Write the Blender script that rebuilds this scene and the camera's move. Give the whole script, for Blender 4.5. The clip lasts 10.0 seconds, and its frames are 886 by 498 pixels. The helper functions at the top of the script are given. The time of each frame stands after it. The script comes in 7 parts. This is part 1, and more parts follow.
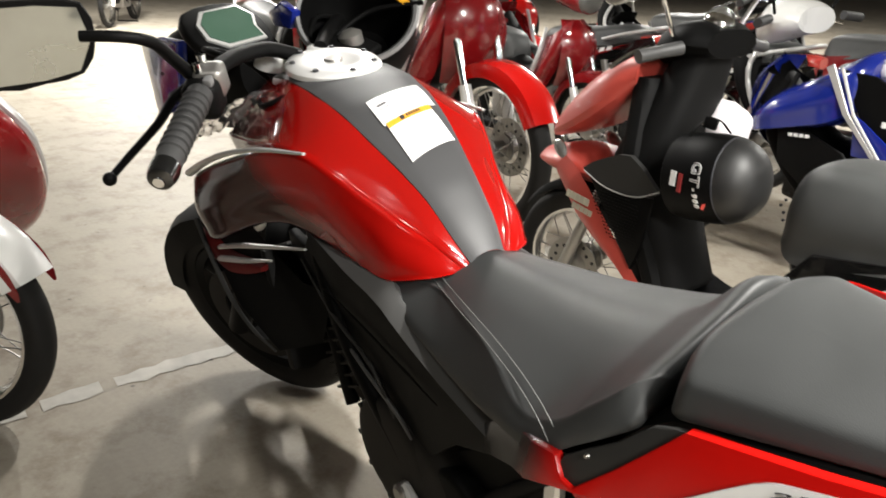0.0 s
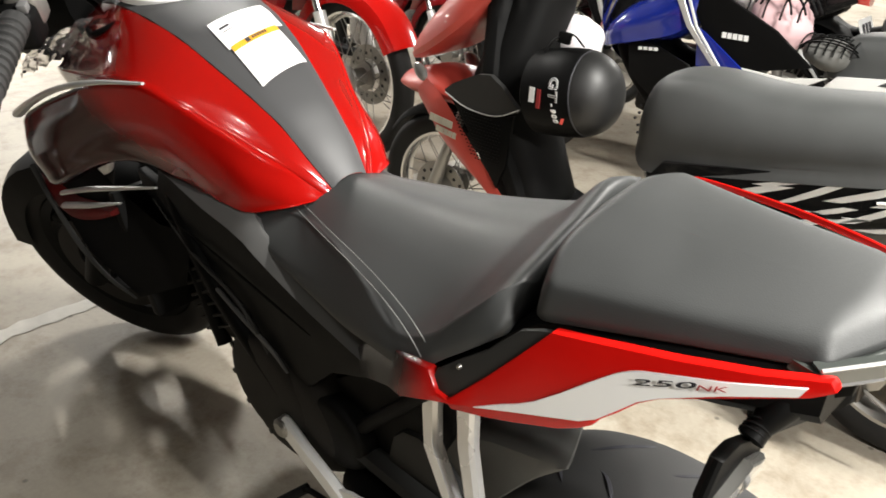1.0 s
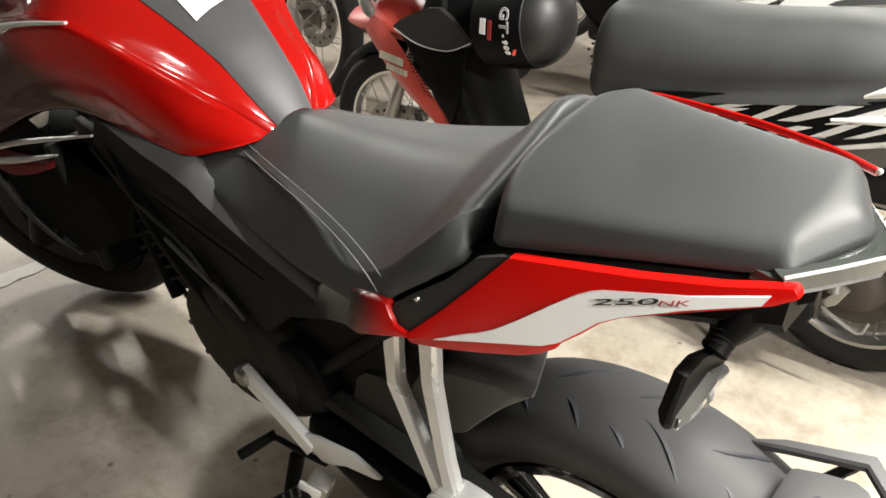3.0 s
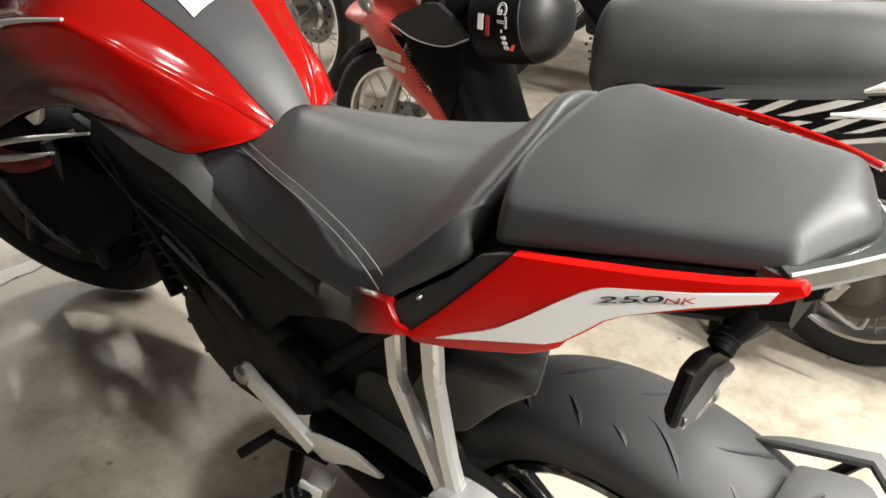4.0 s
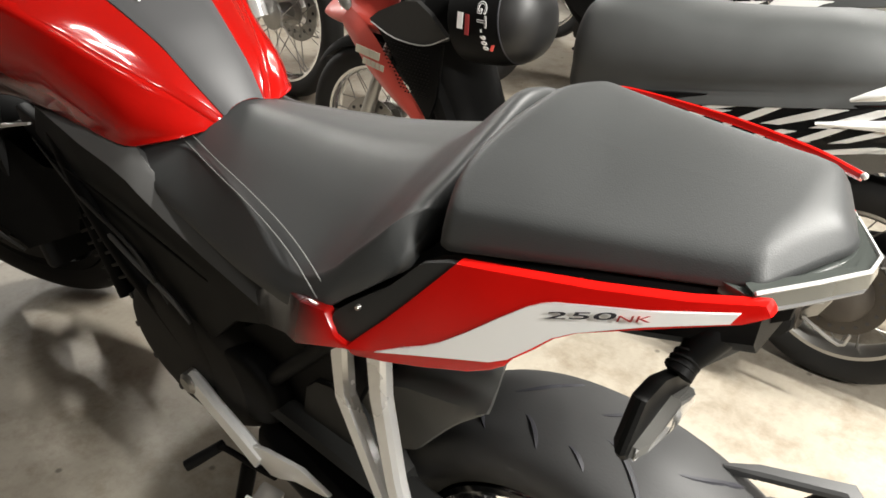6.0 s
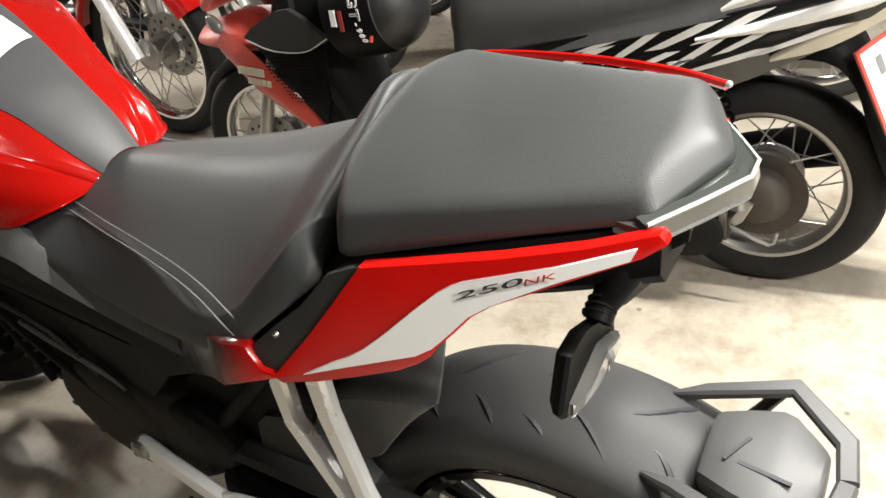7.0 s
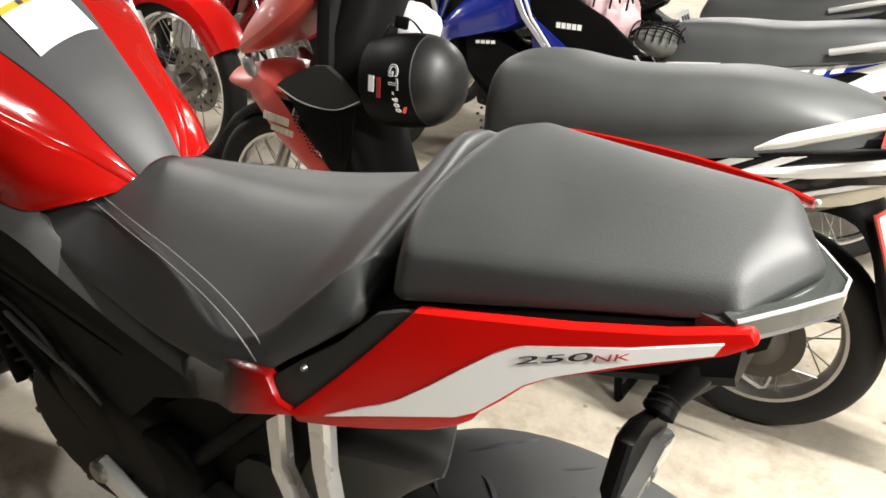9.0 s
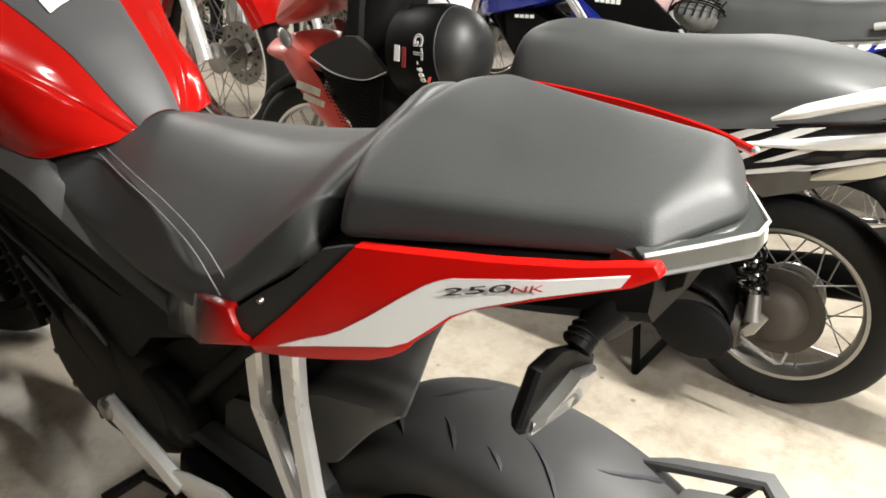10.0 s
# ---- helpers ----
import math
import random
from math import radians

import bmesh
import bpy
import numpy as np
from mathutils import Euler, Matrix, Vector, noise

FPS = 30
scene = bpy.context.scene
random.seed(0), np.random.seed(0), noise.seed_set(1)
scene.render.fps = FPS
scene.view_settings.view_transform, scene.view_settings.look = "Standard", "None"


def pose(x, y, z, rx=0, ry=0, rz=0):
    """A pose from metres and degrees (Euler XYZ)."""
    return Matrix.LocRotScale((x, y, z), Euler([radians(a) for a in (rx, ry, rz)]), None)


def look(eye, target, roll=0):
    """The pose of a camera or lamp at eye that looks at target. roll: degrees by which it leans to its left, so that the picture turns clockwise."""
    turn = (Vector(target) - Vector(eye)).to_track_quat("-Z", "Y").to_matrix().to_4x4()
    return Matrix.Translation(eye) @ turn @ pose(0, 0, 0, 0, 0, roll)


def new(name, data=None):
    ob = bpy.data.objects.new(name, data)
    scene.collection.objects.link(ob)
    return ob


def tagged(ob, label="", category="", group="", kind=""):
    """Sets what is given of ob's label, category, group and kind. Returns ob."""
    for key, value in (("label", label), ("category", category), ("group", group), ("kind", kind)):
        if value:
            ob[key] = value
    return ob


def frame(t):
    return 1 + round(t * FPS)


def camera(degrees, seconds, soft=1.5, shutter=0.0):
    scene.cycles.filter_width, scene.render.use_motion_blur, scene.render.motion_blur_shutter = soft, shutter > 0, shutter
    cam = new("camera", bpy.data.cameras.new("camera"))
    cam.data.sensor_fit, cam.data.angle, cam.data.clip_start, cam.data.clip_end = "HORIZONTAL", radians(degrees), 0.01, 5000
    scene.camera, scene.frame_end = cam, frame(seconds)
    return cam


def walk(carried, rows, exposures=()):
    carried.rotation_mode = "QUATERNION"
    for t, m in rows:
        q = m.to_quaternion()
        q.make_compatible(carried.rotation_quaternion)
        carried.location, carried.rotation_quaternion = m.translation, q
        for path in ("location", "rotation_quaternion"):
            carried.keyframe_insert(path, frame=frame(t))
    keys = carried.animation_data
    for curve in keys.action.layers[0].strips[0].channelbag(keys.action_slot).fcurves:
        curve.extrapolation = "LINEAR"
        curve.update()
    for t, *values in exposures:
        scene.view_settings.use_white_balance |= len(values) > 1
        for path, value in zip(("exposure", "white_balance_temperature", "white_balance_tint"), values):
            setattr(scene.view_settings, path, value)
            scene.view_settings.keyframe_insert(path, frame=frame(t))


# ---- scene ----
cam = camera(58.9, 10.0, soft=1.6, shutter=0.3)
PATH = [
    (0.0, (0.1348, -0.7144, 1.2167), (-1.3922, 0.3499, 0.4849), 1.50),
    (0.5, (0.1286, -0.7100, 1.2058), (-1.2672, 0.4589, 0.3779), 1.14),
    (1.0, (0.1356, -0.6978, 1.1971), (-1.1344, 0.5715, 0.3163), 1.21),
    (1.5, (0.1409, -0.6959, 1.1920), (-1.0775, 0.6027, 0.2814), 1.17),
    (2.0, (0.1378, -0.6930, 1.1829), (-1.0781, 0.5903, 0.2475), 0.15),
    (2.5, (0.1332, -0.6829, 1.1728), (-1.0431, 0.6016, 0.1898), -0.18),
    (4.0, (0.1220, -0.6776, 1.1686), (-1.0243, 0.6128, 0.1581), -0.47),
    (4.5, (0.1146, -0.6760, 1.1664), (-1.0265, 0.6081, 0.1422), -0.73),
    (5.0, (0.1089, -0.6651, 1.1633), (-1.0210, 0.6155, 0.1225), -1.27),
    (5.2, (0.1127, -0.6630, 1.1656), (-1.0179, 0.6249, 0.1345), -0.97),
    (6.3, (0.1235, -0.5959, 1.1233), (-1.0089, 0.7200, 0.1303), 1.56),
    (6.5, (0.1360, -0.5922, 1.1150), (-0.9918, 0.7365, 0.1339), 0.44),
    (7.0, (0.1394, -0.5809, 1.1366), (-0.8744, 0.7968, 0.1001), -10.72),
    (7.5, (0.1173, -0.6253, 1.1381), (-0.8019, 0.8611, 0.1657), -2.10),
    (8.0, (0.1282, -0.6797, 1.1423), (-0.7743, 0.8292, 0.1891), 1.36),
    (8.5, (0.1063, -0.6757, 1.1477), (-0.8661, 0.8208, 0.2451), 0.38),
    (9.0, (0.0729, -0.6142, 1.1063), (-0.9200, 0.9067, 0.2689), 2.02),
    (9.5, (0.1067, -0.5856, 1.0826), (-0.9404, 0.8973, 0.2431), 0.18),
    (10.0, (0.1652, -0.5928, 1.0900), (-0.9324, 0.8276, 0.2082), 1.44),
]
walk(cam, [(t, look(eye, target, roll)) for t, eye, target, roll in PATH])

# ---- world and lamps: a closed hall lit by unseen tubes and an added fill ----
world = bpy.data.worlds.new("world")
scene.world = world
world.use_nodes = True
world.node_tree.nodes["Background"].inputs[0].default_value = (0.9, 0.95, 1.0, 1)
world.node_tree.nodes["Background"].inputs[1].default_value = 0.004
scene.view_settings.exposure = 0.22
CEILING = 2.4
# unseen tubes: x, y, watts, turn, drop below the ceiling line, length
# fourth and fifth: short weak tubes added for glints on the tank crease
# third: low fill added for the tail's left side, no such source known
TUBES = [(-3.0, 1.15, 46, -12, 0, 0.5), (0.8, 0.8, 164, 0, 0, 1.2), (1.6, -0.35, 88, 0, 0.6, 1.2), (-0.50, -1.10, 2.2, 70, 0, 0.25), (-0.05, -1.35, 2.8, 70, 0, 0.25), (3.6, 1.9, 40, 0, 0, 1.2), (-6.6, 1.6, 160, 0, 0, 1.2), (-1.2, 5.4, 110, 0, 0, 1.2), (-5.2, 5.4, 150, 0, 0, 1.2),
         (3.2, 5.4, 60, 0, 0, 1.2), (-10.5, 1.9, 230, 0, 0, 1.2), (-9.0, 5.4, 150, 0, 0, 1.2), (-3.2, 9.0, 150, 0, 0, 1.2), (-7.4, 9.0, 120, 0, 0, 1.2), (0.8, 9.0, 80, 0, 0, 1.2), (-8.0, -1.3, 50, 90, 0, 1.2), (-9.5, -2.8, 80, 90, 0, 1.2), (-12.5, -1.0, 120, 90, 0, 1.2)]


# ---- materials ----
def tree(name):
    m = bpy.data.materials.new(name)
    m.use_nodes = True
    return m, m.node_tree.nodes, m.node_tree.links, m.node_tree.nodes["Principled BSDF"]


def plain(name, color, rough=0.5, metal=0.0, grain=0.0, scale=300.0, vary=0.15, coat=0.0, bump=0.15, spec=0.5):
    """A surface with fine grain, slow variation of tone and gloss, and slight relief."""
    m, nodes, links, b = tree(name)
    co = nodes.new("ShaderNodeTexCoord")
    slow = nodes.new("ShaderNodeTexNoise")
    slow.inputs["Scale"].default_value = 9.0
    slow.inputs["Detail"].default_value = 5.0
    fine = nodes.new("ShaderNodeTexNoise")
    fine.inputs["Scale"].default_value = scale
    fine.inputs["Detail"].default_value = 3.0
    for n in (slow, fine):
        links.new(co.outputs["Object"], n.inputs["Vector"])
    ramp = nodes.new("ShaderNodeMapRange")
    ramp.inputs[3].default_value, ramp.inputs[4].default_value = 1 - vary, 1 + vary
    links.new(slow.outputs["Fac"], ramp.inputs[0])
    mul = nodes.new("ShaderNodeVectorMath")
    mul.operation = "SCALE"
    mul.inputs[0].default_value = color[:3]
    links.new(ramp.outputs[0], mul.inputs["Scale"])
    links.new(mul.outputs[0], b.inputs["Base Color"])
    rr = nodes.new("ShaderNodeMapRange")
    rr.inputs[3].default_value, rr.inputs[4].default_value = max(0.02, rough - 0.08 - vary * 0.2), min(1, rough + 0.08 + vary * 0.2)
    links.new(slow.outputs["Fac"], rr.inputs[0])
    links.new(rr.outputs[0], b.inputs["Roughness"])
    b.inputs["Metallic"].default_value = metal
    b.inputs["Coat Weight"].default_value = coat
    b.inputs["Coat Roughness"].default_value = 0.04
    b.inputs["Specular IOR Level"].default_value = spec
    if grain:
        bp = nodes.new("ShaderNodeBump")
        bp.inputs["Strength"].default_value = bump
        bp.inputs["Distance"].default_value = grain
        links.new(fine.outputs["Fac"], bp.inputs["Height"])
        links.new(bp.outputs[0], b.inputs["Normal"])
    return m


RED = plain("red_paint", (0.52, 0.006, 0.004), 0.2, coat=1.0, vary=0.05)
DARK_RED = plain("deep_red_paint", (0.22, 0.006, 0.008), 0.25, coat=1.0, vary=0.15)
PINK_RED = plain("faded_red_plastic", (0.55, 0.075, 0.055), 0.42, vary=0.12, coat=0.2)
VINYL = plain("seat_vinyl", (0.040, 0.0418, 0.0420), 0.47, grain=0.0006, scale=900, vary=0.18, bump=0.35, spec=0.45)
VINYL_OLD = plain("old_seat_vinyl", (0.055, 0.0575, 0.057), 0.5, grain=0.0008, scale=600, vary=0.22, bump=0.3, spec=0.45)
PAD = plain("tank_pad_plastic", (0.058, 0.058, 0.060), 0.46, grain=0.0003, scale=1200, vary=0.06, bump=0.3, spec=0.35)
BLACK = plain("black_plastic", (0.003, 0.003, 0.003), 0.55, grain=0.0004, scale=500, vary=0.2, spec=0.10)
BLACK_GLOSS = plain("gloss_black", (0.006, 0.006, 0.006), 0.18, vary=0.2, coat=0.6)
CHARCOAL = plain("charcoal_plastic", (0.022, 0.022, 0.021), 0.55, spec=0.4, grain=0.0005, scale=420, vary=0.2)
ENGINE = plain("engine_paint", (0.018, 0.0165, 0.015), 0.65, spec=0.15, metal=0.0, grain=0.001, scale=160, vary=0.35)
RUBBER = plain("tyre_rubber", (0.03, 0.03, 0.03), 0.6, grain=0.0008, scale=350, vary=0.25)
OLD_RUBBER = plain("old_tyre_rubber", (0.012, 0.0115, 0.011), 0.75, grain=0.0008, scale=300, vary=0.3, spec=0.3)
ALLOY = plain("cast_alloy", (0.92, 0.92, 0.91), 0.30, metal=0.42, grain=0.0006, scale=260, vary=0.15)
CHROME = plain("chrome", (0.8, 0.8, 0.8), 0.12, metal=1.0, vary=0.1)
DISC = plain("browned_steel", (0.045, 0.038, 0.030), 0.5, metal=0.4, grain=0.0006, scale=300, vary=0.4)
STEEL = plain("dull_steel", (0.36, 0.35, 0.33), 0.4, metal=0.85, grain=0.0006, scale=300, vary=0.3)
SILVER = plain("silver_plastic", (0.5, 0.5, 0.49), 0.35, metal=0.3, vary=0.1)
CARRIER = plain("dull_grey_plastic", (0.055, 0.055, 0.055), 0.5, grain=0.0005, scale=420, vary=0.15)
SATIN = plain("satin_black_plastic", (0.004, 0.004, 0.004), 0.7, grain=0.0006, scale=350, vary=0.25, spec=0.18)
FILM = plain("clear_film", (0.95, 0.93, 0.93), 0.08, vary=0.05)
FILM.node_tree.nodes["Principled BSDF"].inputs["Transmission Weight"].default_value = 0.95
FILM.node_tree.nodes["Principled BSDF"].inputs["IOR"].default_value = 1.25
GREY = plain("grey_plastic", (0.16, 0.16, 0.16), 0.45, grain=0.0005, scale=420, vary=0.12)
WHITE = plain("white_film", (0.88, 0.88, 0.87), 0.3, vary=0.04)
WHITE_PAINT = plain("white_plastic", (0.72, 0.72, 0.7), 0.3, vary=0.08, coat=0.4)
BLUE = plain("blue_paint", (0.009, 0.022, 0.23), 0.2, coat=0.9, vary=0.1)
ORANGE = plain("orange_print", (0.75, 0.36, 0.02), 0.5, vary=0.05)
INK = plain("dark_print", (0.02, 0.02, 0.025), 0.5, vary=0.05)
RED_INK = plain("red_print", (0.30, 0.03, 0.03), 0.5, vary=0.05)
THREAD = plain("stitching_thread", (0.17, 0.17, 0.165), 0.7, vary=0.1)
SCREEN = plain("display_glass", (0.05, 0.10, 0.07), 0.15, vary=0.2)
PINK_BAG = plain("pink_plastic_bag", (0.75, 0.5, 0.52), 0.4, vary=0.25)
CLOTH = plain("white_cloth", (0.8, 0.76, 0.78), 0.8, vary=0.08)
MIRROR = plain("mirror_glass", (0.34, 0.35, 0.33), 0.28, metal=0.9, vary=0.3)
HELMET_PAINT = plain("matte_black_shell", (0.012, 0.012, 0.012), 0.46, vary=0.3, grain=0.0003, scale=700)
AMBER_LENS = plain("clear_lens", (0.12, 0.118, 0.11), 0.12, vary=0.2, coat=1.0)
TAIL_LENS = plain("smoked_lens", (0.05, 0.056, 0.052), 0.12, vary=0.3, coat=1.0)
RED_LENS = plain("red_lens", (0.55, 0.05, 0.04), 0.15, vary=0.1, coat=1.0)
HUB = plain("dirty_cast_metal", (0.050, 0.042, 0.034), 0.6, grain=0.001, scale=200, vary=0.4, spec=0.3)
CREAM = plain("dirty_light_plastic", (0.5, 0.47, 0.38), 0.45, vary=0.3)


def concrete():
    m, nodes, links, b = tree("polished_concrete")
    co = nodes.new("ShaderNodeTexCoord")
    def noise_tex(scale, detail, rough=0.6):
        n = nodes.new("ShaderNodeTexNoise")
        n.inputs["Scale"].default_value, n.inputs["Detail"].default_value, n.inputs["Roughness"].default_value = scale, detail, rough
        links.new(co.outputs["Object"], n.inputs["Vector"])
        return n
    cloud, fine, stain = noise_tex(1.9, 9, 0.65), noise_tex(60, 6), noise_tex(6.0, 8, 0.72)
    ramp = nodes.new("ShaderNodeValToRGB")
    e = ramp.color_ramp.elements
    e[0].position, e[0].color = 0.3, (0.305, 0.268, 0.211, 1)
    e[1].position, e[1].color = 0.7, (0.435, 0.392, 0.323, 1)
    links.new(cloud.outputs["Fac"], ramp.inputs[0])
    spots = nodes.new("ShaderNodeValToRGB")
    e = spots.color_ramp.elements
    e[0].position, e[0].color = 0.32, (0.55, 0.49, 0.42, 1)
    e[1].position, e[1].color = 0.52, (1, 1, 1, 1)
    links.new(stain.outputs["Fac"], spots.inputs[0])
    mix = nodes.new("ShaderNodeMix")
    mix.data_type, mix.blend_type = "RGBA", "MULTIPLY"
    mix.inputs[0].default_value = 0.8
    links.new(ramp.outputs[0], mix.inputs[6])
    links.new(spots.outputs[0], mix.inputs[7])
    speck = nodes.new("ShaderNodeMapRange")
    speck.inputs[3].default_value, speck.inputs[4].default_value = 0.86, 1.14
    links.new(fine.outputs["Fac"], speck.inputs[0])
    mul = nodes.new("ShaderNodeVectorMath")
    mul.operation = "SCALE"
    links.new(mix.outputs[2], mul.inputs[0])
    links.new(speck.outputs[0], mul.inputs["Scale"])
    # scattered dark grit and drip marks
    grit = nodes.new("ShaderNodeTexVoronoi")
    grit.inputs["Scale"].default_value = 9.0
    links.new(co.outputs["Object"], grit.inputs["Vector"])
    dots = nodes.new("ShaderNodeMapRange")
    dots.inputs[1].default_value, dots.inputs[2].default_value = 0.035, 0.075
    dots.inputs[3].default_value, dots.inputs[4].default_value = 0.45, 1.0
    links.new(grit.outputs["Distance"], dots.inputs[0])
    spotted = nodes.new("ShaderNodeVectorMath")
    spotted.operation = "SCALE"
    links.new(mul.outputs[0], spotted.inputs[0])
    links.new(dots.outputs[0], spotted.inputs["Scale"])
    links.new(spotted.outputs[0], b.inputs["Base Color"])
    rr = nodes.new("ShaderNodeMapRange")
    rr.inputs[3].default_value, rr.inputs[4].default_value = 0.42, 0.75
    links.new(cloud.outputs["Fac"], rr.inputs[0])
    links.new(rr.outputs[0], b.inputs["Roughness"])
    bp = nodes.new("ShaderNodeBump")
    bp.inputs["Strength"].default_value, bp.inputs["Distance"].default_value = 0.25, 0.002
    links.new(fine.outputs["Fac"], bp.inputs["Height"])
    links.new(bp.outputs[0], b.inputs["Normal"])
    return m


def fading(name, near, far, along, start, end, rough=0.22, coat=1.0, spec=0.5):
    """Glossy paint that fades from one colour to another along a direction of the part."""
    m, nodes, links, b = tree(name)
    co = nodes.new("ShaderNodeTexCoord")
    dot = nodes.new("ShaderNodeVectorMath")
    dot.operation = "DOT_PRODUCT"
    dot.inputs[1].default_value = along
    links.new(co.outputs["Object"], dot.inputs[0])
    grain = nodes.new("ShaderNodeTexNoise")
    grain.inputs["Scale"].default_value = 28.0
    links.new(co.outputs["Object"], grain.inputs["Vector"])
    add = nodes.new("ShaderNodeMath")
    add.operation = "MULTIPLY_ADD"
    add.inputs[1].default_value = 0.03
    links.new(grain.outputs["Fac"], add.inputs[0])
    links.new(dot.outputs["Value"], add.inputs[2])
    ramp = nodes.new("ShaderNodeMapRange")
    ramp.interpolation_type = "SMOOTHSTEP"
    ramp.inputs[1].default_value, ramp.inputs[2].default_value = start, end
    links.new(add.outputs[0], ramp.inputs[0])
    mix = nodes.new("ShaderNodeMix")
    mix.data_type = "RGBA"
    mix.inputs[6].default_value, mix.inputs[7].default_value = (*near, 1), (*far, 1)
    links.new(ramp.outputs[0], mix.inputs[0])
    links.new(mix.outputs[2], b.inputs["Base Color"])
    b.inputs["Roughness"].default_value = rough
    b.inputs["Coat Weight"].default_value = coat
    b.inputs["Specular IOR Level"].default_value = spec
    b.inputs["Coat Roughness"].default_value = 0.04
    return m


TAIL_RED = fading("tail_red_paint", (0.56, 0.006, 0.004), (0.006, 0.0055, 0.0055), (-1.0, 0.0, 0.25), 0.498, 0.590, 0.25, 0.25, 0.3)
SHROUD_RED = fading("shroud_red_paint", (0.32, 0.0045, 0.003), (0.028, 0.004, 0.0035), (-0.8, 0.0, -1.0), -0.15, -0.02, 0.14, 0.25, 0.15)
# tank red deepens towards its lower front
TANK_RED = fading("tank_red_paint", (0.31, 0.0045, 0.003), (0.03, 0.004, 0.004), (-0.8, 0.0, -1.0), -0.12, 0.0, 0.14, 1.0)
EAR_RED = plain("dark_red_plastic", (0.10, 0.004, 0.004), 0.55, spec=0.2, vary=0.2)
DUSTY = plain("dusty_charcoal_plastic", (0.12, 0.12, 0.113), 0.7, grain=0.0008, scale=260, vary=0.35, spec=0.3)
SMUDGED = plain("smudged_black_plastic", (0.022, 0.022, 0.021), 0.6, grain=0.0009, scale=220, vary=0.4, spec=0.3)
SPAR = plain("matte_grey_plastic", (0.10, 0.10, 0.099), 0.5, grain=0.0004, scale=500, vary=0.12, spec=0.4)
COVER = plain("side_cover_plastic", (0.005, 0.005, 0.0048), 0.5, grain=0.0006, scale=420, vary=0.2, spec=0.10)
CONCRETE = concrete()
LINE_PAINT = plain("worn_floor_paint", (0.55, 0.53, 0.48), 0.65, vary=0.6, grain=0.001, scale=80)
# unseen ceiling kept dark to cut its bounce and reflections
CEILING_PAINT = plain("dark_grey_ceiling", (0.11, 0.108, 0.10), 0.85, vary=0.2, grain=0.002, scale=60)
PLASTER = plain("grey_plaster", (0.30, 0.295, 0.28), 0.8, vary=0.1, grain=0.002, scale=60)


# ---- building tools ----
def mesh_of(bm, smooth=True, angle=38):
    bmesh.ops.recalc_face_normals(bm, faces=bm.faces)
    me = bpy.data.meshes.new("mesh")
    bm.to_mesh(me)
    bm.free()
    if smooth:
        me.shade_smooth()
        me.set_sharp_from_angle(angle=radians(angle))
    return me


def part(name, bm, material, parent=None, label="", smooth=True, angle=38, place=None):
    me = bm if isinstance(bm, bpy.types.Mesh) else mesh_of(bm, smooth, angle)
    me.name = name
    if not me.materials:
        me.materials.append(material)
    ob = new(name, me)
    if parent is not None:
        ob.parent = parent
    if place is not None:
        ob.matrix_local = place
    if label:
        tagged(ob, label)
    return ob


def thing(name, m, label, category, group="", kind=""):
    ob = new(name)
    ob.empty_display_size = 0.1
    ob.matrix_world = m
    return tagged(ob, label, category, group, kind)


def smooth_line(P, n, closed=False):
    """Catmull-Rom through the points, n steps a span."""
    P = [Vector(p) for p in P]
    k, out = len(P), []
    for i in range(k if closed else k - 1):
        p1, p2 = P[i], P[(i + 1) % k]
        p0 = P[(i - 1) % k] if closed or i > 0 else p1 * 2 - p2
        p3 = P[(i + 2) % k] if closed or i + 2 < k else p2 * 2 - p1
        for j in range(n):
            t = j / n
            out.append(0.5 * ((2 * p1) + (p2 - p0) * t + (2 * p0 - 5 * p1 + 4 * p2 - p3) * t * t + (3 * p1 - p0 - 3 * p2 + p3) * t ** 3))
    if not closed:
        out.append(P[-1])
    return out


def skin(rings, closed=True, caps=True, bm=None):
    """Quads between rings of equal length."""
    bm = bm or bmesh.new()
    rows = [[bm.verts.new(p) for p in r] for r in rings]
    n = len(rows[0])
    for a, b in zip(rows[:-1], rows[1:]):
        for i in range(n if closed else n - 1):
            j = (i + 1) % n
            bm.faces.new((a[i], a[j], b[j], b[i]))
    if closed and caps:
        bm.faces.new(rows[0])
        bm.faces.new(list(reversed(rows[-1])))
    return bm


def loft(stations, nu=4, nv=3, closed=True, caps=True):
    """A smooth skin over cross-sections; the sections are smoothed too."""
    rings = [smooth_line(s, nv, closed) for s in stations]
    cols = [smooth_line([r[i] for r in rings], nu) for i in range(len(rings[0]))]
    return skin([[c[k] for c in cols] for k in range(len(cols[0]))], closed, caps)


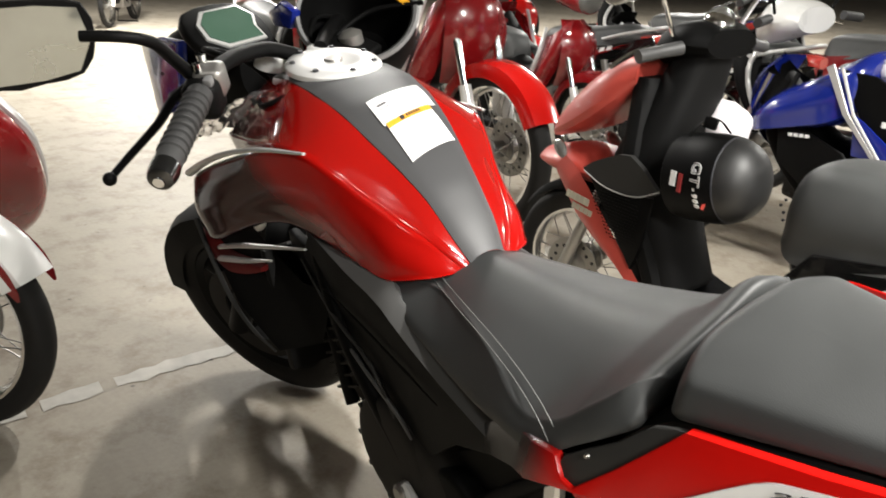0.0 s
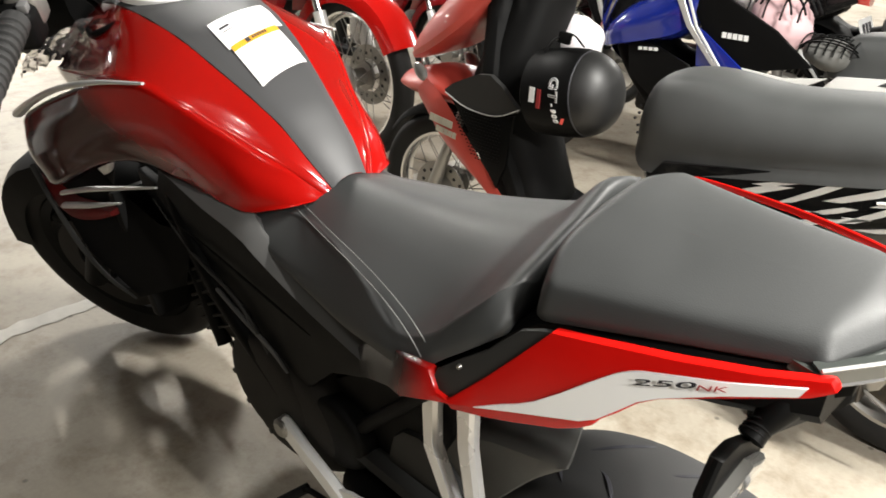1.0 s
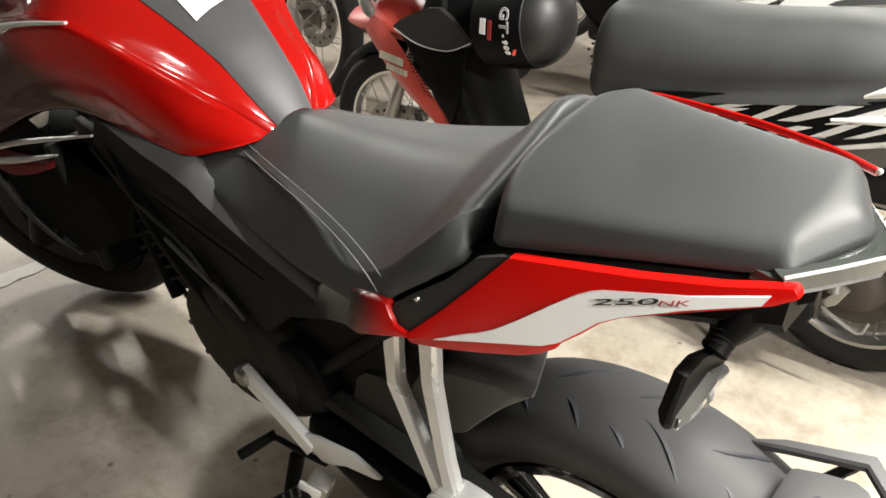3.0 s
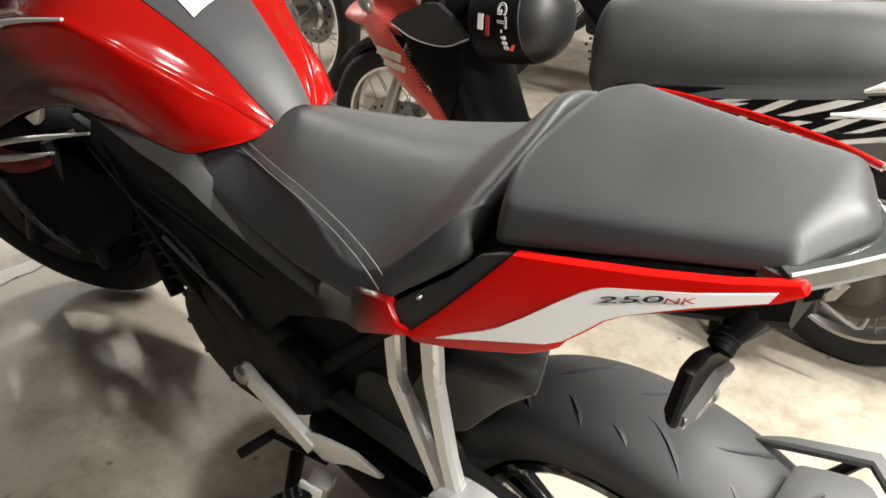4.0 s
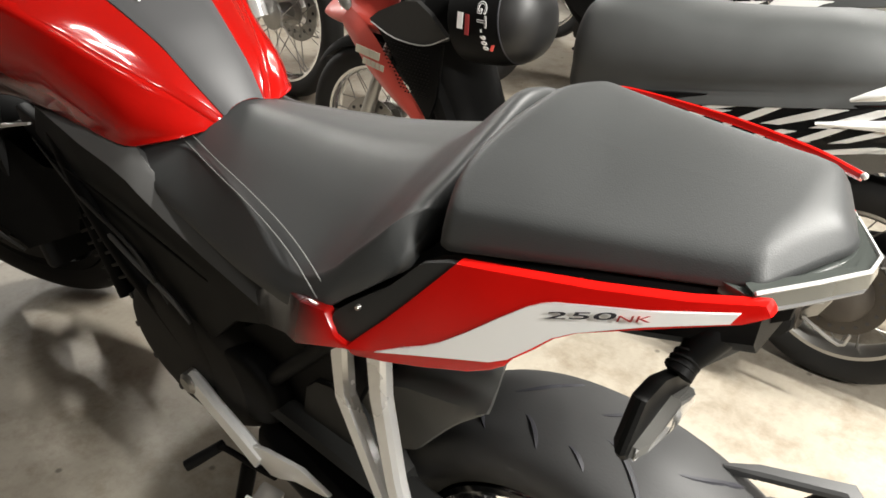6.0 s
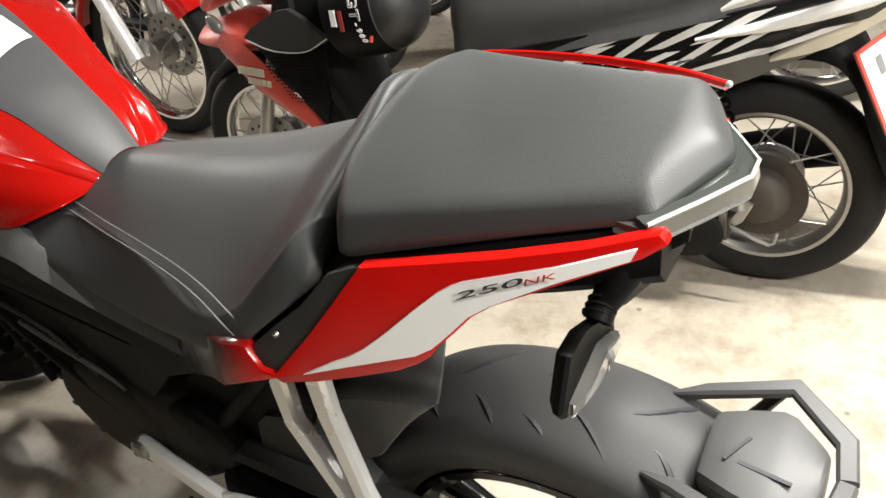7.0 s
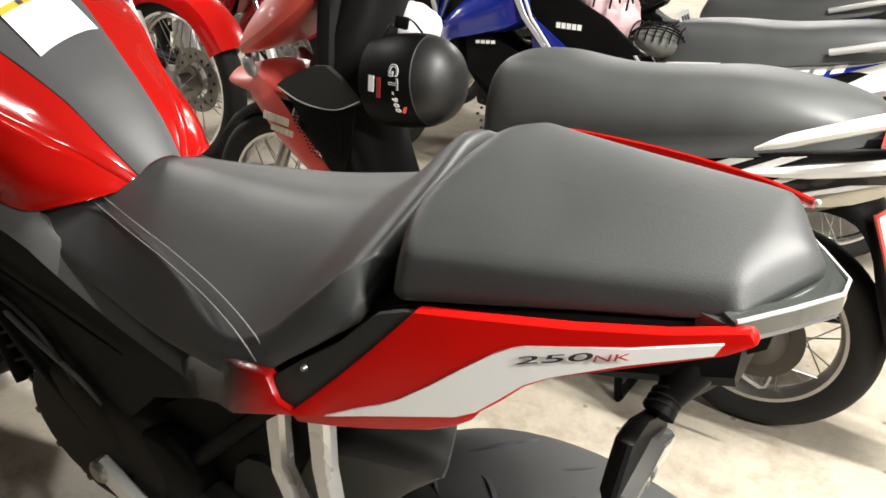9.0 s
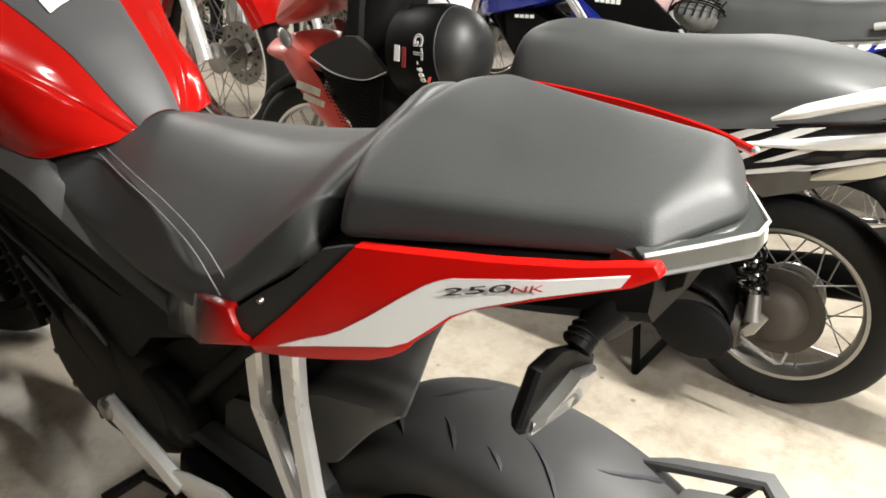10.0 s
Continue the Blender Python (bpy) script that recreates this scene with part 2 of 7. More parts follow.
def tube(P, r, seg=10, n=4, caps=True, bm=None, flat=1.0, up=(0, 0, 1)):
    """A round or flattened bar along a smooth line; r a radius or one for each point."""
    rs = r if isinstance(r, (list, tuple)) else [r] * len(P)
    line = smooth_line([Vector((*Vector(p), q)) if False else Vector(p) for p in P], n) if n > 1 else [Vector(p) for p in P]
    m = len(line)
    rad = [rs[min(len(rs) - 2, int(i * (len(rs) - 1) / max(1, m - 1)))] for i in range(m)]
    for i in range(m):
        u = i * (len(rs) - 1) / max(1, m - 1)
        k = min(len(rs) - 2, int(u)) if len(rs) > 1 else 0
        rad[i] = rs[k] + (rs[min(k + 1, len(rs) - 1)] - rs[k]) * (u - k)
    rings, ref = [], Vector(up)
    for i, p in enumerate(line):
        d = (line[min(i + 1, m - 1)] - line[max(i - 1, 0)]).normalized()
        side = d.cross(ref)
        if side.length < 1e-3:
            side = d.cross(Vector((1, 0, 0)))
        side.normalize()
        top = side.cross(d).normalized()
        rings.append([p + side * rad[i] * math.cos(2 * math.pi * k / seg) + top * rad[i] * flat * math.sin(2 * math.pi * k / seg) for k in range(seg)])
    return skin(rings, True, caps, bm)


def block(size, centre=(0, 0, 0), bevel=0.005, seg=2, m=None, bm=None):
    """A box with rounded edges."""
    tmp = bmesh.new()
    bmesh.ops.create_cube(tmp, size=1.0)
    bmesh.ops.scale(tmp, vec=Vector(size), verts=tmp.verts)
    if bevel:
        bmesh.ops.bevel(tmp, geom=tmp.edges[:], offset=bevel, segments=seg, profile=0.6, affect="EDGES")
    bmesh.ops.transform(tmp, matrix=(m or Matrix()) @ Matrix.Translation(centre) if m is None else m @ Matrix.Translation(centre), verts=tmp.verts)
    return tmp if bm is None else merge(bm, tmp)


def merge(bm, tmp):
    me = bpy.data.meshes.new("tmp")
    tmp.to_mesh(me)
    tmp.free()
    bm.from_mesh(me)
    bpy.data.meshes.remove(me)
    return bm


def lathe(profile, seg=48, m=None, closed=False):
    """A profile of (radius, along) turned about the y axis."""
    bm = bmesh.new()
    rings = []
    for k in range(seg):
        a = 2 * math.pi * k / seg
        rings.append([bm.verts.new((r * math.cos(a), y, r * math.sin(a))) for r, y in profile])
    n = len(profile)
    for k in range(seg):
        a, b = rings[k], rings[(k + 1) % seg]
        for i in range(n if closed else n - 1):
            j = (i + 1) % n
            if profile[i][0] < 1e-6 and profile[j][0] < 1e-6:
                continue
            bm.faces.new((a[i], a[j], b[j], b[i]))
    bmesh.ops.remove_doubles(bm, verts=bm.verts, dist=1e-5)
    if m is not None:
        bmesh.ops.transform(bm, matrix=m, verts=bm.verts)
    return bm


def plate(outline, at, thick=0.004, bevel=0.0015, out=(0, -1, 0), cuts=0):
    """A flat piece cut to an outline of (u, v) and laid by at(u, v); thick goes inwards from its face."""
    bm = bmesh.new()
    vs = [bm.verts.new(at(u, v)) for u, v in outline]
    face = bm.faces.new(vs)
    bmesh.ops.triangulate(bm, faces=[face])
    for _ in range(cuts):
        bmesh.ops.subdivide_edges(bm, edges=bm.edges[:], cuts=1)
    got = bmesh.ops.extrude_face_region(bm, geom=bm.faces[:])
    back = [g for g in got["geom"] if isinstance(g, bmesh.types.BMVert)]
    bmesh.ops.translate(bm, vec=-Vector(out) * thick, verts=back)
    bmesh.ops.recalc_face_normals(bm, faces=bm.faces)
    if bevel:
        edges = [e for e in bm.edges if e.is_manifold and e.calc_face_angle(0) > 0.8]
        bmesh.ops.bevel(bm, geom=edges, offset=bevel, segments=2, profile=0.6, affect="EDGES")
    return bm


def ball(r, centre=(0, 0, 0), squash=(1, 1, 1), u=20, v=14, m=None):
    bm = bmesh.new()
    bmesh.ops.create_uvsphere(bm, u_segments=u, v_segments=v, radius=r)
    bmesh.ops.scale(bm, vec=Vector(squash), verts=bm.verts)
    bmesh.ops.transform(bm, matrix=(m or Matrix.Identity(4)) @ Matrix.Translation(centre), verts=bm.verts)
    return bm


def text_mesh(body, size, at, x_axis, y_axis, shear=0.0, thick=0.0006, bold=0.0, wide=1.0):
    """Lettering laid on a plane given by its reading and upward directions."""
    cu = bpy.data.curves.new("lettering", "FONT")
    cu.body, cu.size, cu.shear, cu.extrude, cu.offset = body, size, shear, thick, bold
    ob = bpy.data.objects.new("lettering", cu)
    scene.collection.objects.link(ob)
    me = bpy.data.meshes.new_from_object(ob.evaluated_get(bpy.context.evaluated_depsgraph_get()))
    bpy.data.objects.remove(ob)
    x, y = Vector(x_axis).normalized(), Vector(y_axis).normalized()
    z = x.cross(y).normalized()
    m = Matrix((x * wide, y, z)).transposed().to_4x4()
    m.translation = Vector(at)
    me.transform(m)
    me.materials.clear()
    return me


def turned(bm, m):
    bmesh.ops.transform(bm, matrix=m, verts=bm.verts)
    return bm


def tyre_profile(r, w, bead):
    """The outline of a tyre about its axle."""
    h = r - bead
    return [(bead, -w * 0.36), (bead + h * 0.25, -w * 0.46), (bead + h * 0.55, -w * 0.5), (bead + h * 0.8, -w * 0.42), (r - h * 0.06, -w * 0.22), (r, 0),
            (r - h * 0.06, w * 0.22), (bead + h * 0.8, w * 0.42), (bead + h * 0.55, w * 0.5), (bead + h * 0.25, w * 0.46), (bead, w * 0.36)]


def spoked_wheel(parent, m, r, w, bead, hub_r=0.045, disc=0.0, spokes=32, rim_mat=None, prefix=""):
    """A wire wheel: tyre, rim, hub, spokes and, where it has one, a brake disc."""
    rim_mat = rim_mat or CHROME
    wheel = part(prefix + "wheel_rim", lathe([(bead + 0.008, -w * 0.38), (bead - 0.006, -w * 0.36), (bead - 0.016, -w * 0.2), (bead - 0.02, 0), (bead - 0.016, w * 0.2), (bead - 0.006, w * 0.36), (bead + 0.008, w * 0.38), (bead + 0.002, w * 0.3), (bead + 0.002, -w * 0.3)], 56, m, True), rim_mat, parent)
    prof = [(q.x, q.y) for q in smooth_line([(a, b, 0) for a, b in tyre_profile(r, w, bead)], 3)]
    part("tyre", lathe(prof, 64, m), OLD_RUBBER, parent)
    part("hub", lathe([(0, -0.06), (hub_r * 0.5, -0.06), (hub_r, -0.045), (hub_r, -0.035), (hub_r * 0.6, -0.03), (hub_r * 0.6, 0.03), (hub_r, 0.035), (hub_r, 0.045), (hub_r * 0.5, 0.06), (0, 0.06)], 28, m), STEEL, parent)
    bm = bmesh.new()
    for k in range(spokes):
        a = 2 * math.pi * k / spokes
        side = -1 if k % 2 else 1
        b = a + (0.55 if (k // 2) % 2 else -0.55)
        p = Vector((hub_r * 0.95 * math.cos(a), side * 0.04, hub_r * 0.95 * math.sin(a)))
        q = Vector(((bead - 0.016) * math.cos(b), side * 0.006, (bead - 0.016) * math.sin(b)))
        tube([m @ p, m @ q], 0.0018, 5, 1, True, bm)
    part("spokes", bm, STEEL, parent)
    if disc:
        bm = lathe([(disc * 0.55, -0.062), (disc, -0.062), (disc, -0.058), (disc * 0.55, -0.058)], 40, m, True)
        part("brake_disc", bm, STEEL, parent)
        hole = mesh_of(lathe([(0, -0.0635), (0.006, -0.0635), (0.006, -0.0565), (0, -0.0565)], 8))
        for k in range(18):
            a = 2 * math.pi * k / 18
            part("disc_hole", hole, INK, parent, place=m @ Matrix.Translation((disc * (0.72 + 0.12 * (k % 2)) * math.cos(a), 0, disc * (0.72 + 0.12 * (k % 2)) * math.sin(a))))
    return wheel


def strap(P, w, t, out=(0, -1, 0), bevel=0.25, n=1):
    """A flat cast bar of width w and thickness t along a line, its broad face towards out."""
    line = smooth_line(P, n) if n > 1 else [Vector(p) for p in P]
    ws = w if isinstance(w, (list, tuple)) else [w] * len(P)
    rings, o = [], Vector(out).normalized()
    for i, p in enumerate(line):
        d = (line[min(i + 1, len(line) - 1)] - line[max(i - 1, 0)]).normalized()
        s = d.cross(o).normalized()
        u = s.cross(d).normalized()
        k = i * (len(ws) - 1) / max(1, len(line) - 1)
        a = ws[int(k)] + (ws[min(int(k) + 1, len(ws) - 1)] - ws[int(k)]) * (k - int(k))
        h, g = a / 2, t / 2
        b = min(h, g) * bevel * 2
        rings.append([p + s * x + u * y for x, y in ((-h, -g + b), (-h + b, -g), (h - b, -g), (h, -g + b), (h, g - b), (h - b, g), (-h + b, g), (-h, g - b))])
    return skin(rings, True)


# ---- the hall ----
def hall():
    bm = bmesh.new()
    bmesh.ops.create_grid(bm, x_segments=8, y_segments=8, size=22)
    part("floor", bm, CONCRETE, smooth=False)
    tagged(bpy.data.objects["floor"], "worn beige-grey concrete parking floor with stains", "floor", kind="structure")
    for name, size, at in (("wall_north", (44, 0.2, 3.2), (0, 22, 1.5)), ("wall_south", (44, 0.2, 3.2), (0, -22, 1.5)), ("wall_east", (0.2, 43.8, 3.2), (22, 0, 1.5)), ("wall_west", (0.2, 43.8, 3.2), (-22, 0, 1.5))):
        tagged(part(name, block(size, (0, 0, 0), 0), PLASTER, smooth=False, place=Matrix.Translation(at)), "plain painted wall of the parking hall", "wall", kind="structure")
    tagged(part("ceiling", block((44, 44, 0.2), (0, 0, 0), 0), CEILING_PAINT, smooth=False, place=Matrix.Translation((0, 0, CEILING + 0.56))), "dark grey concrete ceiling out of view", "ceiling", kind="structure")
    # painted bay line and a saw-cut joint
    bm = bmesh.new()
    rnd = random.Random(5)
    n = 150
    rows = []
    for k in range(n + 1):
        y = -2.2 + 6.0 * k / n
        x = -2.02 - 0.075 * (y + 0.3)
        rows.append([bm.verts.new((x - 0.035 - rnd.uniform(-0.012, 0.008), y, 0.002)), bm.verts.new((x + 0.035 + rnd.uniform(-0.012, 0.008), y, 0.002))])
    for a, b in zip(rows[:-1], rows[1:]):
        if rnd.random() > 0.09:
            bm.faces.new((a[0], a[1], b[1], b[0]))
    tagged(part("bay_line", bm, LINE_PAINT, smooth=False), "worn off-white painted parking bay line on concrete", "floor marking", kind="structure")


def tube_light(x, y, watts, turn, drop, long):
    t = thing("tube_light", Matrix.Translation((x, y, CEILING - drop)) @ Matrix.Rotation(turn, 4, "Z"), "unseen white batten with a fluorescent tube", "light", "ceiling tubes")
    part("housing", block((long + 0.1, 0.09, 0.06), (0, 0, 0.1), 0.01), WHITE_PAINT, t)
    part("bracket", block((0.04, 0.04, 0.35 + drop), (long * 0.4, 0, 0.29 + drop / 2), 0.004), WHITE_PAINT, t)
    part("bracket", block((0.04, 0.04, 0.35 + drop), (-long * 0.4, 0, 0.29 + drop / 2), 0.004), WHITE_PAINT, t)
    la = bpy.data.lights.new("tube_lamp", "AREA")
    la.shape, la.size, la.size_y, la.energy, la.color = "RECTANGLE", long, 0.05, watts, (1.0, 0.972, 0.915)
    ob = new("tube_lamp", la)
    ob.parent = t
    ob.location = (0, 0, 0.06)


hall()
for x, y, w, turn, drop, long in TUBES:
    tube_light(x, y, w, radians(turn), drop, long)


# ---- the red naked motorcycle; x runs to its tail, y to its right side ----
LEAN = 6.0
bike = thing("motorcycle", pose(0, 0, 0, LEAN, 0, 0), "red naked sport motorcycle with grey vinyl seats, on its side stand", "motorcycle")


def both(points):
    """A half section from the left edge to the middle, mirrored to the right."""
    return points + [Vector((p[0], -p[1], p[2])) for p in reversed(points[:-1])]


def section(x, *yz):
    return both([Vector((x, -y, z)) for y, z in yz])


# tank: x, pad half width and height, crease, belly
TANK = [(-0.655, 0.028, 0.806, 0.036, 0.802, 0.032, 0.790), (-0.690, 0.039, 0.846, 0.064, 0.838, 0.092, 0.800), (-0.735, 0.046, 0.888, 0.088, 0.866, 0.117, 0.786),
        (-0.785, 0.057, 0.922, 0.110, 0.893, 0.120, 0.783), (-0.840, 0.070, 0.955, 0.136, 0.926, 0.121, 0.784), (-0.900, 0.080, 0.985, 0.158, 0.946, 0.123, 0.787),
        (-0.970, 0.087, 1.004, 0.168, 0.946, 0.126, 0.788), (-1.050, 0.088, 1.012, 0.166, 0.932, 0.130, 0.790), (-1.120, 0.080, 1.008, 0.166, 0.925, 0.140, 0.795), (-1.190, 0.072, 0.994, 0.160, 0.915, 0.150, 0.800), (-1.235, 0.045, 0.965, 0.120, 0.890, 0.125, 0.800)]


def tank_section(s):
    x, wp, zp, wc, zc, wb, zb = s
    tuck = min(wb - 0.012, wc - 0.006)
    return section(x, (tuck * 0.5, zb), (tuck, zb + 0.008), (tuck * 0.45 + wc * 0.55 - 0.002, zb * 0.4 + zc * 0.6), (wc - 0.0015, zc - 0.010), (wc, zc), (wc - 0.009, zc + 0.0062), (wc * 0.5 + wp * 0.5, zc * 0.46 + zp * 0.54 + 0.002), (wp, zp), (wp * 0.5, zp + 0.005), (0, zp + 0.007))


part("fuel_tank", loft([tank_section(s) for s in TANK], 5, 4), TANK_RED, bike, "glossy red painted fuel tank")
tank = bpy.data.objects["fuel_tank"]


def pad_at(x, v, lift=0.0065):
    """A place on the tank's spine: v runs from -1 to 1 across the pad."""
    S = sorted(TANK)
    for a, b in zip(S[:-1], S[1:]):
        if a[0] <= x <= b[0]:
            t = (x - a[0]) / (b[0] - a[0])
            wp, zp = a[1] + (b[1] - a[1]) * t, a[2] + (b[2] - a[2]) * t
            return Vector((x, wp * v, zp + 0.007 * (1 - v * v) + lift * (1 - 0.6 * v ** 6)))
    return Vector((x, 0, 0.8))


rows = [[pad_at(-0.658 - 0.50 * k / 40, -1 + 2 * j / 16) for j in range(17)] for k in range(41)]
rows = [[r[0] - Vector((0, 0, 0.012))] + r + [r[-1] - Vector((0, 0, 0.012))] for r in rows]
part("tank_pad", skin(rows, False), PAD, tank, "matte dark grey tank spine cover")

# fuel filler cap
cap_m = Matrix.Translation(pad_at(-1.062, -0.06, 0.006)) @ Matrix.Rotation(radians(7), 4, "Y") @ Matrix.Rotation(radians(90), 4, "X") @ Matrix.Diagonal((1.22, 1.0, 1.22, 1))
cap = part("filler_cap", lathe([(0, 0.010), (0.030, 0.010), (0.034, 0.012), (0.050, 0.012), (0.062, 0.009), (0.066, 0.004), (0.066, -0.004)], 48, cap_m), ALLOY, tank, "brushed alloy fuel filler cap")
part("cap_lock", lathe([(0, 0.014), (0.012, 0.014), (0.014, 0.009)], 24, cap_m), STEEL, cap)
for k in range(7):
    a = 2 * math.pi * k / 7
    part("cap_bolt", turned(lathe([(0, 0.0145), (0.0035, 0.0145), (0.004, 0.0115)], 10), cap_m @ Matrix.Translation((0.056 * math.cos(a), 0, 0.056 * math.sin(a)))), INK, cap)


def pad_patch(x0, x1, y0, y1, lift, n=10, skew=0.23):
    """A sticker laid askew on the spine, between two lengths and two widths in metres."""
    out = []
    for k in range(n + 1):
        row = []
        for j in range(n + 1):
            y = y0 + (y1 - y0) * j / n
            x = x0 + (x1 - x0) * k / n - skew * (y + 0.035)
            row.append(pad_at(x, y / pad_at(x, 1).y, lift))
        out.append(row)
    return skin(out, False)


label = part("warning_label", pad_patch(-0.780, -0.846, -0.036, 0.053, 0.0092), WHITE, tank, "white warning label with an orange header")
part("label_top", pad_patch(-0.846, -0.897, -0.040, 0.066, 0.0094), WHITE, label)
part("label_band", pad_patch(-0.838, -0.848, -0.036, 0.053, 0.0102), ORANGE, label, "orange header band")
part("label_mark", pad_patch(-0.878, -0.882, -0.030, -0.012, 0.0104, 3), INK, label)
part("label_mark", pad_patch(-0.872, -0.8735, -0.030, -0.010, 0.0104, 3), INK, label)
part("label_mark", pad_patch(-0.839, -0.847, -0.010, -0.002, 0.0108, 3), INK, label)
for k in range(6):
    part("label_mark", pad_patch(-0.841, -0.846, 0.002 + k * 0.005, 0.0055 + k * 0.005, 0.0108, 2), INK, label)

# rider's seat: x, lower edge (half width, height), fold (half width, height), middle height, tilt across
SEAT = [(-0.80, 0.085, 0.748, 0.060, 0.772, 0.780, 0), (-0.770, 0.108, 0.758, 0.085, 0.780, 0.790, 0), (-0.735, 0.121, 0.760, 0.094, 0.786, 0.802, 0), (-0.67, 0.128, 0.750, 0.082, 0.790, 0.820, 0), (-0.58, 0.138, 0.740, 0.098, 0.790, 0.824, 0.02),
        (-0.50, 0.150, 0.738, 0.120, 0.784, 0.828, 0.05), (-0.43, 0.162, 0.748, 0.146, 0.772, 0.834, 0.10), (-0.385, 0.166, 0.752, 0.153, 0.772, 0.842, 0.13), (-0.345, 0.163, 0.767, 0.149, 0.793, 0.852, 0.13),
        (-0.322, 0.155, 0.784, 0.140, 0.815, 0.863, 0.13), (-0.300, 0.147, 0.800, 0.130, 0.836, 0.876, 0.13), (-0.284, 0.139, 0.812, 0.117, 0.852, 0.886, 0.13), (-0.272, 0.130, 0.821, 0.098, 0.859, 0.888, 0.13), (-0.266, 0.112, 0.832, 0.078, 0.850, 0.876, 0.13)]


def seat_section(s):
    """Side wall, a tight fold and the padded top, a little hollow where the rider sits."""
    x, wl, zl, wf, zf, zc, tilt = s
    zl, zf = zl + tilt * wl, zf + tilt * wf
    ring = section(x, (wl * 0.6, zl - 0.014), (wl - 0.005, zl - 0.009), (wl, zl), (wl * 0.62 + wf * 0.38 + 0.002, zl * 0.62 + zf * 0.38), (wf + 0.0035, zf - 0.0045), (wf - 0.001, zf + 0.0005), (wf - 0.008, zf * 0.935 + zc * 0.065), (wf * 0.72, zf * 0.66 + zc * 0.34), (wf * 0.42, zf * 0.30 + zc * 0.70), (0, zc))
    horn = max(0.0, min(1.0, (x + 0.335) / 0.045))
    return [p + Vector((0, 0, tilt * p.y + 0.024 * horn * max(0.0, 1 - abs(p.y - 0.058) / 0.07))) for p in ring]


seat = part("rider_seat", loft([seat_section(s) for s in SEAT], 5, 3), VINYL, bike, "dark grey vinyl rider's seat with twin stitching")


SEAM = [(-0.730, -0.058, 0.789), (-0.689, -0.072, 0.790), (-0.599, -0.095, 0.790), (-0.520, -0.113, 0.789), (-0.456, -0.127, 0.783), (-0.405, -0.143, 0.781), (-0.364, -0.1595, 0.781), (-0.347, -0.1635, 0.770)]


def seat_line(shift):
    return [Vector((p.x + 0.5 * shift, p.y + shift, p.z + 0.0014 + 0.62 * shift)) for p in smooth_line(SEAM, 7)]


for shift in (0.0, 0.0085):
    bm = bmesh.new()
    line = seat_line(shift)
    for a, b in zip(line[:-1], line[1:]):
        d = b - a
        for k in range(2):
            tube([a + d * (k * 0.5 + 0.06), a + d * (k * 0.5 + 0.25) + Vector((0, -0.0006, 0.0008)), a + d * (k * 0.5 + 0.44)], 0.0006, 5, 1, True, bm)
    part("stitching", bm, THREAD, seat, "pale grey stitching")

# pillion seat: a plan with a blunt front and a pointed tail, upright walls and a crowned top
PILLION = [(-0.236, -0.119), (-0.120, -0.0925), (-0.004, -0.066), (0.032, 0.008), (0.000, 0.082), (-0.120, 0.1035), (-0.236, 0.127), (-0.262, 0.085), (-0.266, 0.004), (-0.262, -0.077)]
PILLION_ROUND = [0.014, 0.0, 0.011, 0.016, 0.012, 0.0, 0.016, 0.03, 0.0, 0.03]


def ramp(x, *knots):
    """A value that runs straight from knot to knot."""
    for (a, p), (b, q) in zip(knots[:-1], knots[1:]):
        if x <= b:
            return p + (q - p) * max(0.0, (x - a) / (b - a))
    return knots[-1][1]


def rounded(corners, radii, arc=6, side=7):
    """An outline with its corners rounded."""
    n, out = len(corners), []
    for i in range(n):
        a, b, c = (Vector(corners[k % n]) for k in (i - 1, i, i + 1))
        r = radii[i] * 0.8
        p, q = b + (a - b).normalized() * r, b + (c - b).normalized() * r
        out += [b] if r == 0 else [p * (1 - t) ** 2 + b * 2 * t * (1 - t) + q * t * t for t in [k / arc for k in range(arc + 1)]]
        nxt = c + (b - c).normalized() * radii[(i + 1) % n] * 0.8
        out += [out[-1].lerp(nxt, k / side) for k in range(1, side)]
    return out


def pillion_top(x, y):
    half = ramp(x, (-0.27, 0.118), (-0.23, 0.118), (0.0, 0.066), (0.035, 0.03))
    across = min(1.0, abs(y - 0.004) / half)
    crown = ramp(x, (-0.266, 0.027), (-0.225, 0.021), (-0.15, 0.012), (0.0, 0.006), (0.04, 0.002))
    return ramp(x, (-0.266, 0.890), (-0.23, 0.8935), (-0.01, 0.9040), (0.035, 0.8985)) + crown * (1 - across ** 2) + 0.125 * (y - 0.004)


line = rounded(PILLION, PILLION_ROUND)


def towards_spine(p, inset):
    c = Vector((min(-0.05, max(-0.19, p.x)), 0.004))
    return p + (c - p).normalized() * inset


rings = []
for inset, level, drop in ((0.016, 0.0, -0.008), (0.003, 0.0, -0.003), (0.0, 0.0, 0.001), (0.002, 0.35, 0.0), (0.006, 0.74, 0.0), (0.0095, 0.91, 0.0), (0.014, 0.98, 0.0), (0.020, 1.0, 0.0)):
    ring = []
    for p in line:
        tail = ramp(p.x, (-0.02, 0.0), (0.006, 1.0))
        front = ramp(p.x, (-0.262, 1.0), (-0.235, 0.0))
        r = towards_spine(p, inset * (1 + 0.6 * tail + 0.5 * front))
        low = ramp(p.x, (-0.266, 0.846), (-0.236, 0.847), (0.0, 0.8790), (0.035, 0.880)) + 0.05 * p.y + 0.006
        top = pillion_top(r.x, r.y)
        ring.append(Vector((r.x, r.y, low + (top - low) * level + drop)))
    rings.append(ring)
edge = rings[-1]
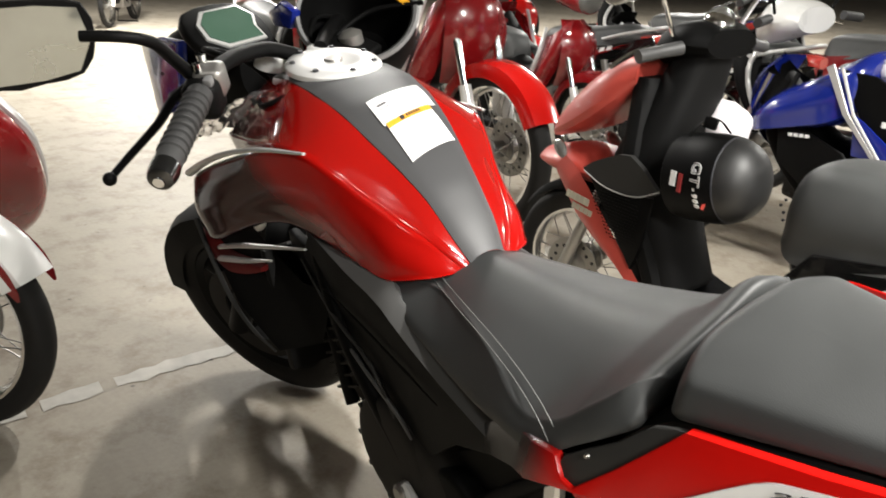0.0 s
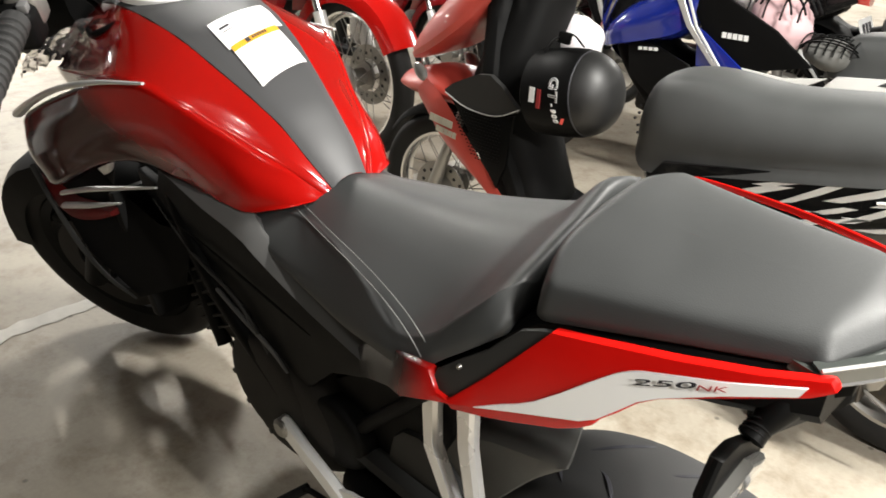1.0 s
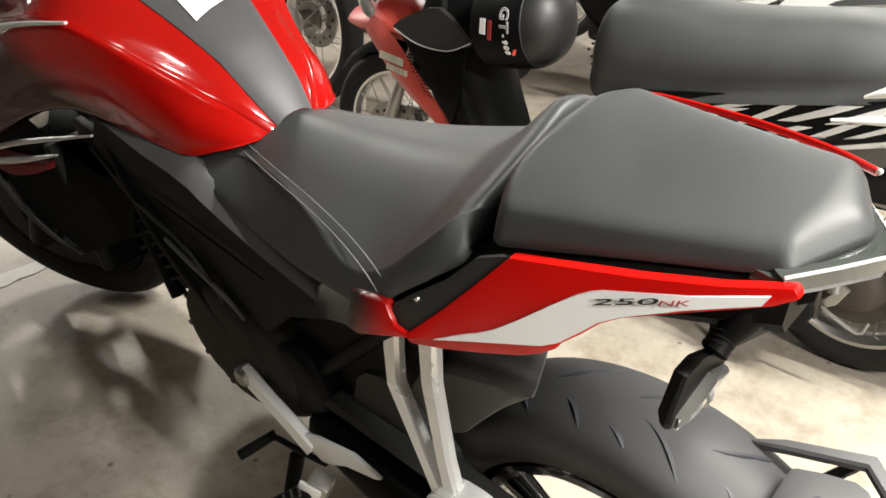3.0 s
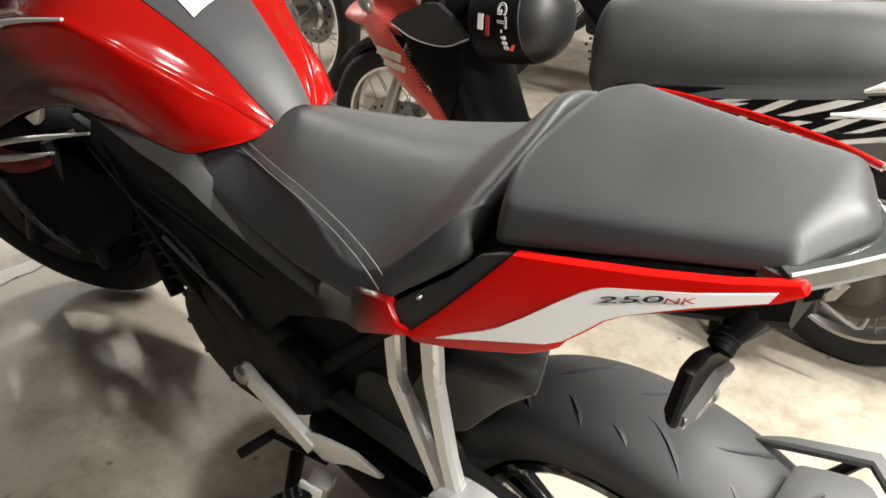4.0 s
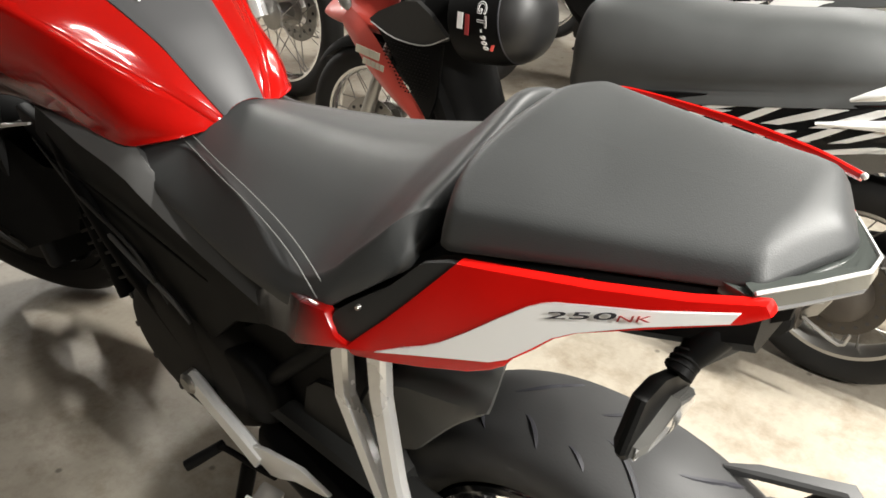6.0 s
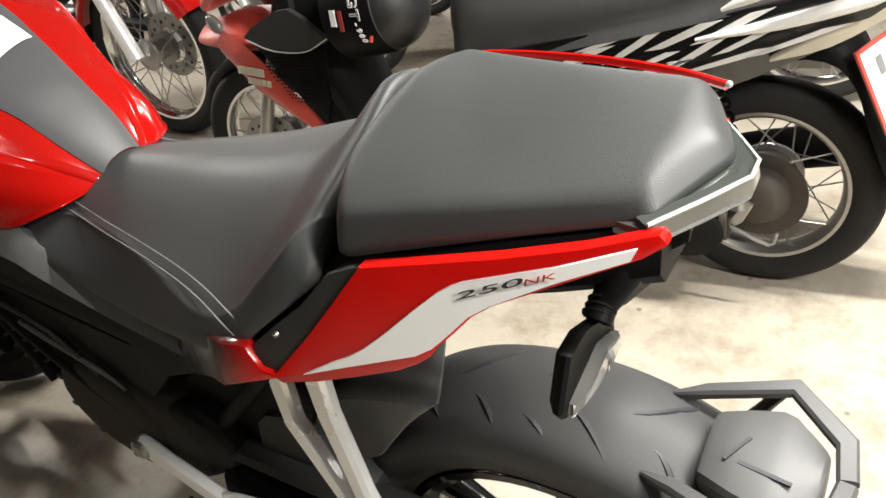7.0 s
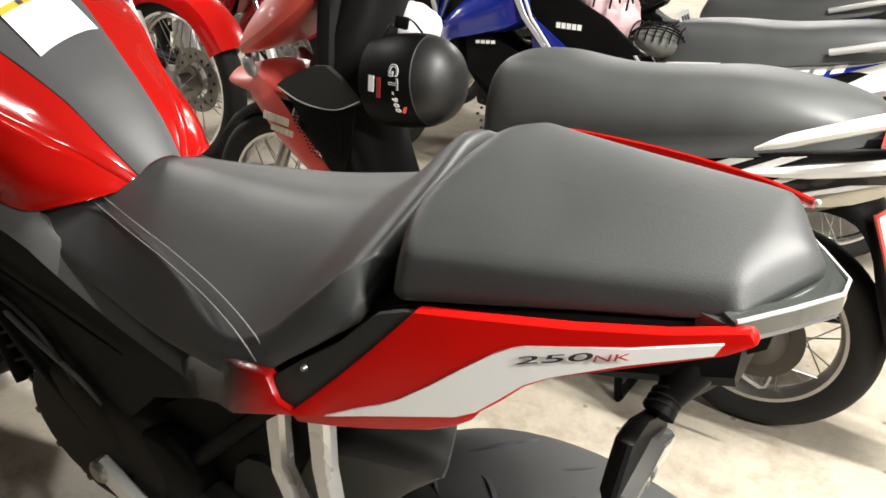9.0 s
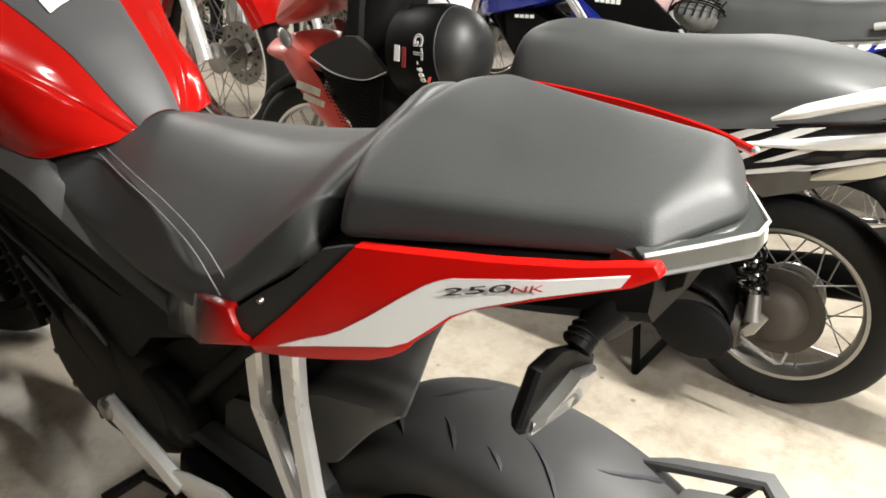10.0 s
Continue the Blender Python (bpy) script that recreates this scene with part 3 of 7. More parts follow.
for k in range(1, 9):
    ring = []
    for p in edge:
        r = Vector((p.x, p.y)).lerp(Vector((min(-0.05, max(-0.19, p.x)), 0.004)), k / 8)
        ring.append(Vector((r.x, r.y, pillion_top(r.x, r.y))))
    rings.append(ring)
bm = skin(rings, True, False)
bmesh.ops.remove_doubles(bm, verts=bm.verts, dist=4e-4)
part("pillion_seat", bm, VINYL, bike, "dark grey vinyl pillion seat", angle=180)


# tail panels lie in a slanting plane on either side
def tail_at(side, proud=0.0):
    def at(u, v):
        y = 0.359 - 0.1385 * u - 0.311 * v - 0.55 * max(0.0, -0.36 - u)
        bulge = 0.006 * math.sin(math.pi * min(1, max(0, (u + 0.45) / 0.46)))
        return Vector((u, side * (y + bulge + proud - (0.014 if side > 0 else 0.0)), v))
    return at


TAIL = [(-0.500, 0.690), (-0.475, 0.712), (-0.441, 0.738), (-0.395, 0.757), (-0.360, 0.768), (-0.331, 0.769), (-0.323, 0.758), (-0.317, 0.750), (-0.303, 0.747), (-0.267, 0.784), (-0.242, 0.812), (-0.209, 0.850), (-0.17, 0.855), (-0.10, 0.864), (-0.04, 0.874), (0.006, 0.885),
        (0.012, 0.878), (-0.004, 0.868), (-0.06, 0.846), (-0.105, 0.828), (-0.121, 0.818), (-0.136, 0.803), (-0.152, 0.789), (-0.165, 0.782), (-0.233, 0.763), (-0.270, 0.751), (-0.302, 0.743), (-0.331, 0.735), (-0.362, 0.725), (-0.395, 0.713), (-0.476, 0.670)]
LIP = [(-0.150, 0.7905), (-0.165, 0.7835), (-0.233, 0.7645), (-0.270, 0.7525), (-0.302, 0.7445), (-0.300, 0.736), (-0.265, 0.741), (-0.230, 0.7495), (-0.188, 0.762), (-0.168, 0.7725), (-0.155, 0.783)]
DECAL = [(-0.270, 0.755), (-0.242, 0.7695), (-0.226, 0.7765), (-0.211, 0.785), (-0.189, 0.8015), (-0.165, 0.8215), (-0.1445, 0.8375), (-0.134, 0.8435), (-0.125, 0.847), (-0.06, 0.8615), (-0.006, 0.877), (-0.010, 0.869), (-0.06, 0.8505), (-0.105, 0.831), (-0.121, 0.8215), (-0.135, 0.808), (-0.151, 0.7935), (-0.165, 0.786), (-0.233, 0.7665)]


def lip_at(side):
    """The lower lip of the tail panel, folded inwards below its crease."""
    face = tail_at(side)

    def at(u, v):
        crease = 0.7445 + (u + 0.302) * 0.285
        p = face(u, v)
        p.y -= side * 0.55 * max(0.0, crease - v)
        return p
    return at


for side, name in ((-1, "left"), (1, "right")):
    panel = part("tail_panel", plate(TAIL, tail_at(side), 0.012, 0.003, (0, side, 0)), TAIL_RED, bike, "glossy red tail side panel that fades to black in front")
    part("panel_lip", plate(LIP, lip_at(side), 0.008, 0.002, (0, side, 0)), TAIL_RED, panel, "folded lower lip of the panel")
    part("tail_stripe", plate(DECAL, tail_at(side, 0.003), 0.0022, 0.0, (0, side, 0)), WHITE, panel, "white stripe on the tail panel")
    if side < 0:
        d = tail_at(-1)
        p = tail_at(-1, 0.0055)(-0.129, 0.8355)
        xa = d(-0.03, 0.862) - d(-0.13, 0.838)
        part("model_number", text_mesh("250", 0.0078, p, (0.1, 0.026, 0.031), (-0.05, 0.30, 0.95), 0.1, 0.0003, 0.00004, 4.6), INK, panel, "thin black model number")
        p2 = tail_at(-1, 0.0055)(-0.0795, 0.8495)
        part("model_letters", text_mesh("NK", 0.0066, p2, (0.1, 0.026, 0.031), (-0.05, 0.30, 0.95), 0.1, 0.0003, 0.0, 2.6), RED_INK, panel, "red model letters")

rail = part("tail_rail", strap([(-0.236, 0.128, 0.892), (-0.215, 0.1310, 0.8965), (-0.12, 0.1190, 0.9005), (-0.04, 0.1010, 0.9010), (0.004, 0.0880, 0.8975)], [0.003, 0.0050, 0.0050, 0.0060, 0.0070], 0.007, (0, 0.45, 0.9), n=4), RED, bike, "glossy red tail rail")
part("rail_tip", ball(0.0028, (0.006, 0.085, 0.900)), SILVER, rail)
for side in (-1,):
    part("panel_screw", lathe([(0, -0.002), (0.0022, -0.002), (0.003, 0.002)], 12, Matrix.Translation(tail_at(-1, -0.004)(-0.298, 0.782))), STEEL, bike)

# grey gusset between seat and tail panel
G = [(-0.328, 0.756), (-0.324, 0.769), (-0.300, 0.788), (-0.272, 0.808), (-0.242, 0.838), (-0.222, 0.845), (-0.206, 0.848), (-0.236, 0.810), (-0.262, 0.781), (-0.298, 0.744), (-0.318, 0.745)]
for side in (-1, 1):
    part("seat_gusset", plate(G, tail_at(side, -0.005), 0.006, 0.0015, (0, side, 0)), CHARCOAL, bike, "dark grey plastic gusset")
part("under_seat_tray", loft([section(x, (w, z - 0.05), (w + 0.004, z - 0.02), (w, z), (0, z)) for x, w, z in ((-0.45, 0.13, 0.745), (-0.33, 0.13, 0.76), (-0.24, 0.10, 0.842), (-0.1, 0.085, 0.862), (0.0, 0.06, 0.876))], 4, 2), BLACK, bike)

# smoked tail lamp that closes the tail
lamp_line = [(-0.004, -0.076), (0.022, -0.042), (0.044, -0.010), (0.044, 0.010), (0.022, 0.042), (-0.004, 0.076)]
lamp = part("tail_lamp", skin([[Vector((x - 0.004, y, 0.868)), Vector((x + 0.001, y, 0.872)), Vector((x, y, 0.884)), Vector((x - 0.010, y * 0.9, 0.885)), Vector((x - 0.014, y * 0.86, 0.866))] for x, y in lamp_line], True), TAIL_LENS, bike, "smoked grey tail lamp lens")
part("lamp_deck", plate([(-0.030, -0.070)] + lamp_line + [(-0.030, 0.070)], lambda u, v: Vector((u, v, 0.8845 + 0.05 * v)), 0.010, 0.0, (0, 0, 1)), TAIL_LENS, lamp)
# silver bead stands for the highlight along the lens edge
part("lamp_edge", tube([(x, y, 0.8855) for x, y in lamp_line], 0.0016, 6, 1), SILVER, lamp, "silver bead for the highlight on the lamp's edge")
part("lamp_edge", tube([(x - 0.002, y, 0.869) for x, y in lamp_line], 0.0022, 6, 1), GREY, lamp)

# left and right turn signals on stalks
for side in (-1, 1):
    stalk = part("signal_stalk", tube([(-0.022, side * 0.045, 0.845), (-0.030, side * 0.068, 0.830), (-0.036, side * 0.084, 0.817), (-0.038, side * 0.094, 0.810)], [0.019, 0.015, 0.010, 0.011], 14, 4), BLACK, bike, "black rubber signal stalk")
    if side < 0:
        part("stalk_plate", plate([(-0.054, 0.812), (-0.045, 0.838), (-0.015, 0.855), (-0.006, 0.832), (-0.012, 0.815), (-0.033, 0.792)], lambda u, v, q=side: Vector((u, q * (0.056 - 0.3 * (u + 0.03)), v)), 0.008, 0.002, (0, side, 0)), CARRIER, bike, "grey plastic signal bracket")
    part("stalk_plate", plate([(-0.070, 0.836), (-0.02, 0.868), (0.014, 0.868), (0.012, 0.850), (-0.02, 0.826), (-0.05, 0.812)], lambda u, v, q=side: Vector((u, q * 0.044, v)), 0.006, 0.002, (0, side, 0)), BLACK, bike)
    blade = [(-0.076, 0.800), (-0.112, 0.818), (-0.140, 0.819), (-0.164, 0.787), (-0.160, 0.779), (-0.105, 0.763), (-0.067, 0.765), (-0.065, 0.785)]
    face = [(-0.071, 0.781), (-0.100, 0.794), (-0.152, 0.787), (-0.157, 0.781), (-0.105, 0.767), (-0.071, 0.769)]

    def slice_of(outline, x, k, q=side):
        return [Vector((x, -q * (-0.110 + (y + 0.110) * k), 0.795 + (z - 0.795) * k)) for y, z in outline]
    sig = part("turn_signal", skin([slice_of(blade, x, k) for x, k in ((-0.055, 0.45), (-0.051, 0.82), (-0.045, 0.98), (-0.041, 1.0), (-0.038, 0.96))]), COVER, bike, "black faceted arrow-shaped turn signal", angle=25)
    lens = part("signal_lens", skin([slice_of(face, x, k) for x, k in ((-0.0400, 1.0), (-0.0335, 0.98), (-0.0290, 0.80), (-0.0275, 0.45))]), AMBER_LENS, sig, "clear lens of the signal", angle=25)
    part("lens_edge", tube([Vector((-0.034, -side * y, z)) for y, z in face[2:] + face[:1]], 0.0010, 6, 1), SILVER, lens)
    for k in range(3):
        a = k / 3
        part("boot_ring", tube([(-0.0365 - 0.001 * k + 0.0105 * math.cos(t), side * (0.083 + 0.004 * k + 0.004 * math.sin(t)), 0.8185 - 0.003 * k + 0.0095 * math.sin(t)) for t in [2 * math.pi * j / 12 for j in range(13)]], 0.0014, 5, 1), SATIN, stalk)
# rear wheel
AXLE, R_TYRE, W_TYRE = Vector((-0.138, 0, 0.306)), 0.306, 0.150
wheel_m = Matrix.Translation(AXLE)
prof = [(q.x, q.y) for q in smooth_line([(a, b, 0) for a, b in tyre_profile(R_TYRE, W_TYRE, 0.216)], 4)]
tyre = part("rear_tyre", lathe(prof, 96, wheel_m), RUBBER, bike, "wide black rear sport tyre with curved grooves")


def tread(ang, across, r=R_TYRE, w=W_TYRE, lift=0.0012):
    """A place on the tread: an angle about the axle and a share of the half width."""
    h = r - 0.216
    c = abs(across)
    rad = r - h * (0.06 * (c / 0.44) ** 2 if c < 0.44 else 0.06 + 0.14 * ((c - 0.44) / 0.4) ** 1.3)
    return AXLE + Vector(((rad + lift) * math.cos(ang), across * w * 0.5, (rad + lift) * math.sin(ang)))


GROOVES = [(106, -0.33, 98, -0.80, 0.0036), (94.3, -0.50, 87.5, -0.75, 0.0032), (89.5, -0.16, 75, -0.80, 0.0038), (113, -0.06, 101, 0.62, 0.0034), (93, 0.10, 87, 0.55, 0.0030), (70, 0.30, 64, 0.66, 0.0032)]
for k in range(10):
    for a0, c0, a1, c1, w0 in GROOVES:
        pts = [tread(radians(a0 + 36 * k + (a1 - a0) * (t / 8) ** 0.75), c0 + (c1 - c0) * (t / 8) ** 1.25, lift=-0.0019) for t in range(9)]
        rs = [w0 * math.sin(math.pi * (0.05 + 0.90 * t / 8)) ** 0.8 + 0.0004 for t in range(9)]
        part("tread_groove", tube(pts, rs, 6, 1), INK, tyre)
part("rear_rim", lathe([(0.212, -0.056), (0.205, -0.058), (0.19, -0.045), (0.185, 0), (0.19, 0.045), (0.205, 0.058), (0.212, 0.056), (0.20, 0.04), (0.195, 0), (0.20, -0.04)], 64, wheel_m, True), BLACK_GLOSS, bike, "black cast alloy rear rim")
part("rear_hub", lathe([(0, -0.07), (0.03, -0.07), (0.05, -0.05), (0.05, 0.05), (0.03, 0.07), (0, 0.07)], 28, wheel_m), STEEL, bike)
for k in range(5):
    a = 2 * math.pi * k / 5 + 0.3
    part("rim_spoke", tube([AXLE + Vector((0.045 * math.cos(a), 0, 0.045 * math.sin(a))), AXLE + Vector((0.12 * math.cos(a + 0.1), 0, 0.12 * math.sin(a + 0.1))), AXLE + Vector((0.188 * math.cos(a), 0, 0.188 * math.sin(a)))], [0.022, 0.014, 0.02], 10, 4), BLACK_GLOSS, bike)
part("rear_sprocket", lathe([(0.05, -0.085), (0.105, -0.085), (0.105, -0.079), (0.05, -0.079)], 60, wheel_m, True), STEEL, bike)

# swingarm, chain and chain guard
for side in (-1, 1):
    part("swingarm", tube([(-0.60, side * 0.09, 0.36), (-0.42, side * 0.112, 0.355), (-0.22, side * 0.115, 0.325), (-0.05, side * 0.115, 0.305)], [0.036, 0.034, 0.028, 0.024], 10, 4, flat=1.4), BLACK, bike, "black box-section swingarm leg")
part("chain", tube([(-0.58, -0.088, 0.41), (-0.35, -0.085, 0.41), (-0.095, -0.085, 0.408)], 0.008, 6, 3, flat=1.4), STEEL, bike)
part("swingarm_cover", plate([(-0.500, 0.518), (-0.478, 0.540), (-0.448, 0.549), (-0.420, 0.540), (-0.340, 0.470), (-0.335, 0.420), (-0.385, 0.382), (-0.50, 0.335), (-0.585, 0.385), (-0.595, 0.412), (-0.565, 0.420), (-0.522, 0.452)], lambda u, v: Vector((u, -0.098, v)), 0.03, 0.007), SMUDGED, bike, "dusty black cover over the swingarm")
part("cover_bolt", lathe([(0, -0.005), (0.005, -0.005), (0.007, 0.002)], 12, Matrix.Translation((-0.53, -0.099, 0.395))), STEEL, bike)
part("chain_guard", tube([(-0.56, -0.10, 0.455), (-0.36, -0.10, 0.452), (-0.14, -0.096, 0.445)], [0.022, 0.026, 0.012], 8, 3, flat=0.5), CHARCOAL, bike)

# inner mudguard over the front of the tyre
# stations from the rear edge forwards: left crease, height of the crown over it, low edge of the side
GUARD = [((-0.232, -0.070, 0.628), 0.007, (-0.238, -0.073, 0.620)), ((-0.250, -0.074, 0.627), 0.008, (-0.270, -0.080, 0.590)), ((-0.275, -0.077, 0.622), 0.009, (-0.303, -0.084, 0.548)), ((-0.300, -0.078, 0.616), 0.010, (-0.328, -0.085, 0.516)),
         ((-0.356, -0.078, 0.597), 0.010, (-0.362, -0.085, 0.496)), ((-0.420, -0.078, 0.552), 0.010, (-0.405, -0.085, 0.455)), ((-0.462, -0.078, 0.490), 0.010, (-0.430, -0.085, 0.410))]
rings = []
for k, (c, crown, low) in enumerate(GUARD):
    c, low = Vector(c), Vector(low)
    slant = 0.45 * max(0.0, 1 - k / 5)
    left = [low, low.lerp(c, 0.5) + Vector((0, -0.002, 0)), c + Vector((0, -0.001, -0.004)), c + Vector((0, 0.006, 0.002)), Vector((c.x, c.y * 0.5, c.z + crown * 0.8))]
    over = left + [Vector((c.x, 0, c.z + crown))] + [Vector((p.x, -p.y, p.z)) for p in reversed(left)]
    over = [Vector((p.x - slant * max(0.0, p.y + 0.06), p.y, p.z)) for p in over]
    rings.append(over + [Vector((p.x, p.y * 0.94, p.z - 0.004)) for p in reversed(over)])
part("inner_mudguard", loft(rings, 3, 1), DUSTY, bike, "dusty charcoal plastic inner mudguard")

# number-plate carrier behind the tyre: a grey shell inside an angular frame
for side in (-1, 1):
    arm = part("plate_arm", strap([(-0.034, side * 0.050, 0.580), (-0.005, side * 0.058, 0.588), (0.068, side * 0.084, 0.590), (0.118, side * 0.040, 0.582), (0.124, side * 0.002, 0.578)], [0.006, 0.015, 0.020, 0.020, 0.018], 0.012, (0, 0, 1)), CARRIER, bike, "charcoal plastic frame of the plate carrier")
    part("carrier_stay", tube([(0.060, side * 0.086, 0.585), (0.000, side * 0.118, 0.46), (-0.10, side * 0.128, 0.33)], [0.006, 0.008, 0.009], 8, 4), BLACK, arm)
car = part("plate_carrier", loft([section(x, (w * 0.9, z - 0.03), (w, z - 0.006), (w - 0.004, z - 0.001), (w * 0.55, z + 0.002), (0, z + 0.0035)) for x, w, z in ((0.010, 0.036, 0.585), (0.014, 0.041, 0.590), (0.064, 0.058, 0.590), (0.084, 0.048, 0.587), (0.104, 0.031, 0.583), (0.108, 0.026, 0.578))], 2, 1), CARRIER, bike, "flat grey plastic plate carrier", angle=25)
# slot and fold are dark bars laid on for the shade in them
part("carrier_slot", block((0.034, 0.003, 0.002), (0, 0, 0), 0, m=pose(0.036, -0.004, 0.5945, 0, 0, 62)), INK, car)
part("carrier_fold", block((0.046, 0.004, 0.002), (0, 0, 0), 0, m=pose(0.062, -0.021, 0.5925, 0, 0, -11)), INK, car)

# passenger foot-rest bracket of cast alloy: two struts that meet in a foot
part("hanger_strut", strap([(-0.412, -0.092, 0.675), (-0.410, -0.100, 0.622), (-0.402, -0.110, 0.578), (-0.330, -0.138, 0.512), (-0.298, -0.150, 0.484)], [0.026, 0.026, 0.025, 0.022, 0.024], 0.018, (0, -1, 0.2)), ALLOY, bike, "cast alloy pillion foot-rest strut")
part("hanger_strut", strap([(-0.350, -0.092, 0.715), (-0.348, -0.100, 0.660), (-0.341, -0.110, 0.612), (-0.304, -0.136, 0.532), (-0.280, -0.150, 0.492)], [0.028, 0.028, 0.026, 0.023, 0.024], 0.018, (0, -1, 0.2)), ALLOY, bike, "cast alloy pillion foot-rest strut")
part("hanger_bridge", block((0.080, 0.012, 0.034), (0, 0, 0), 0.004, m=pose(-0.380, -0.092, 0.672, 0, -30, 0)), ALLOY, bike)
part("hanger_foot", loft([[Vector((-0.280 + x, y, 0.490 + z)) for x, z in ((-0.036, -0.024), (-0.026, 0.010), (0.012, 0.020), (0.044, 0.016), (0.050, -0.006), (0.016, -0.034))] for y in (-0.130, -0.140, -0.160, -0.164)], 2, 3), ALLOY, bike, "cast alloy foot of the bracket")
part("foot_block", block((0.085, 0.03, 0.03), (0, 0, 0), 0.008, 3, m=pose(-0.277, -0.172, 0.478, 20, -12, 8)), ALLOY, bike)
tag_m = pose(-0.232, -0.182, 0.497, 58, -10, 8)
tag = part("rating_plate", block((0.075, 0.024, 0.003), (0, 0, 0), 0.001, 2, m=tag_m), ALLOY, bike, "small alloy rating plate")
for k in range(4):
    part("plate_bar", block((0.058 - 0.006 * (k % 2), 0.0022, 0.0008), (0, 0.0075 - 0.005 * k, 0.0018), 0, m=tag_m), INK, tag)
part("foot_bolt", lathe([(0, -0.010), (0.008, -0.010), (0.010, -0.004), (0.010, 0.008)], 14, Matrix.Translation((-0.305, -0.168, 0.476))), STEEL, bike)
peg = part("pillion_peg", tube([(-0.262, -0.152, 0.480), (-0.235, -0.165, 0.474), (-0.19, -0.175, 0.460)], [0.012, 0.016, 0.015], 8, 3, flat=0.7), ALLOY, bike, "ribbed alloy pillion foot peg")
for k in range(5):
    part("peg_rib", tube([(-0.250 + k * 0.013, -0.150 - k * 0.004, 0.492 - k * 0.004), (-0.246 + k * 0.013, -0.178 - k * 0.004, 0.488 - k * 0.004)], 0.003, 6, 1), ALLOY, peg)

# rider's foot-rest hanger, heel plate, peg and gear lever
part("hanger_bolt", lathe([(0, -0.014), (0.012, -0.014), (0.0165, -0.010), (0.0165, 0.012)], 20, Matrix.Translation((-0.708, -0.142, 0.438))), STEEL, bike)
part("foot_hanger", strap([(-0.712, -0.142, 0.442), (-0.66, -0.144, 0.420), (-0.60, -0.145, 0.393), (-0.568, -0.145, 0.374)], [0.034, 0.028, 0.030, 0.030], 0.016, (0, -1, 0.15)), ALLOY, bike, "polished alloy rider's foot-rest hanger")
part("heel_plate", plate([(-0.580, 0.398), (-0.548, 0.412), (-0.470, 0.432), (-0.418, 0.420), (-0.432, 0.412), (-0.490, 0.394), (-0.525, 0.372), (-0.548, 0.362), (-0.572, 0.372)], lambda u, v: Vector((u, -0.148, v)), 0.007, 0.0025), ALLOY, bike, "alloy heel guard plate")
peg = part("peg_clevis", block((0.035, 0.03, 0.03), (0, 0, 0), 0.005, m=pose(-0.535, -0.168, 0.342, 0, 20, 20)), STEEL, bike)
part("rider_peg", tube([(-0.542, -0.178, 0.336), (-0.565, -0.215, 0.326), (-0.587, -0.255, 0.316)], [0.012, 0.0135, 0.0125], 10, 3), BLACK, bike, "black rubber rider's foot peg")
for k in range(6):
    part("peg_rib", tube([(-0.557 - 0.0042 * k, -0.190 - 0.0105 * k, 0.3455 - 0.0026 * k), (-0.540 - 0.0042 * k, -0.200 - 0.0105 * k, 0.3455 - 0.0026 * k)], 0.0022, 6, 1), RUBBER, peg)
part("clevis_frame", block((0.036, 0.006, 0.028), (0, 0, 0), 0.003, m=pose(-0.538, -0.185, 0.342, 0, 20, 20)), ALLOY, peg)
part("gear_lever", tube([(-0.555, -0.138, 0.344), (-0.61, -0.142, 0.336), (-0.662, -0.146, 0.332), (-0.677, -0.15, 0.326)], 0.005, 8, 3), BLACK, bike)
part("gear_lever_rubber", tube([(-0.675, -0.142, 0.329), (-0.697, -0.180, 0.312), (-0.704, -0.194, 0.307)], [0.008, 0.009, 0.0085], 10, 2), BLACK, bike, "black rubber toe piece of the gear lever")

PIVOT = [(-0.690, 0.500), (-0.590, 0.570), (-0.430, 0.655), (-0.375, 0.650), (-0.390, 0.580), (-0.430, 0.500), (-0.500, 0.420), (-0.580, 0.400), (-0.650, 0.420)]
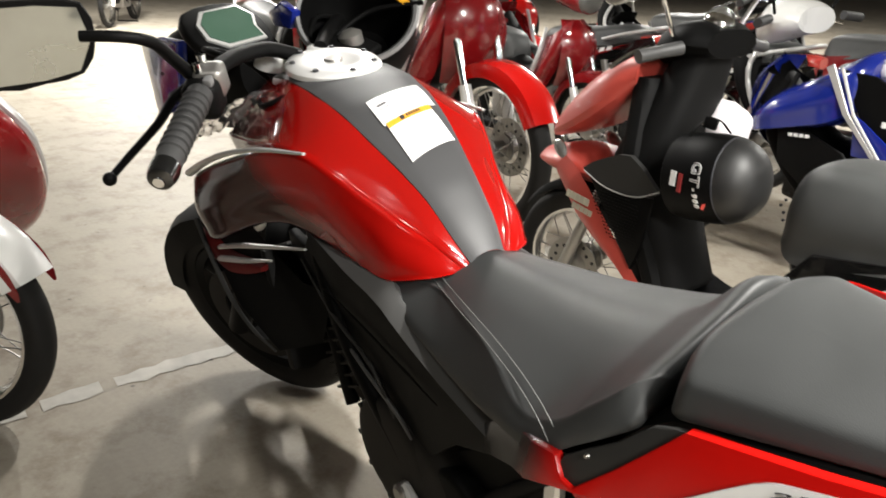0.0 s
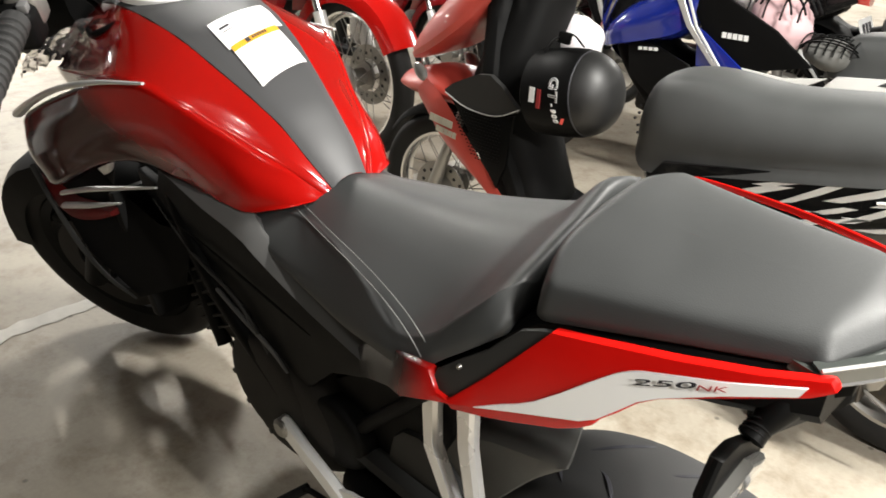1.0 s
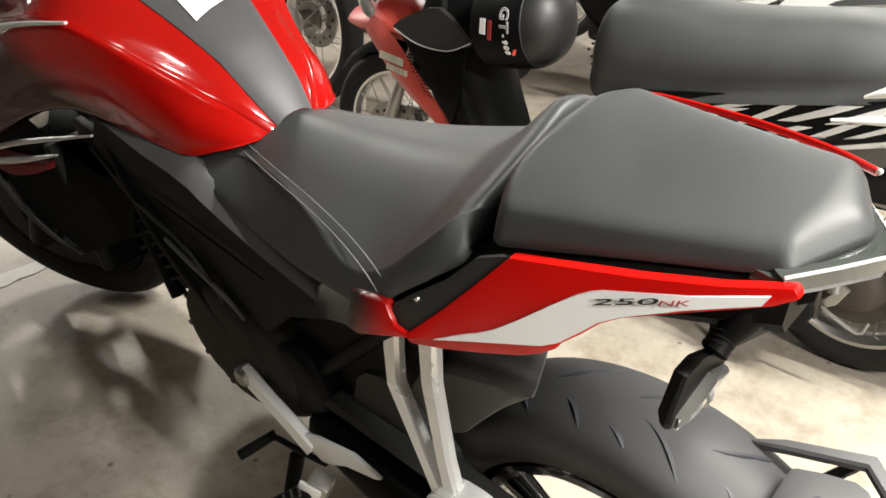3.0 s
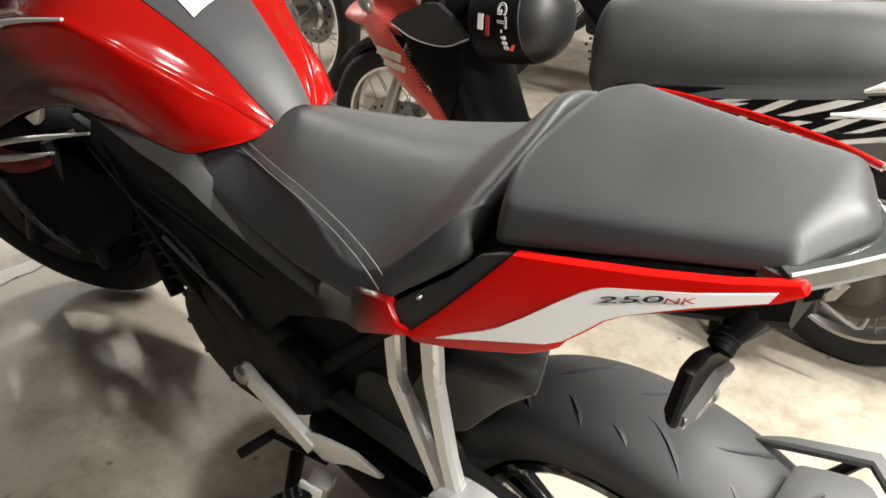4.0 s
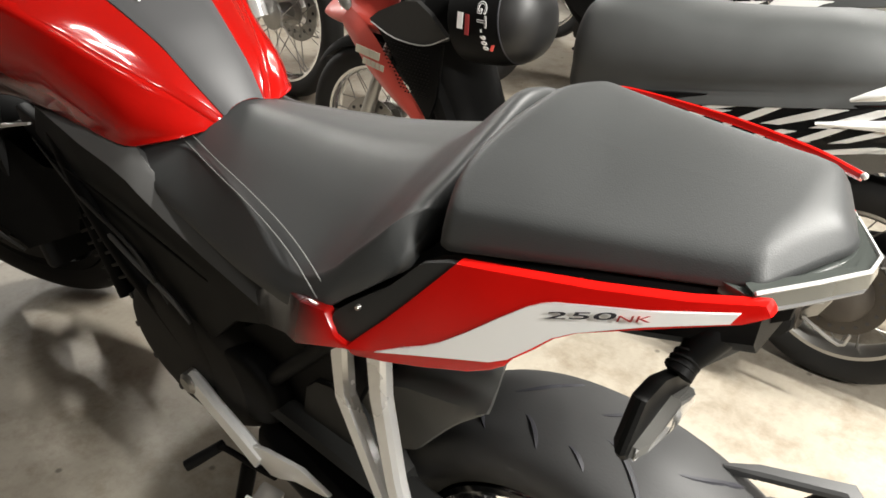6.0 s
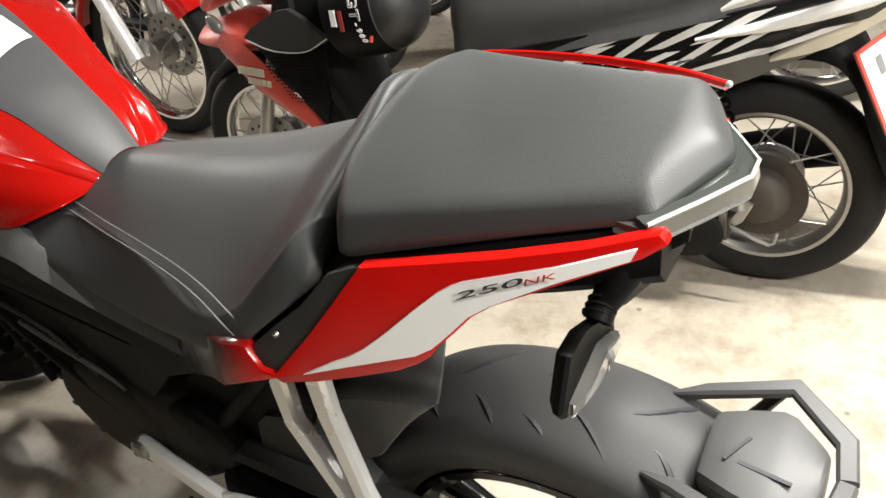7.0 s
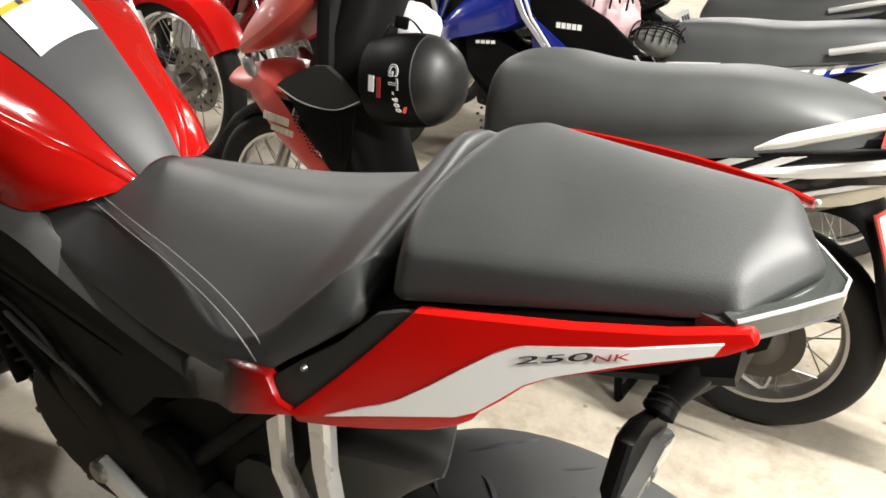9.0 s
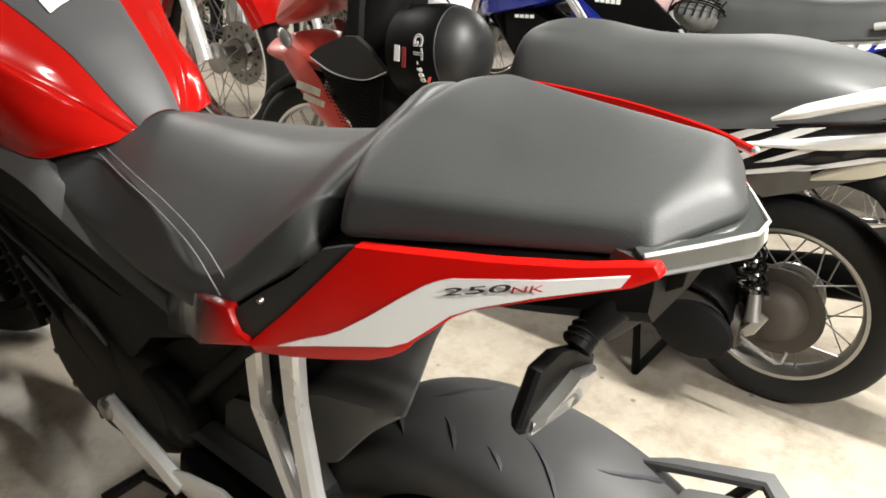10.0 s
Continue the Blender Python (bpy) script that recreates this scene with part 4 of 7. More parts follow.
# frame spar, side covers and the dark mechanics
# spar cover: x, upper edge, lower edge, half width of the machine there
spar = [(-0.975, 0.802, 0.797, 0.124), (-0.90, 0.797, 0.782, 0.127), (-0.83, 0.7955, 0.767, 0.129), (-0.765, 0.795, 0.757, 0.129), (-0.728, 0.788, 0.7475, 0.129), (-0.706, 0.768, 0.7405, 0.130), (-0.66, 0.751, 0.7235, 0.1305), (-0.586, 0.730, 0.6995, 0.131), (-0.517, 0.712, 0.6865, 0.133), (-0.480, 0.706, 0.6835, 0.136), (-0.455, 0.702, 0.6900, 0.140)]
for side in (-1, 1):
    if side < 0:
        part("frame_spar", skin([[Vector((x, side * (y - 0.014), a)), Vector((x, side * (y - 0.008), a - (a - b) * 0.12)), Vector((x, side * (y + 0.010), b + (a - b) * 0.12)), Vector((x, side * (y - 0.002), b)), Vector((x, side * (y - 0.03), (a + b) / 2))] for x, a, b, y in spar], True), SPAR, bike, "matte grey frame spar cover")
    S1 = [(-1.05, 0.715), (-0.985, 0.806), (-0.955, 0.795), (-0.90, 0.776), (-0.82, 0.764), (-0.70, 0.738), (-0.53, 0.684), (-0.46, 0.715), (-0.42, 0.745), (-0.38, 0.715), (-0.42, 0.672), (-0.50, 0.63), (-0.59, 0.59), (-0.68, 0.505), (-0.71, 0.497), (-0.79, 0.60), (-0.927, 0.645)]
    cover = part("side_cover", plate(S1, lambda u, v, s=side: Vector((u, s * (0.116 + 0.012 * (u + 0.9) ), v)), 0.02, 0.005, (0, side, 0)), COVER, bike, "matte black plastic side cover")
    # black plate added in place of the shade in the radiator hollow
    part("belly_cover", plate([(-1.14, 0.73), (-1.0, 0.71), (-0.90, 0.66), (-0.78, 0.61), (-0.70, 0.52), (-0.78, 0.49), (-0.88, 0.505), (-1.0, 0.545), (-1.12, 0.60)], lambda u, v, s=side: Vector((u, s * 0.100, v)), 0.02, 0.005, (0, side, 0)), BLACK, bike, "black plate that fills the dark hollow by the radiator")
    part("cover_ridge", tube([(-1.04, side * 0.122, 0.712), (-0.927, side * 0.126, 0.652), (-0.80, side * 0.127, 0.612), (-0.715, side * 0.127, 0.508)], [0.002, 0.0035, 0.004, 0.002], 8, 3), CHARCOAL, cover)
    part("cover_ridge", tube([(-1.00, side * 0.121, 0.690), (-0.90, side * 0.123, 0.683), (-0.823, side * 0.124, 0.674), (-0.697, side * 0.126, 0.657), (-0.617, side * 0.127, 0.645)], [0.001, 0.002, 0.0022, 0.0022, 0.001], 6, 3), COVER, cover)
    # lighter grey line along the cover's lower edge
    part("cover_edge", tube([(-0.94, side * 0.122, 0.632), (-0.873, side * 0.125, 0.609), (-0.808, side * 0.127, 0.588), (-0.735, side * 0.127, 0.563), (-0.70, side * 0.126, 0.535)], [0.002, 0.004, 0.004, 0.004, 0.002], 8, 3), SPAR, cover, "lighter grey lower edge of the cover")
    part("frame_tube", tube([(-1.10, side * 0.06, 0.86), (-1.0, side * 0.10, 0.72), (-0.88, side * 0.118, 0.60), (-0.72, side * 0.118, 0.47), (-0.66, side * 0.11, 0.38)], 0.017, 12, 4), BLACK, bike, "black steel frame tube")
    part("frame_tube", tube([(-1.10, side * 0.06, 0.80), (-1.02, side * 0.09, 0.60), (-0.95, side * 0.10, 0.45)], 0.014, 12, 4), BLACK, bike)
    part("subframe_tube", tube([(-0.62, side * 0.10, 0.58), (-0.45, side * 0.10, 0.67), (-0.25, side * 0.09, 0.76), (-0.05, side * 0.05, 0.84)], 0.012, 10, 4), BLACK, bike)
    part("subframe_tube", tube([(-0.60, side * 0.10, 0.46), (-0.48, side * 0.10, 0.58), (-0.36, side * 0.10, 0.70)], 0.011, 10, 4), BLACK, bike)
part("battery_box", block((0.22, 0.17, 0.18), (0, 0, 0), 0.03, 3, m=pose(-0.50, 0, 0.62, 0, -20, 0)), BLACK, bike)
part("shock_absorber", tube([(-0.56, 0, 0.62), (-0.50, 0, 0.50), (-0.46, 0, 0.40)], 0.035, 14, 2), BLACK, bike)
eng = part("crankcase", loft([[Vector((-0.74 + a * rx, y, 0.44 + b * rz)) for a, b in ((-1, 0.1), (-0.75, 0.7), (0, 0.95), (0.7, 0.8), (1, 0.2), (0.9, -0.5), (0.3, -0.9), (-0.6, -0.85))] for y, rx, rz in ((-0.128, 0.10, 0.08), (-0.11, 0.14, 0.11), (0, 0.20, 0.16), (0.11, 0.17, 0.13), (0.135, 0.13, 0.10))], 4, 3), ENGINE, bike, "dusty dark brown-grey crankcase")
part("alternator_cover", loft([[Vector((-0.772 + s * 0.105 * math.cos(k * math.pi / 6), y, 0.462 + s * 0.098 * math.sin(k * math.pi / 6))) for k in range(12)] for y, s in ((-0.09, 1.04), (-0.120, 1.0), (-0.131, 0.90), (-0.135, 0.62))], 3, 2), ENGINE, eng, "rounded dark engine side cover")
for x, z in ((-0.868, 0.452), (-0.842, 0.402), (-0.785, 0.370), (-0.855, 0.512)):
    part("cover_bolt", lathe([(0, -0.132), (0.005, -0.132), (0.006, -0.11)], 10, Matrix.Translation((x, 0, z))), CHARCOAL, eng)
part("sprocket_cover", loft([[Vector((-0.62 + 0.07 * s * a, y, 0.46 + 0.06 * s * b)) for a, b in ((-1, 0), (-0.6, 0.8), (0.3, 1), (1, 0.4), (0.9, -0.5), (0, -1), (-0.8, -0.7))] for y, s in ((-0.09, 1.05), (-0.115, 1.0), (-0.122, 0.85))], 3, 3), BLACK, eng)
part("pivot_plate", plate(PIVOT, lambda u, v: Vector((u, -0.090, v)), 0.02, 0.006), BLACK, bike, "black plate round the swingarm pivot")
# added unseen box: keeps lamp light from leaking beneath the engine
part("belly_pan", loft([[Vector((x, y, z + q)) for y, q in ((0.015, 0.0), (0.05, -h), (0.14, -h), (0.165, 0.0), (0.15, 0.10), (0.03, 0.10))] for x, z, h in ((-1.24, 0.38, 0.12), (-1.12, 0.32, 0.18), (-0.85, 0.30, 0.19), (-0.60, 0.31, 0.18), (-0.44, 0.36, 0.10))], 4, 2), BLACK, bike, "unseen black box that stops light under the engine")
cyl_m = pose(-0.96, 0, 0.56, 0, -28, 0)
part("cylinder", block((0.15, 0.19, 0.20), (0, 0, 0), 0.02, 2, m=cyl_m), ENGINE, eng)
for k in range(7):
    part("cylinder_fin", block((0.17, 0.21, 0.005), (0, 0, -0.07 + 0.022 * k), 0.001, 1, m=cyl_m), ENGINE, eng)
part("air_box", block((0.30, 0.20, 0.16), (0, 0, 0), 0.03, 3, m=pose(-0.84, 0, 0.72, 0, 10, 0)), BLACK, bike)
part("radiator", block((0.03, 0.30, 0.24), (0, 0, 0), 0.008, 2, m=pose(-1.13, 0, 0.58, 0, -14, 0)), BLACK, bike, "black radiator")
part("exhaust_pipe", tube([(-1.03, 0.05, 0.55), (-1.10, 0.05, 0.42), (-1.02, 0.03, 0.26), (-0.85, 0.02, 0.20), (-0.62, 0.06, 0.2), (-0.48, 0.13, 0.26)], 0.022, 14, 5), STEEL, bike)
part("silencer", tube([(-0.52, 0.13, 0.25), (-0.40, 0.15, 0.29), (-0.18, 0.17, 0.36)], [0.04, 0.055, 0.05], 18, 4), BLACK, bike)
part("side_stand", tube([(-0.68, -0.11, 0.25), (-0.66, -0.19, 0.12), (-0.65, -0.245, 0.032)], [0.013, 0.011, 0.010], 10, 4), BLACK, bike)
part("stand_foot", block((0.06, 0.035, 0.008), (0, 0, 0), 0.003, m=pose(-0.65, -0.25, 0.031, -6, 0, 0)), BLACK, bike)

# flared shrouds beside the tank, silver strip, fins and radiator ears
for side in (-1, 1):
    pairs = [((-0.662, 0.034, 0.810), (-0.664, 0.056, 0.803)), ((-0.676, 0.051, 0.824), (-0.678, 0.082, 0.800)), ((-0.698, 0.069, 0.844), (-0.700, 0.101, 0.795)), ((-0.735, 0.0895, 0.8665), (-0.735, 0.119, 0.787)), ((-0.785, 0.1115, 0.8935), (-0.785, 0.122, 0.784)), ((-0.84, 0.1375, 0.9265), (-0.84, 0.123, 0.785)), ((-0.90, 0.1595, 0.9462), (-0.90, 0.126, 0.787)), ((-1.00, 0.180, 0.930), (-0.985, 0.150, 0.803)), ((-1.10, 0.192, 0.898), (-1.08, 0.176, 0.782)), ((-1.20, 0.203, 0.862), (-1.17, 0.196, 0.742)), ((-1.275, 0.208, 0.828), (-1.25, 0.204, 0.705)), ((-1.30, 0.204, 0.80), (-1.285, 0.202, 0.712))]
    rings = []
    for a, b in pairs:
        a, b = Vector((a[0], side * a[1], a[2])), Vector((b[0], side * b[1], b[2]))
        out = min(0.013, 0.17 * (a - b).length)
        q = [a.lerp(b, t) + Vector((0, side * out * math.sin(math.pi * t ** 0.85), 0)) for t in (0.12, 0.35, 0.62, 0.86)]
        rings.append([a - Vector((0, side * min(0.03, 0.5 * abs(a.y)), -0.006)), a] + q + [b, b - Vector((0, side * 0.03, 0.004))])
    shroud = part("tank_shroud", loft(rings, 4, 3, False), SHROUD_RED, bike, "glossy red tank side shroud with a smoky dark graphic")
    part("silver_strip", tube([(-0.872, side * 0.160, 0.951), (-0.98, side * 0.184, 0.938), (-1.10, side * 0.200, 0.908), (-1.21, side * 0.211, 0.866), (-1.285, side * 0.214, 0.832)], [0.003, 0.0055, 0.007, 0.009, 0.011], 8, 4, flat=0.7), SILVER, shroud, "silver trim strip")
    part("shroud_fin", tube([(-0.945, side * 0.150, 0.772), (-1.06, side * 0.166, 0.742), (-1.17, side * 0.182, 0.712), (-1.26, side * 0.192, 0.682)], [0.003, 0.006, 0.008, 0.008], 8, 4, flat=0.6), SILVER, bike, "silver radiator fin")
    part("shroud_fin", tube([(-1.09, side * 0.158, 0.702), (-1.18, side * 0.176, 0.676), (-1.28, side * 0.190, 0.650)], [0.003, 0.008, 0.010], 8, 4, flat=0.6), SILVER, bike, "silver radiator fin")
    part("radiator_ear", loft([[Vector((x, side * (y - 0.012), z + h)), Vector((x, side * y, z + h * 0.6)), Vector((x, side * (y + 0.004), z)), Vector((x, side * y, z - h)), Vector((x, side * (y - 0.02), z - h * 0.5))] for x, y, z, h in ((-1.14, 0.160, 0.668, 0.006), (-1.20, 0.172, 0.655, 0.016), (-1.27, 0.186, 0.648, 0.022), (-1.34, 0.192, 0.665, 0.024), (-1.37, 0.186, 0.680, 0.014))], 4, 3), EAR_RED, bike, "red radiator ear")
    part("radiator_guard", tube([(-1.375, side * 0.198, 0.705), (-1.31, side * 0.200, 0.64), (-1.235, side * 0.198, 0.578), (-1.15, side * 0.194, 0.548), (-1.07, side * 0.185, 0.535)], [0.006, 0.005, 0.005, 0.004, 0.002], 8, 4), CHARCOAL, bike, "thin dark edge of the radiator guard")
    part("radiator_side", skin([[Vector((-1.37, side * 0.19, 0.70)), Vector((-1.23, side * 0.19, 0.575)), Vector((-1.07, side * 0.178, 0.533)), Vector((-1.0, side * 0.12, 0.56))], [Vector((-1.31, side * 0.13, 0.73)), Vector((-1.15, side * 0.13, 0.69)), Vector((-1.05, side * 0.12, 0.66)), Vector((-0.98, side * 0.10, 0.66))]], False), BLACK, bike, "black plastic radiator side")

# steering: fork, wheel, bars and clocks turn together to the left
STEER = Matrix.Translation((-1.24, 0.055, 0.95)) @ Matrix.Rotation(radians(27), 4, Vector((0.543, 0, 0.84))) @ Matrix.Translation((1.20, 0, -0.95))
FRONT = Vector((-1.68, 0, 0.300))
fw = STEER @ Matrix.Translation(FRONT)
prof = [(q.x, q.y) for q in smooth_line([(a, b, 0) for a, b in tyre_profile(0.300, 0.115, 0.216)], 4)]
part("front_tyre", lathe(prof, 80, fw), OLD_RUBBER, bike, "black front sport tyre")
part("front_rim", lathe([(0.212, -0.045), (0.19, -0.036), (0.187, 0), (0.19, 0.036), (0.212, 0.045), (0.2, 0.03), (0.2, -0.03)], 64, fw, True), BLACK, bike, "black cast front rim")
part("front_hub", lathe([(0, -0.06), (0.03, -0.06), (0.04, -0.04), (0.04, 0.04), (0.03, 0.06), (0, 0.06)], 24, fw), STEEL, bike)
part("front_disc", lathe([(0.09, -0.066), (0.146, -0.066), (0.146, -0.061), (0.09, -0.061)], 48, fw, True), ENGINE, bike)
for k in range(5):
    a = 2 * math.pi * k / 5
    part("rim_spoke", turned(tube([(0.036 * math.cos(a), 0, 0.036 * math.sin(a)), (0.12 * math.cos(a + 0.1), 0, 0.12 * math.sin(a + 0.1)), (0.19 * math.cos(a), 0, 0.19 * math.sin(a))], [0.03, 0.026, 0.034], 10, 4), fw), BLACK, bike)
rings = []
for k in range(17):
    a = radians(8 + 165 * k / 16)
    r = 0.322
    rings.append([fw @ Vector(((r - d) * math.cos(a), y, (r - d) * math.sin(a))) for y, d in ((-0.068, 0.085), (-0.062, 0.015), (-0.03, 0), (0.03, 0), (0.062, 0.015), (0.068, 0.085), (0.055, 0.02), (0, 0.006), (-0.055, 0.02))])
part("front_mudguard", skin(rings, True), BLACK, bike, "black plastic front mudguard")
for side in (-1, 1):
    part("fork_leg", turned(tube([(-1.70, side * 0.098, 0.29), (-1.57, side * 0.098, 0.48), (-1.45, side * 0.098, 0.66)], [0.03, 0.028, 0.028], 16, 2), STEER), BLACK, bike, "black fork leg")
    part("fork_tube", turned(tube([(-1.455, side * 0.098, 0.65), (-1.20, side * 0.098, 0.985)], [0.023, 0.025], 16, 2), STEER), ALLOY, bike, "alloy upper fork tube")
    part("fork_cap", turned(lathe([(0, 0.02), (0.012, 0.02), (0.024, 0.012), (0.024, -0.01)], 20), STEER @ pose(-1.185, side * 0.098, 1.0, 90, 0, 0)), STEEL, bike)
part("top_clamp", turned(block((0.09, 0.25, 0.028), (0, 0, 0), 0.008, 3, m=pose(-1.18, 0, 0.985, 0, 24, 0)), STEER), BLACK, bike, "black top fork clamp")
part("key_switch", turned(lathe([(0, 0.02), (0.018, 0.02), (0.024, 0.012), (0.026, -0.01)], 24), pose(-1.205, -0.06, 1.02, 70, 0, -50)), ALLOY, bike, "ignition key switch")
BARS = {-1: [(-1.14, -0.03, 1.035), (-1.115, -0.10, 1.06), (-1.03, -0.20, 1.065), (-0.945, -0.268, 1.045), (-0.885, -0.315, 1.02), (-0.822, -0.362, 0.994)],
        1: [(-1.18, 0.03, 1.035), (-1.26, 0.09, 1.05), (-1.40, 0.19, 1.045), (-1.47, 0.27, 1.03), (-1.50, 0.32, 1.02), (-1.535, 0.38, 1.005)]}
for side, line in BARS.items():
    line = [Vector(p) for p in line]
    part("handlebar", tube(line, 0.0125, 14, 4), BLACK, bike, "black tubular handlebar")
    g = part("grip", tube(line[3:], [0.0178, 0.0168, 0.0178], 18, 4), RUBBER, bike, "black ribbed rubber grip")
    d = (line[5] - line[3]).normalized()
    face = d.to_track_quat("Y", "Z").to_matrix().to_4x4()
    for k in range(9):
        p = line[3] + (line[5] - line[3]) * (0.12 + 0.09 * k) + Vector((0, 0, 0.001))
        part("grip_rib", lathe([(0.0165, -0.0035), (0.0193, -0.002), (0.0193, 0.002), (0.0165, 0.0035)], 18, Matrix.Translation(p) @ face), RUBBER, g)
    part("bar_end", lathe([(0.010, -0.004), (0.0185, 0.0), (0.019, 0.012), (0.016, 0.026), (0.008, 0.030), (0, 0.030)], 22, Matrix.Translation(line[5]) @ face), BLACK_GLOSS, g, "glossy bar end weight")
    part("bar_end_screw", lathe([(0.007, 0.028), (0.007, 0.033), (0, 0.033)], 14, Matrix.Translation(line[5]) @ face), CHROME, g)
    at = Matrix.Translation(line[2] * 0.45 + line[3] * 0.55) @ face
    part("lever_clamp", turned(block((0.042, 0.04, 0.045), (0, 0, 0), 0.010, 3), at), STEEL, bike, "dull cast lever clamp")
    part("clamp_bolt", turned(lathe([(0, -0.008), (0.006, -0.008), (0.007, 0.006)], 12), at @ pose(0.01, 0.012, 0.028, 90, 0, 0)), CHROME, bike)
    part("clamp_bolt", turned(lathe([(0, -0.008), (0.006, -0.008), (0.007, 0.006)], 12), at @ pose(0.01, -0.014, 0.028, 90, 0, 0)), CHROME, bike)
    part("switch_box", turned(block((0.05, 0.05, 0.055), (0, 0, 0), 0.014, 3), Matrix.Translation(line[2] * 0.2 + line[3] * 0.8 + Vector((-0.01, 0, -0.014))) @ face), BLACK, bike, "black switch box")
    part("switch_button", turned(block((0.012, 0.016, 0.012), (0, 0, 0), 0.003), Matrix.Translation(line[2] * 0.2 + line[3] * 0.8 + Vector((0.02, 0, 0.012))) @ face), GREY, bike)
LEVERS = {-1: [(-1.035, -0.245, 1.045), (-1.05, -0.275, 1.025), (-1.015, -0.315, 1.0), (-0.975, -0.37, 0.975), (-0.950, -0.408, 0.956)], 1: [(-1.47, 0.20, 1.03), (-1.52, 0.23, 1.02), (-1.56, 0.30, 1.0), (-1.59, 0.37, 0.985), (-1.60, 0.40, 0.98)]}
for side, line in LEVERS.items():
    lever = part("lever", tube(line, [0.009, 0.0085, 0.0075, 0.0065, 0.006], 10, 4, flat=0.8), BLACK, bike, "black hand lever")
    part("lever_ball", ball(0.0095, line[-1]), BLACK, lever)
MIRRORS = {-1: ([(-0.99, -0.262, 1.065), (-0.955, -0.295, 1.10), (-0.915, -0.325, 1.128), (-0.905, -0.365, 1.142), (-0.925, -0.405, 1.146)], (-0.985, -0.448, 1.140), -8), 1: ([(-1.44, 0.22, 1.05), (-1.47, 0.25, 1.10), (-1.50, 0.30, 1.15), (-1.53, 0.37, 1.165)], (-1.55, 0.42, 1.165), 20)}
for side, (line, at, turn) in MIRRORS.items():
    part("mirror_arm", tube(line, [0.010, 0.009, 0.008, 0.0075, 0.007][:len(line)], 10, 4), BLACK, bike, "black mirror stalk")
    mm = pose(*at, 0, 10, turn)
    out = [(-0.066, -0.006), (-0.058, 0.038), (-0.01, 0.046), (0.052, 0.048), (0.082, 0.030), (0.086, 0.004), (0.055, -0.052), (0.0, -0.052), (-0.045, -0.045)]
    shell = part("mirror_shell", turned(loft([[Vector((x, side * u * s, v * s)) for u, v in out] for x, s in ((-0.034, 0.45), (-0.024, 0.85), (-0.006, 1.06), (0.004, 1.06))], 3, 2), mm), BLACK, bike, "black angular mirror housing")
    part("mirror_glass", turned(skin([[Vector((x, side * u * s, v * s)) for u, v in out] for x, s in ((0.003, 0.97), (0.0056, 0.965))]), mm), MIRROR, shell, "dusty mirror glass")
# instrument pod
dash_m = pose(-1.262, -0.105, 1.075, 0, 36, 26) @ Matrix.Scale(1.0, 4)
pod = part("instrument_pod", turned(loft([[Vector((x * s, y * s, z)) for x, y in ((-0.055, -0.06), (-0.06, 0.05), (-0.02, 0.088), (0.045, 0.07), (0.06, 0.02), (0.058, -0.06), (0.01, -0.09))] for z, s in ((-0.03, 0.7), (-0.012, 1.0), (0.004, 1.02), (0.008, 0.96))], 3, 3), dash_m), BLACK, bike, "black instrument pod")
scr = [(-0.04, -0.028), (-0.04, 0.052), (-0.012, 0.066), (0.012, 0.048), (0.040, 0.044), (0.040, -0.040), (0.016, -0.064), (-0.016, -0.056)]
part("display_bezel", turned(plate([(u * 1.14, v * 1.14) for u, v in scr], lambda u, v: Vector((u, v, 0.0125)), 0.006, 0.001, (0, 0, 1)), dash_m), SILVER, pod, "silver display bezel")
part("display", turned(plate(scr, lambda u, v: Vector((u, v, 0.0145)), 0.004, 0.0, (0, 0, 1)), dash_m), SCREEN, pod, "dark green unlit display")
part("headlamp_cowl", turned(loft([[Vector((x, y * s, 0.97 + z * s)) for y, z in ((-0.12, 0.02), (-0.08, 0.12), (0, 0.14), (0.08, 0.12), (0.12, 0.02), (0.07, -0.10), (0, -0.13), (-0.07, -0.10))] for x, s in ((-1.34, 0.55), (-1.42, 0.72), (-1.50, 0.80), (-1.57, 0.65), (-1.61, 0.3))], 4, 3), STEER), BLACK, bike, "black headlamp cowl")
for n, q in enumerate(([(-1.63, 1.02), (-1.52, 1.045), (-1.40, 1.05), (-1.44, 0.96), (-1.52, 0.89), (-1.61, 0.87)], [(-1.42, 1.075), (-1.36, 1.10), (-1.31, 1.085), (-1.33, 1.05), (-1.40, 1.05)])):
    part("cowl_wing", plate(q, lambda u, v, n=n: Vector((u, (-0.165, 0.03)[n] + 0.06 * (u + 1.5), v)), 0.02, 0.006), BLUE, bike, "cowl wing under blue protective film")
part("cable", turned(tube([(-1.04, -0.18, 1.05), (-1.12, -0.22, 1.03), (-1.22, -0.12, 0.99), (-1.2, -0.06, 0.86)], 0.005, 8, 6), STEER), BLACK, bike)
part("cable", turned(tube([(-1.07, 0.20, 1.03), (-1.18, 0.15, 1.03), (-1.22, 0.05, 0.98), (-1.12, 0.04, 0.86)], 0.005, 8, 6), STEER), BLACK, bike)
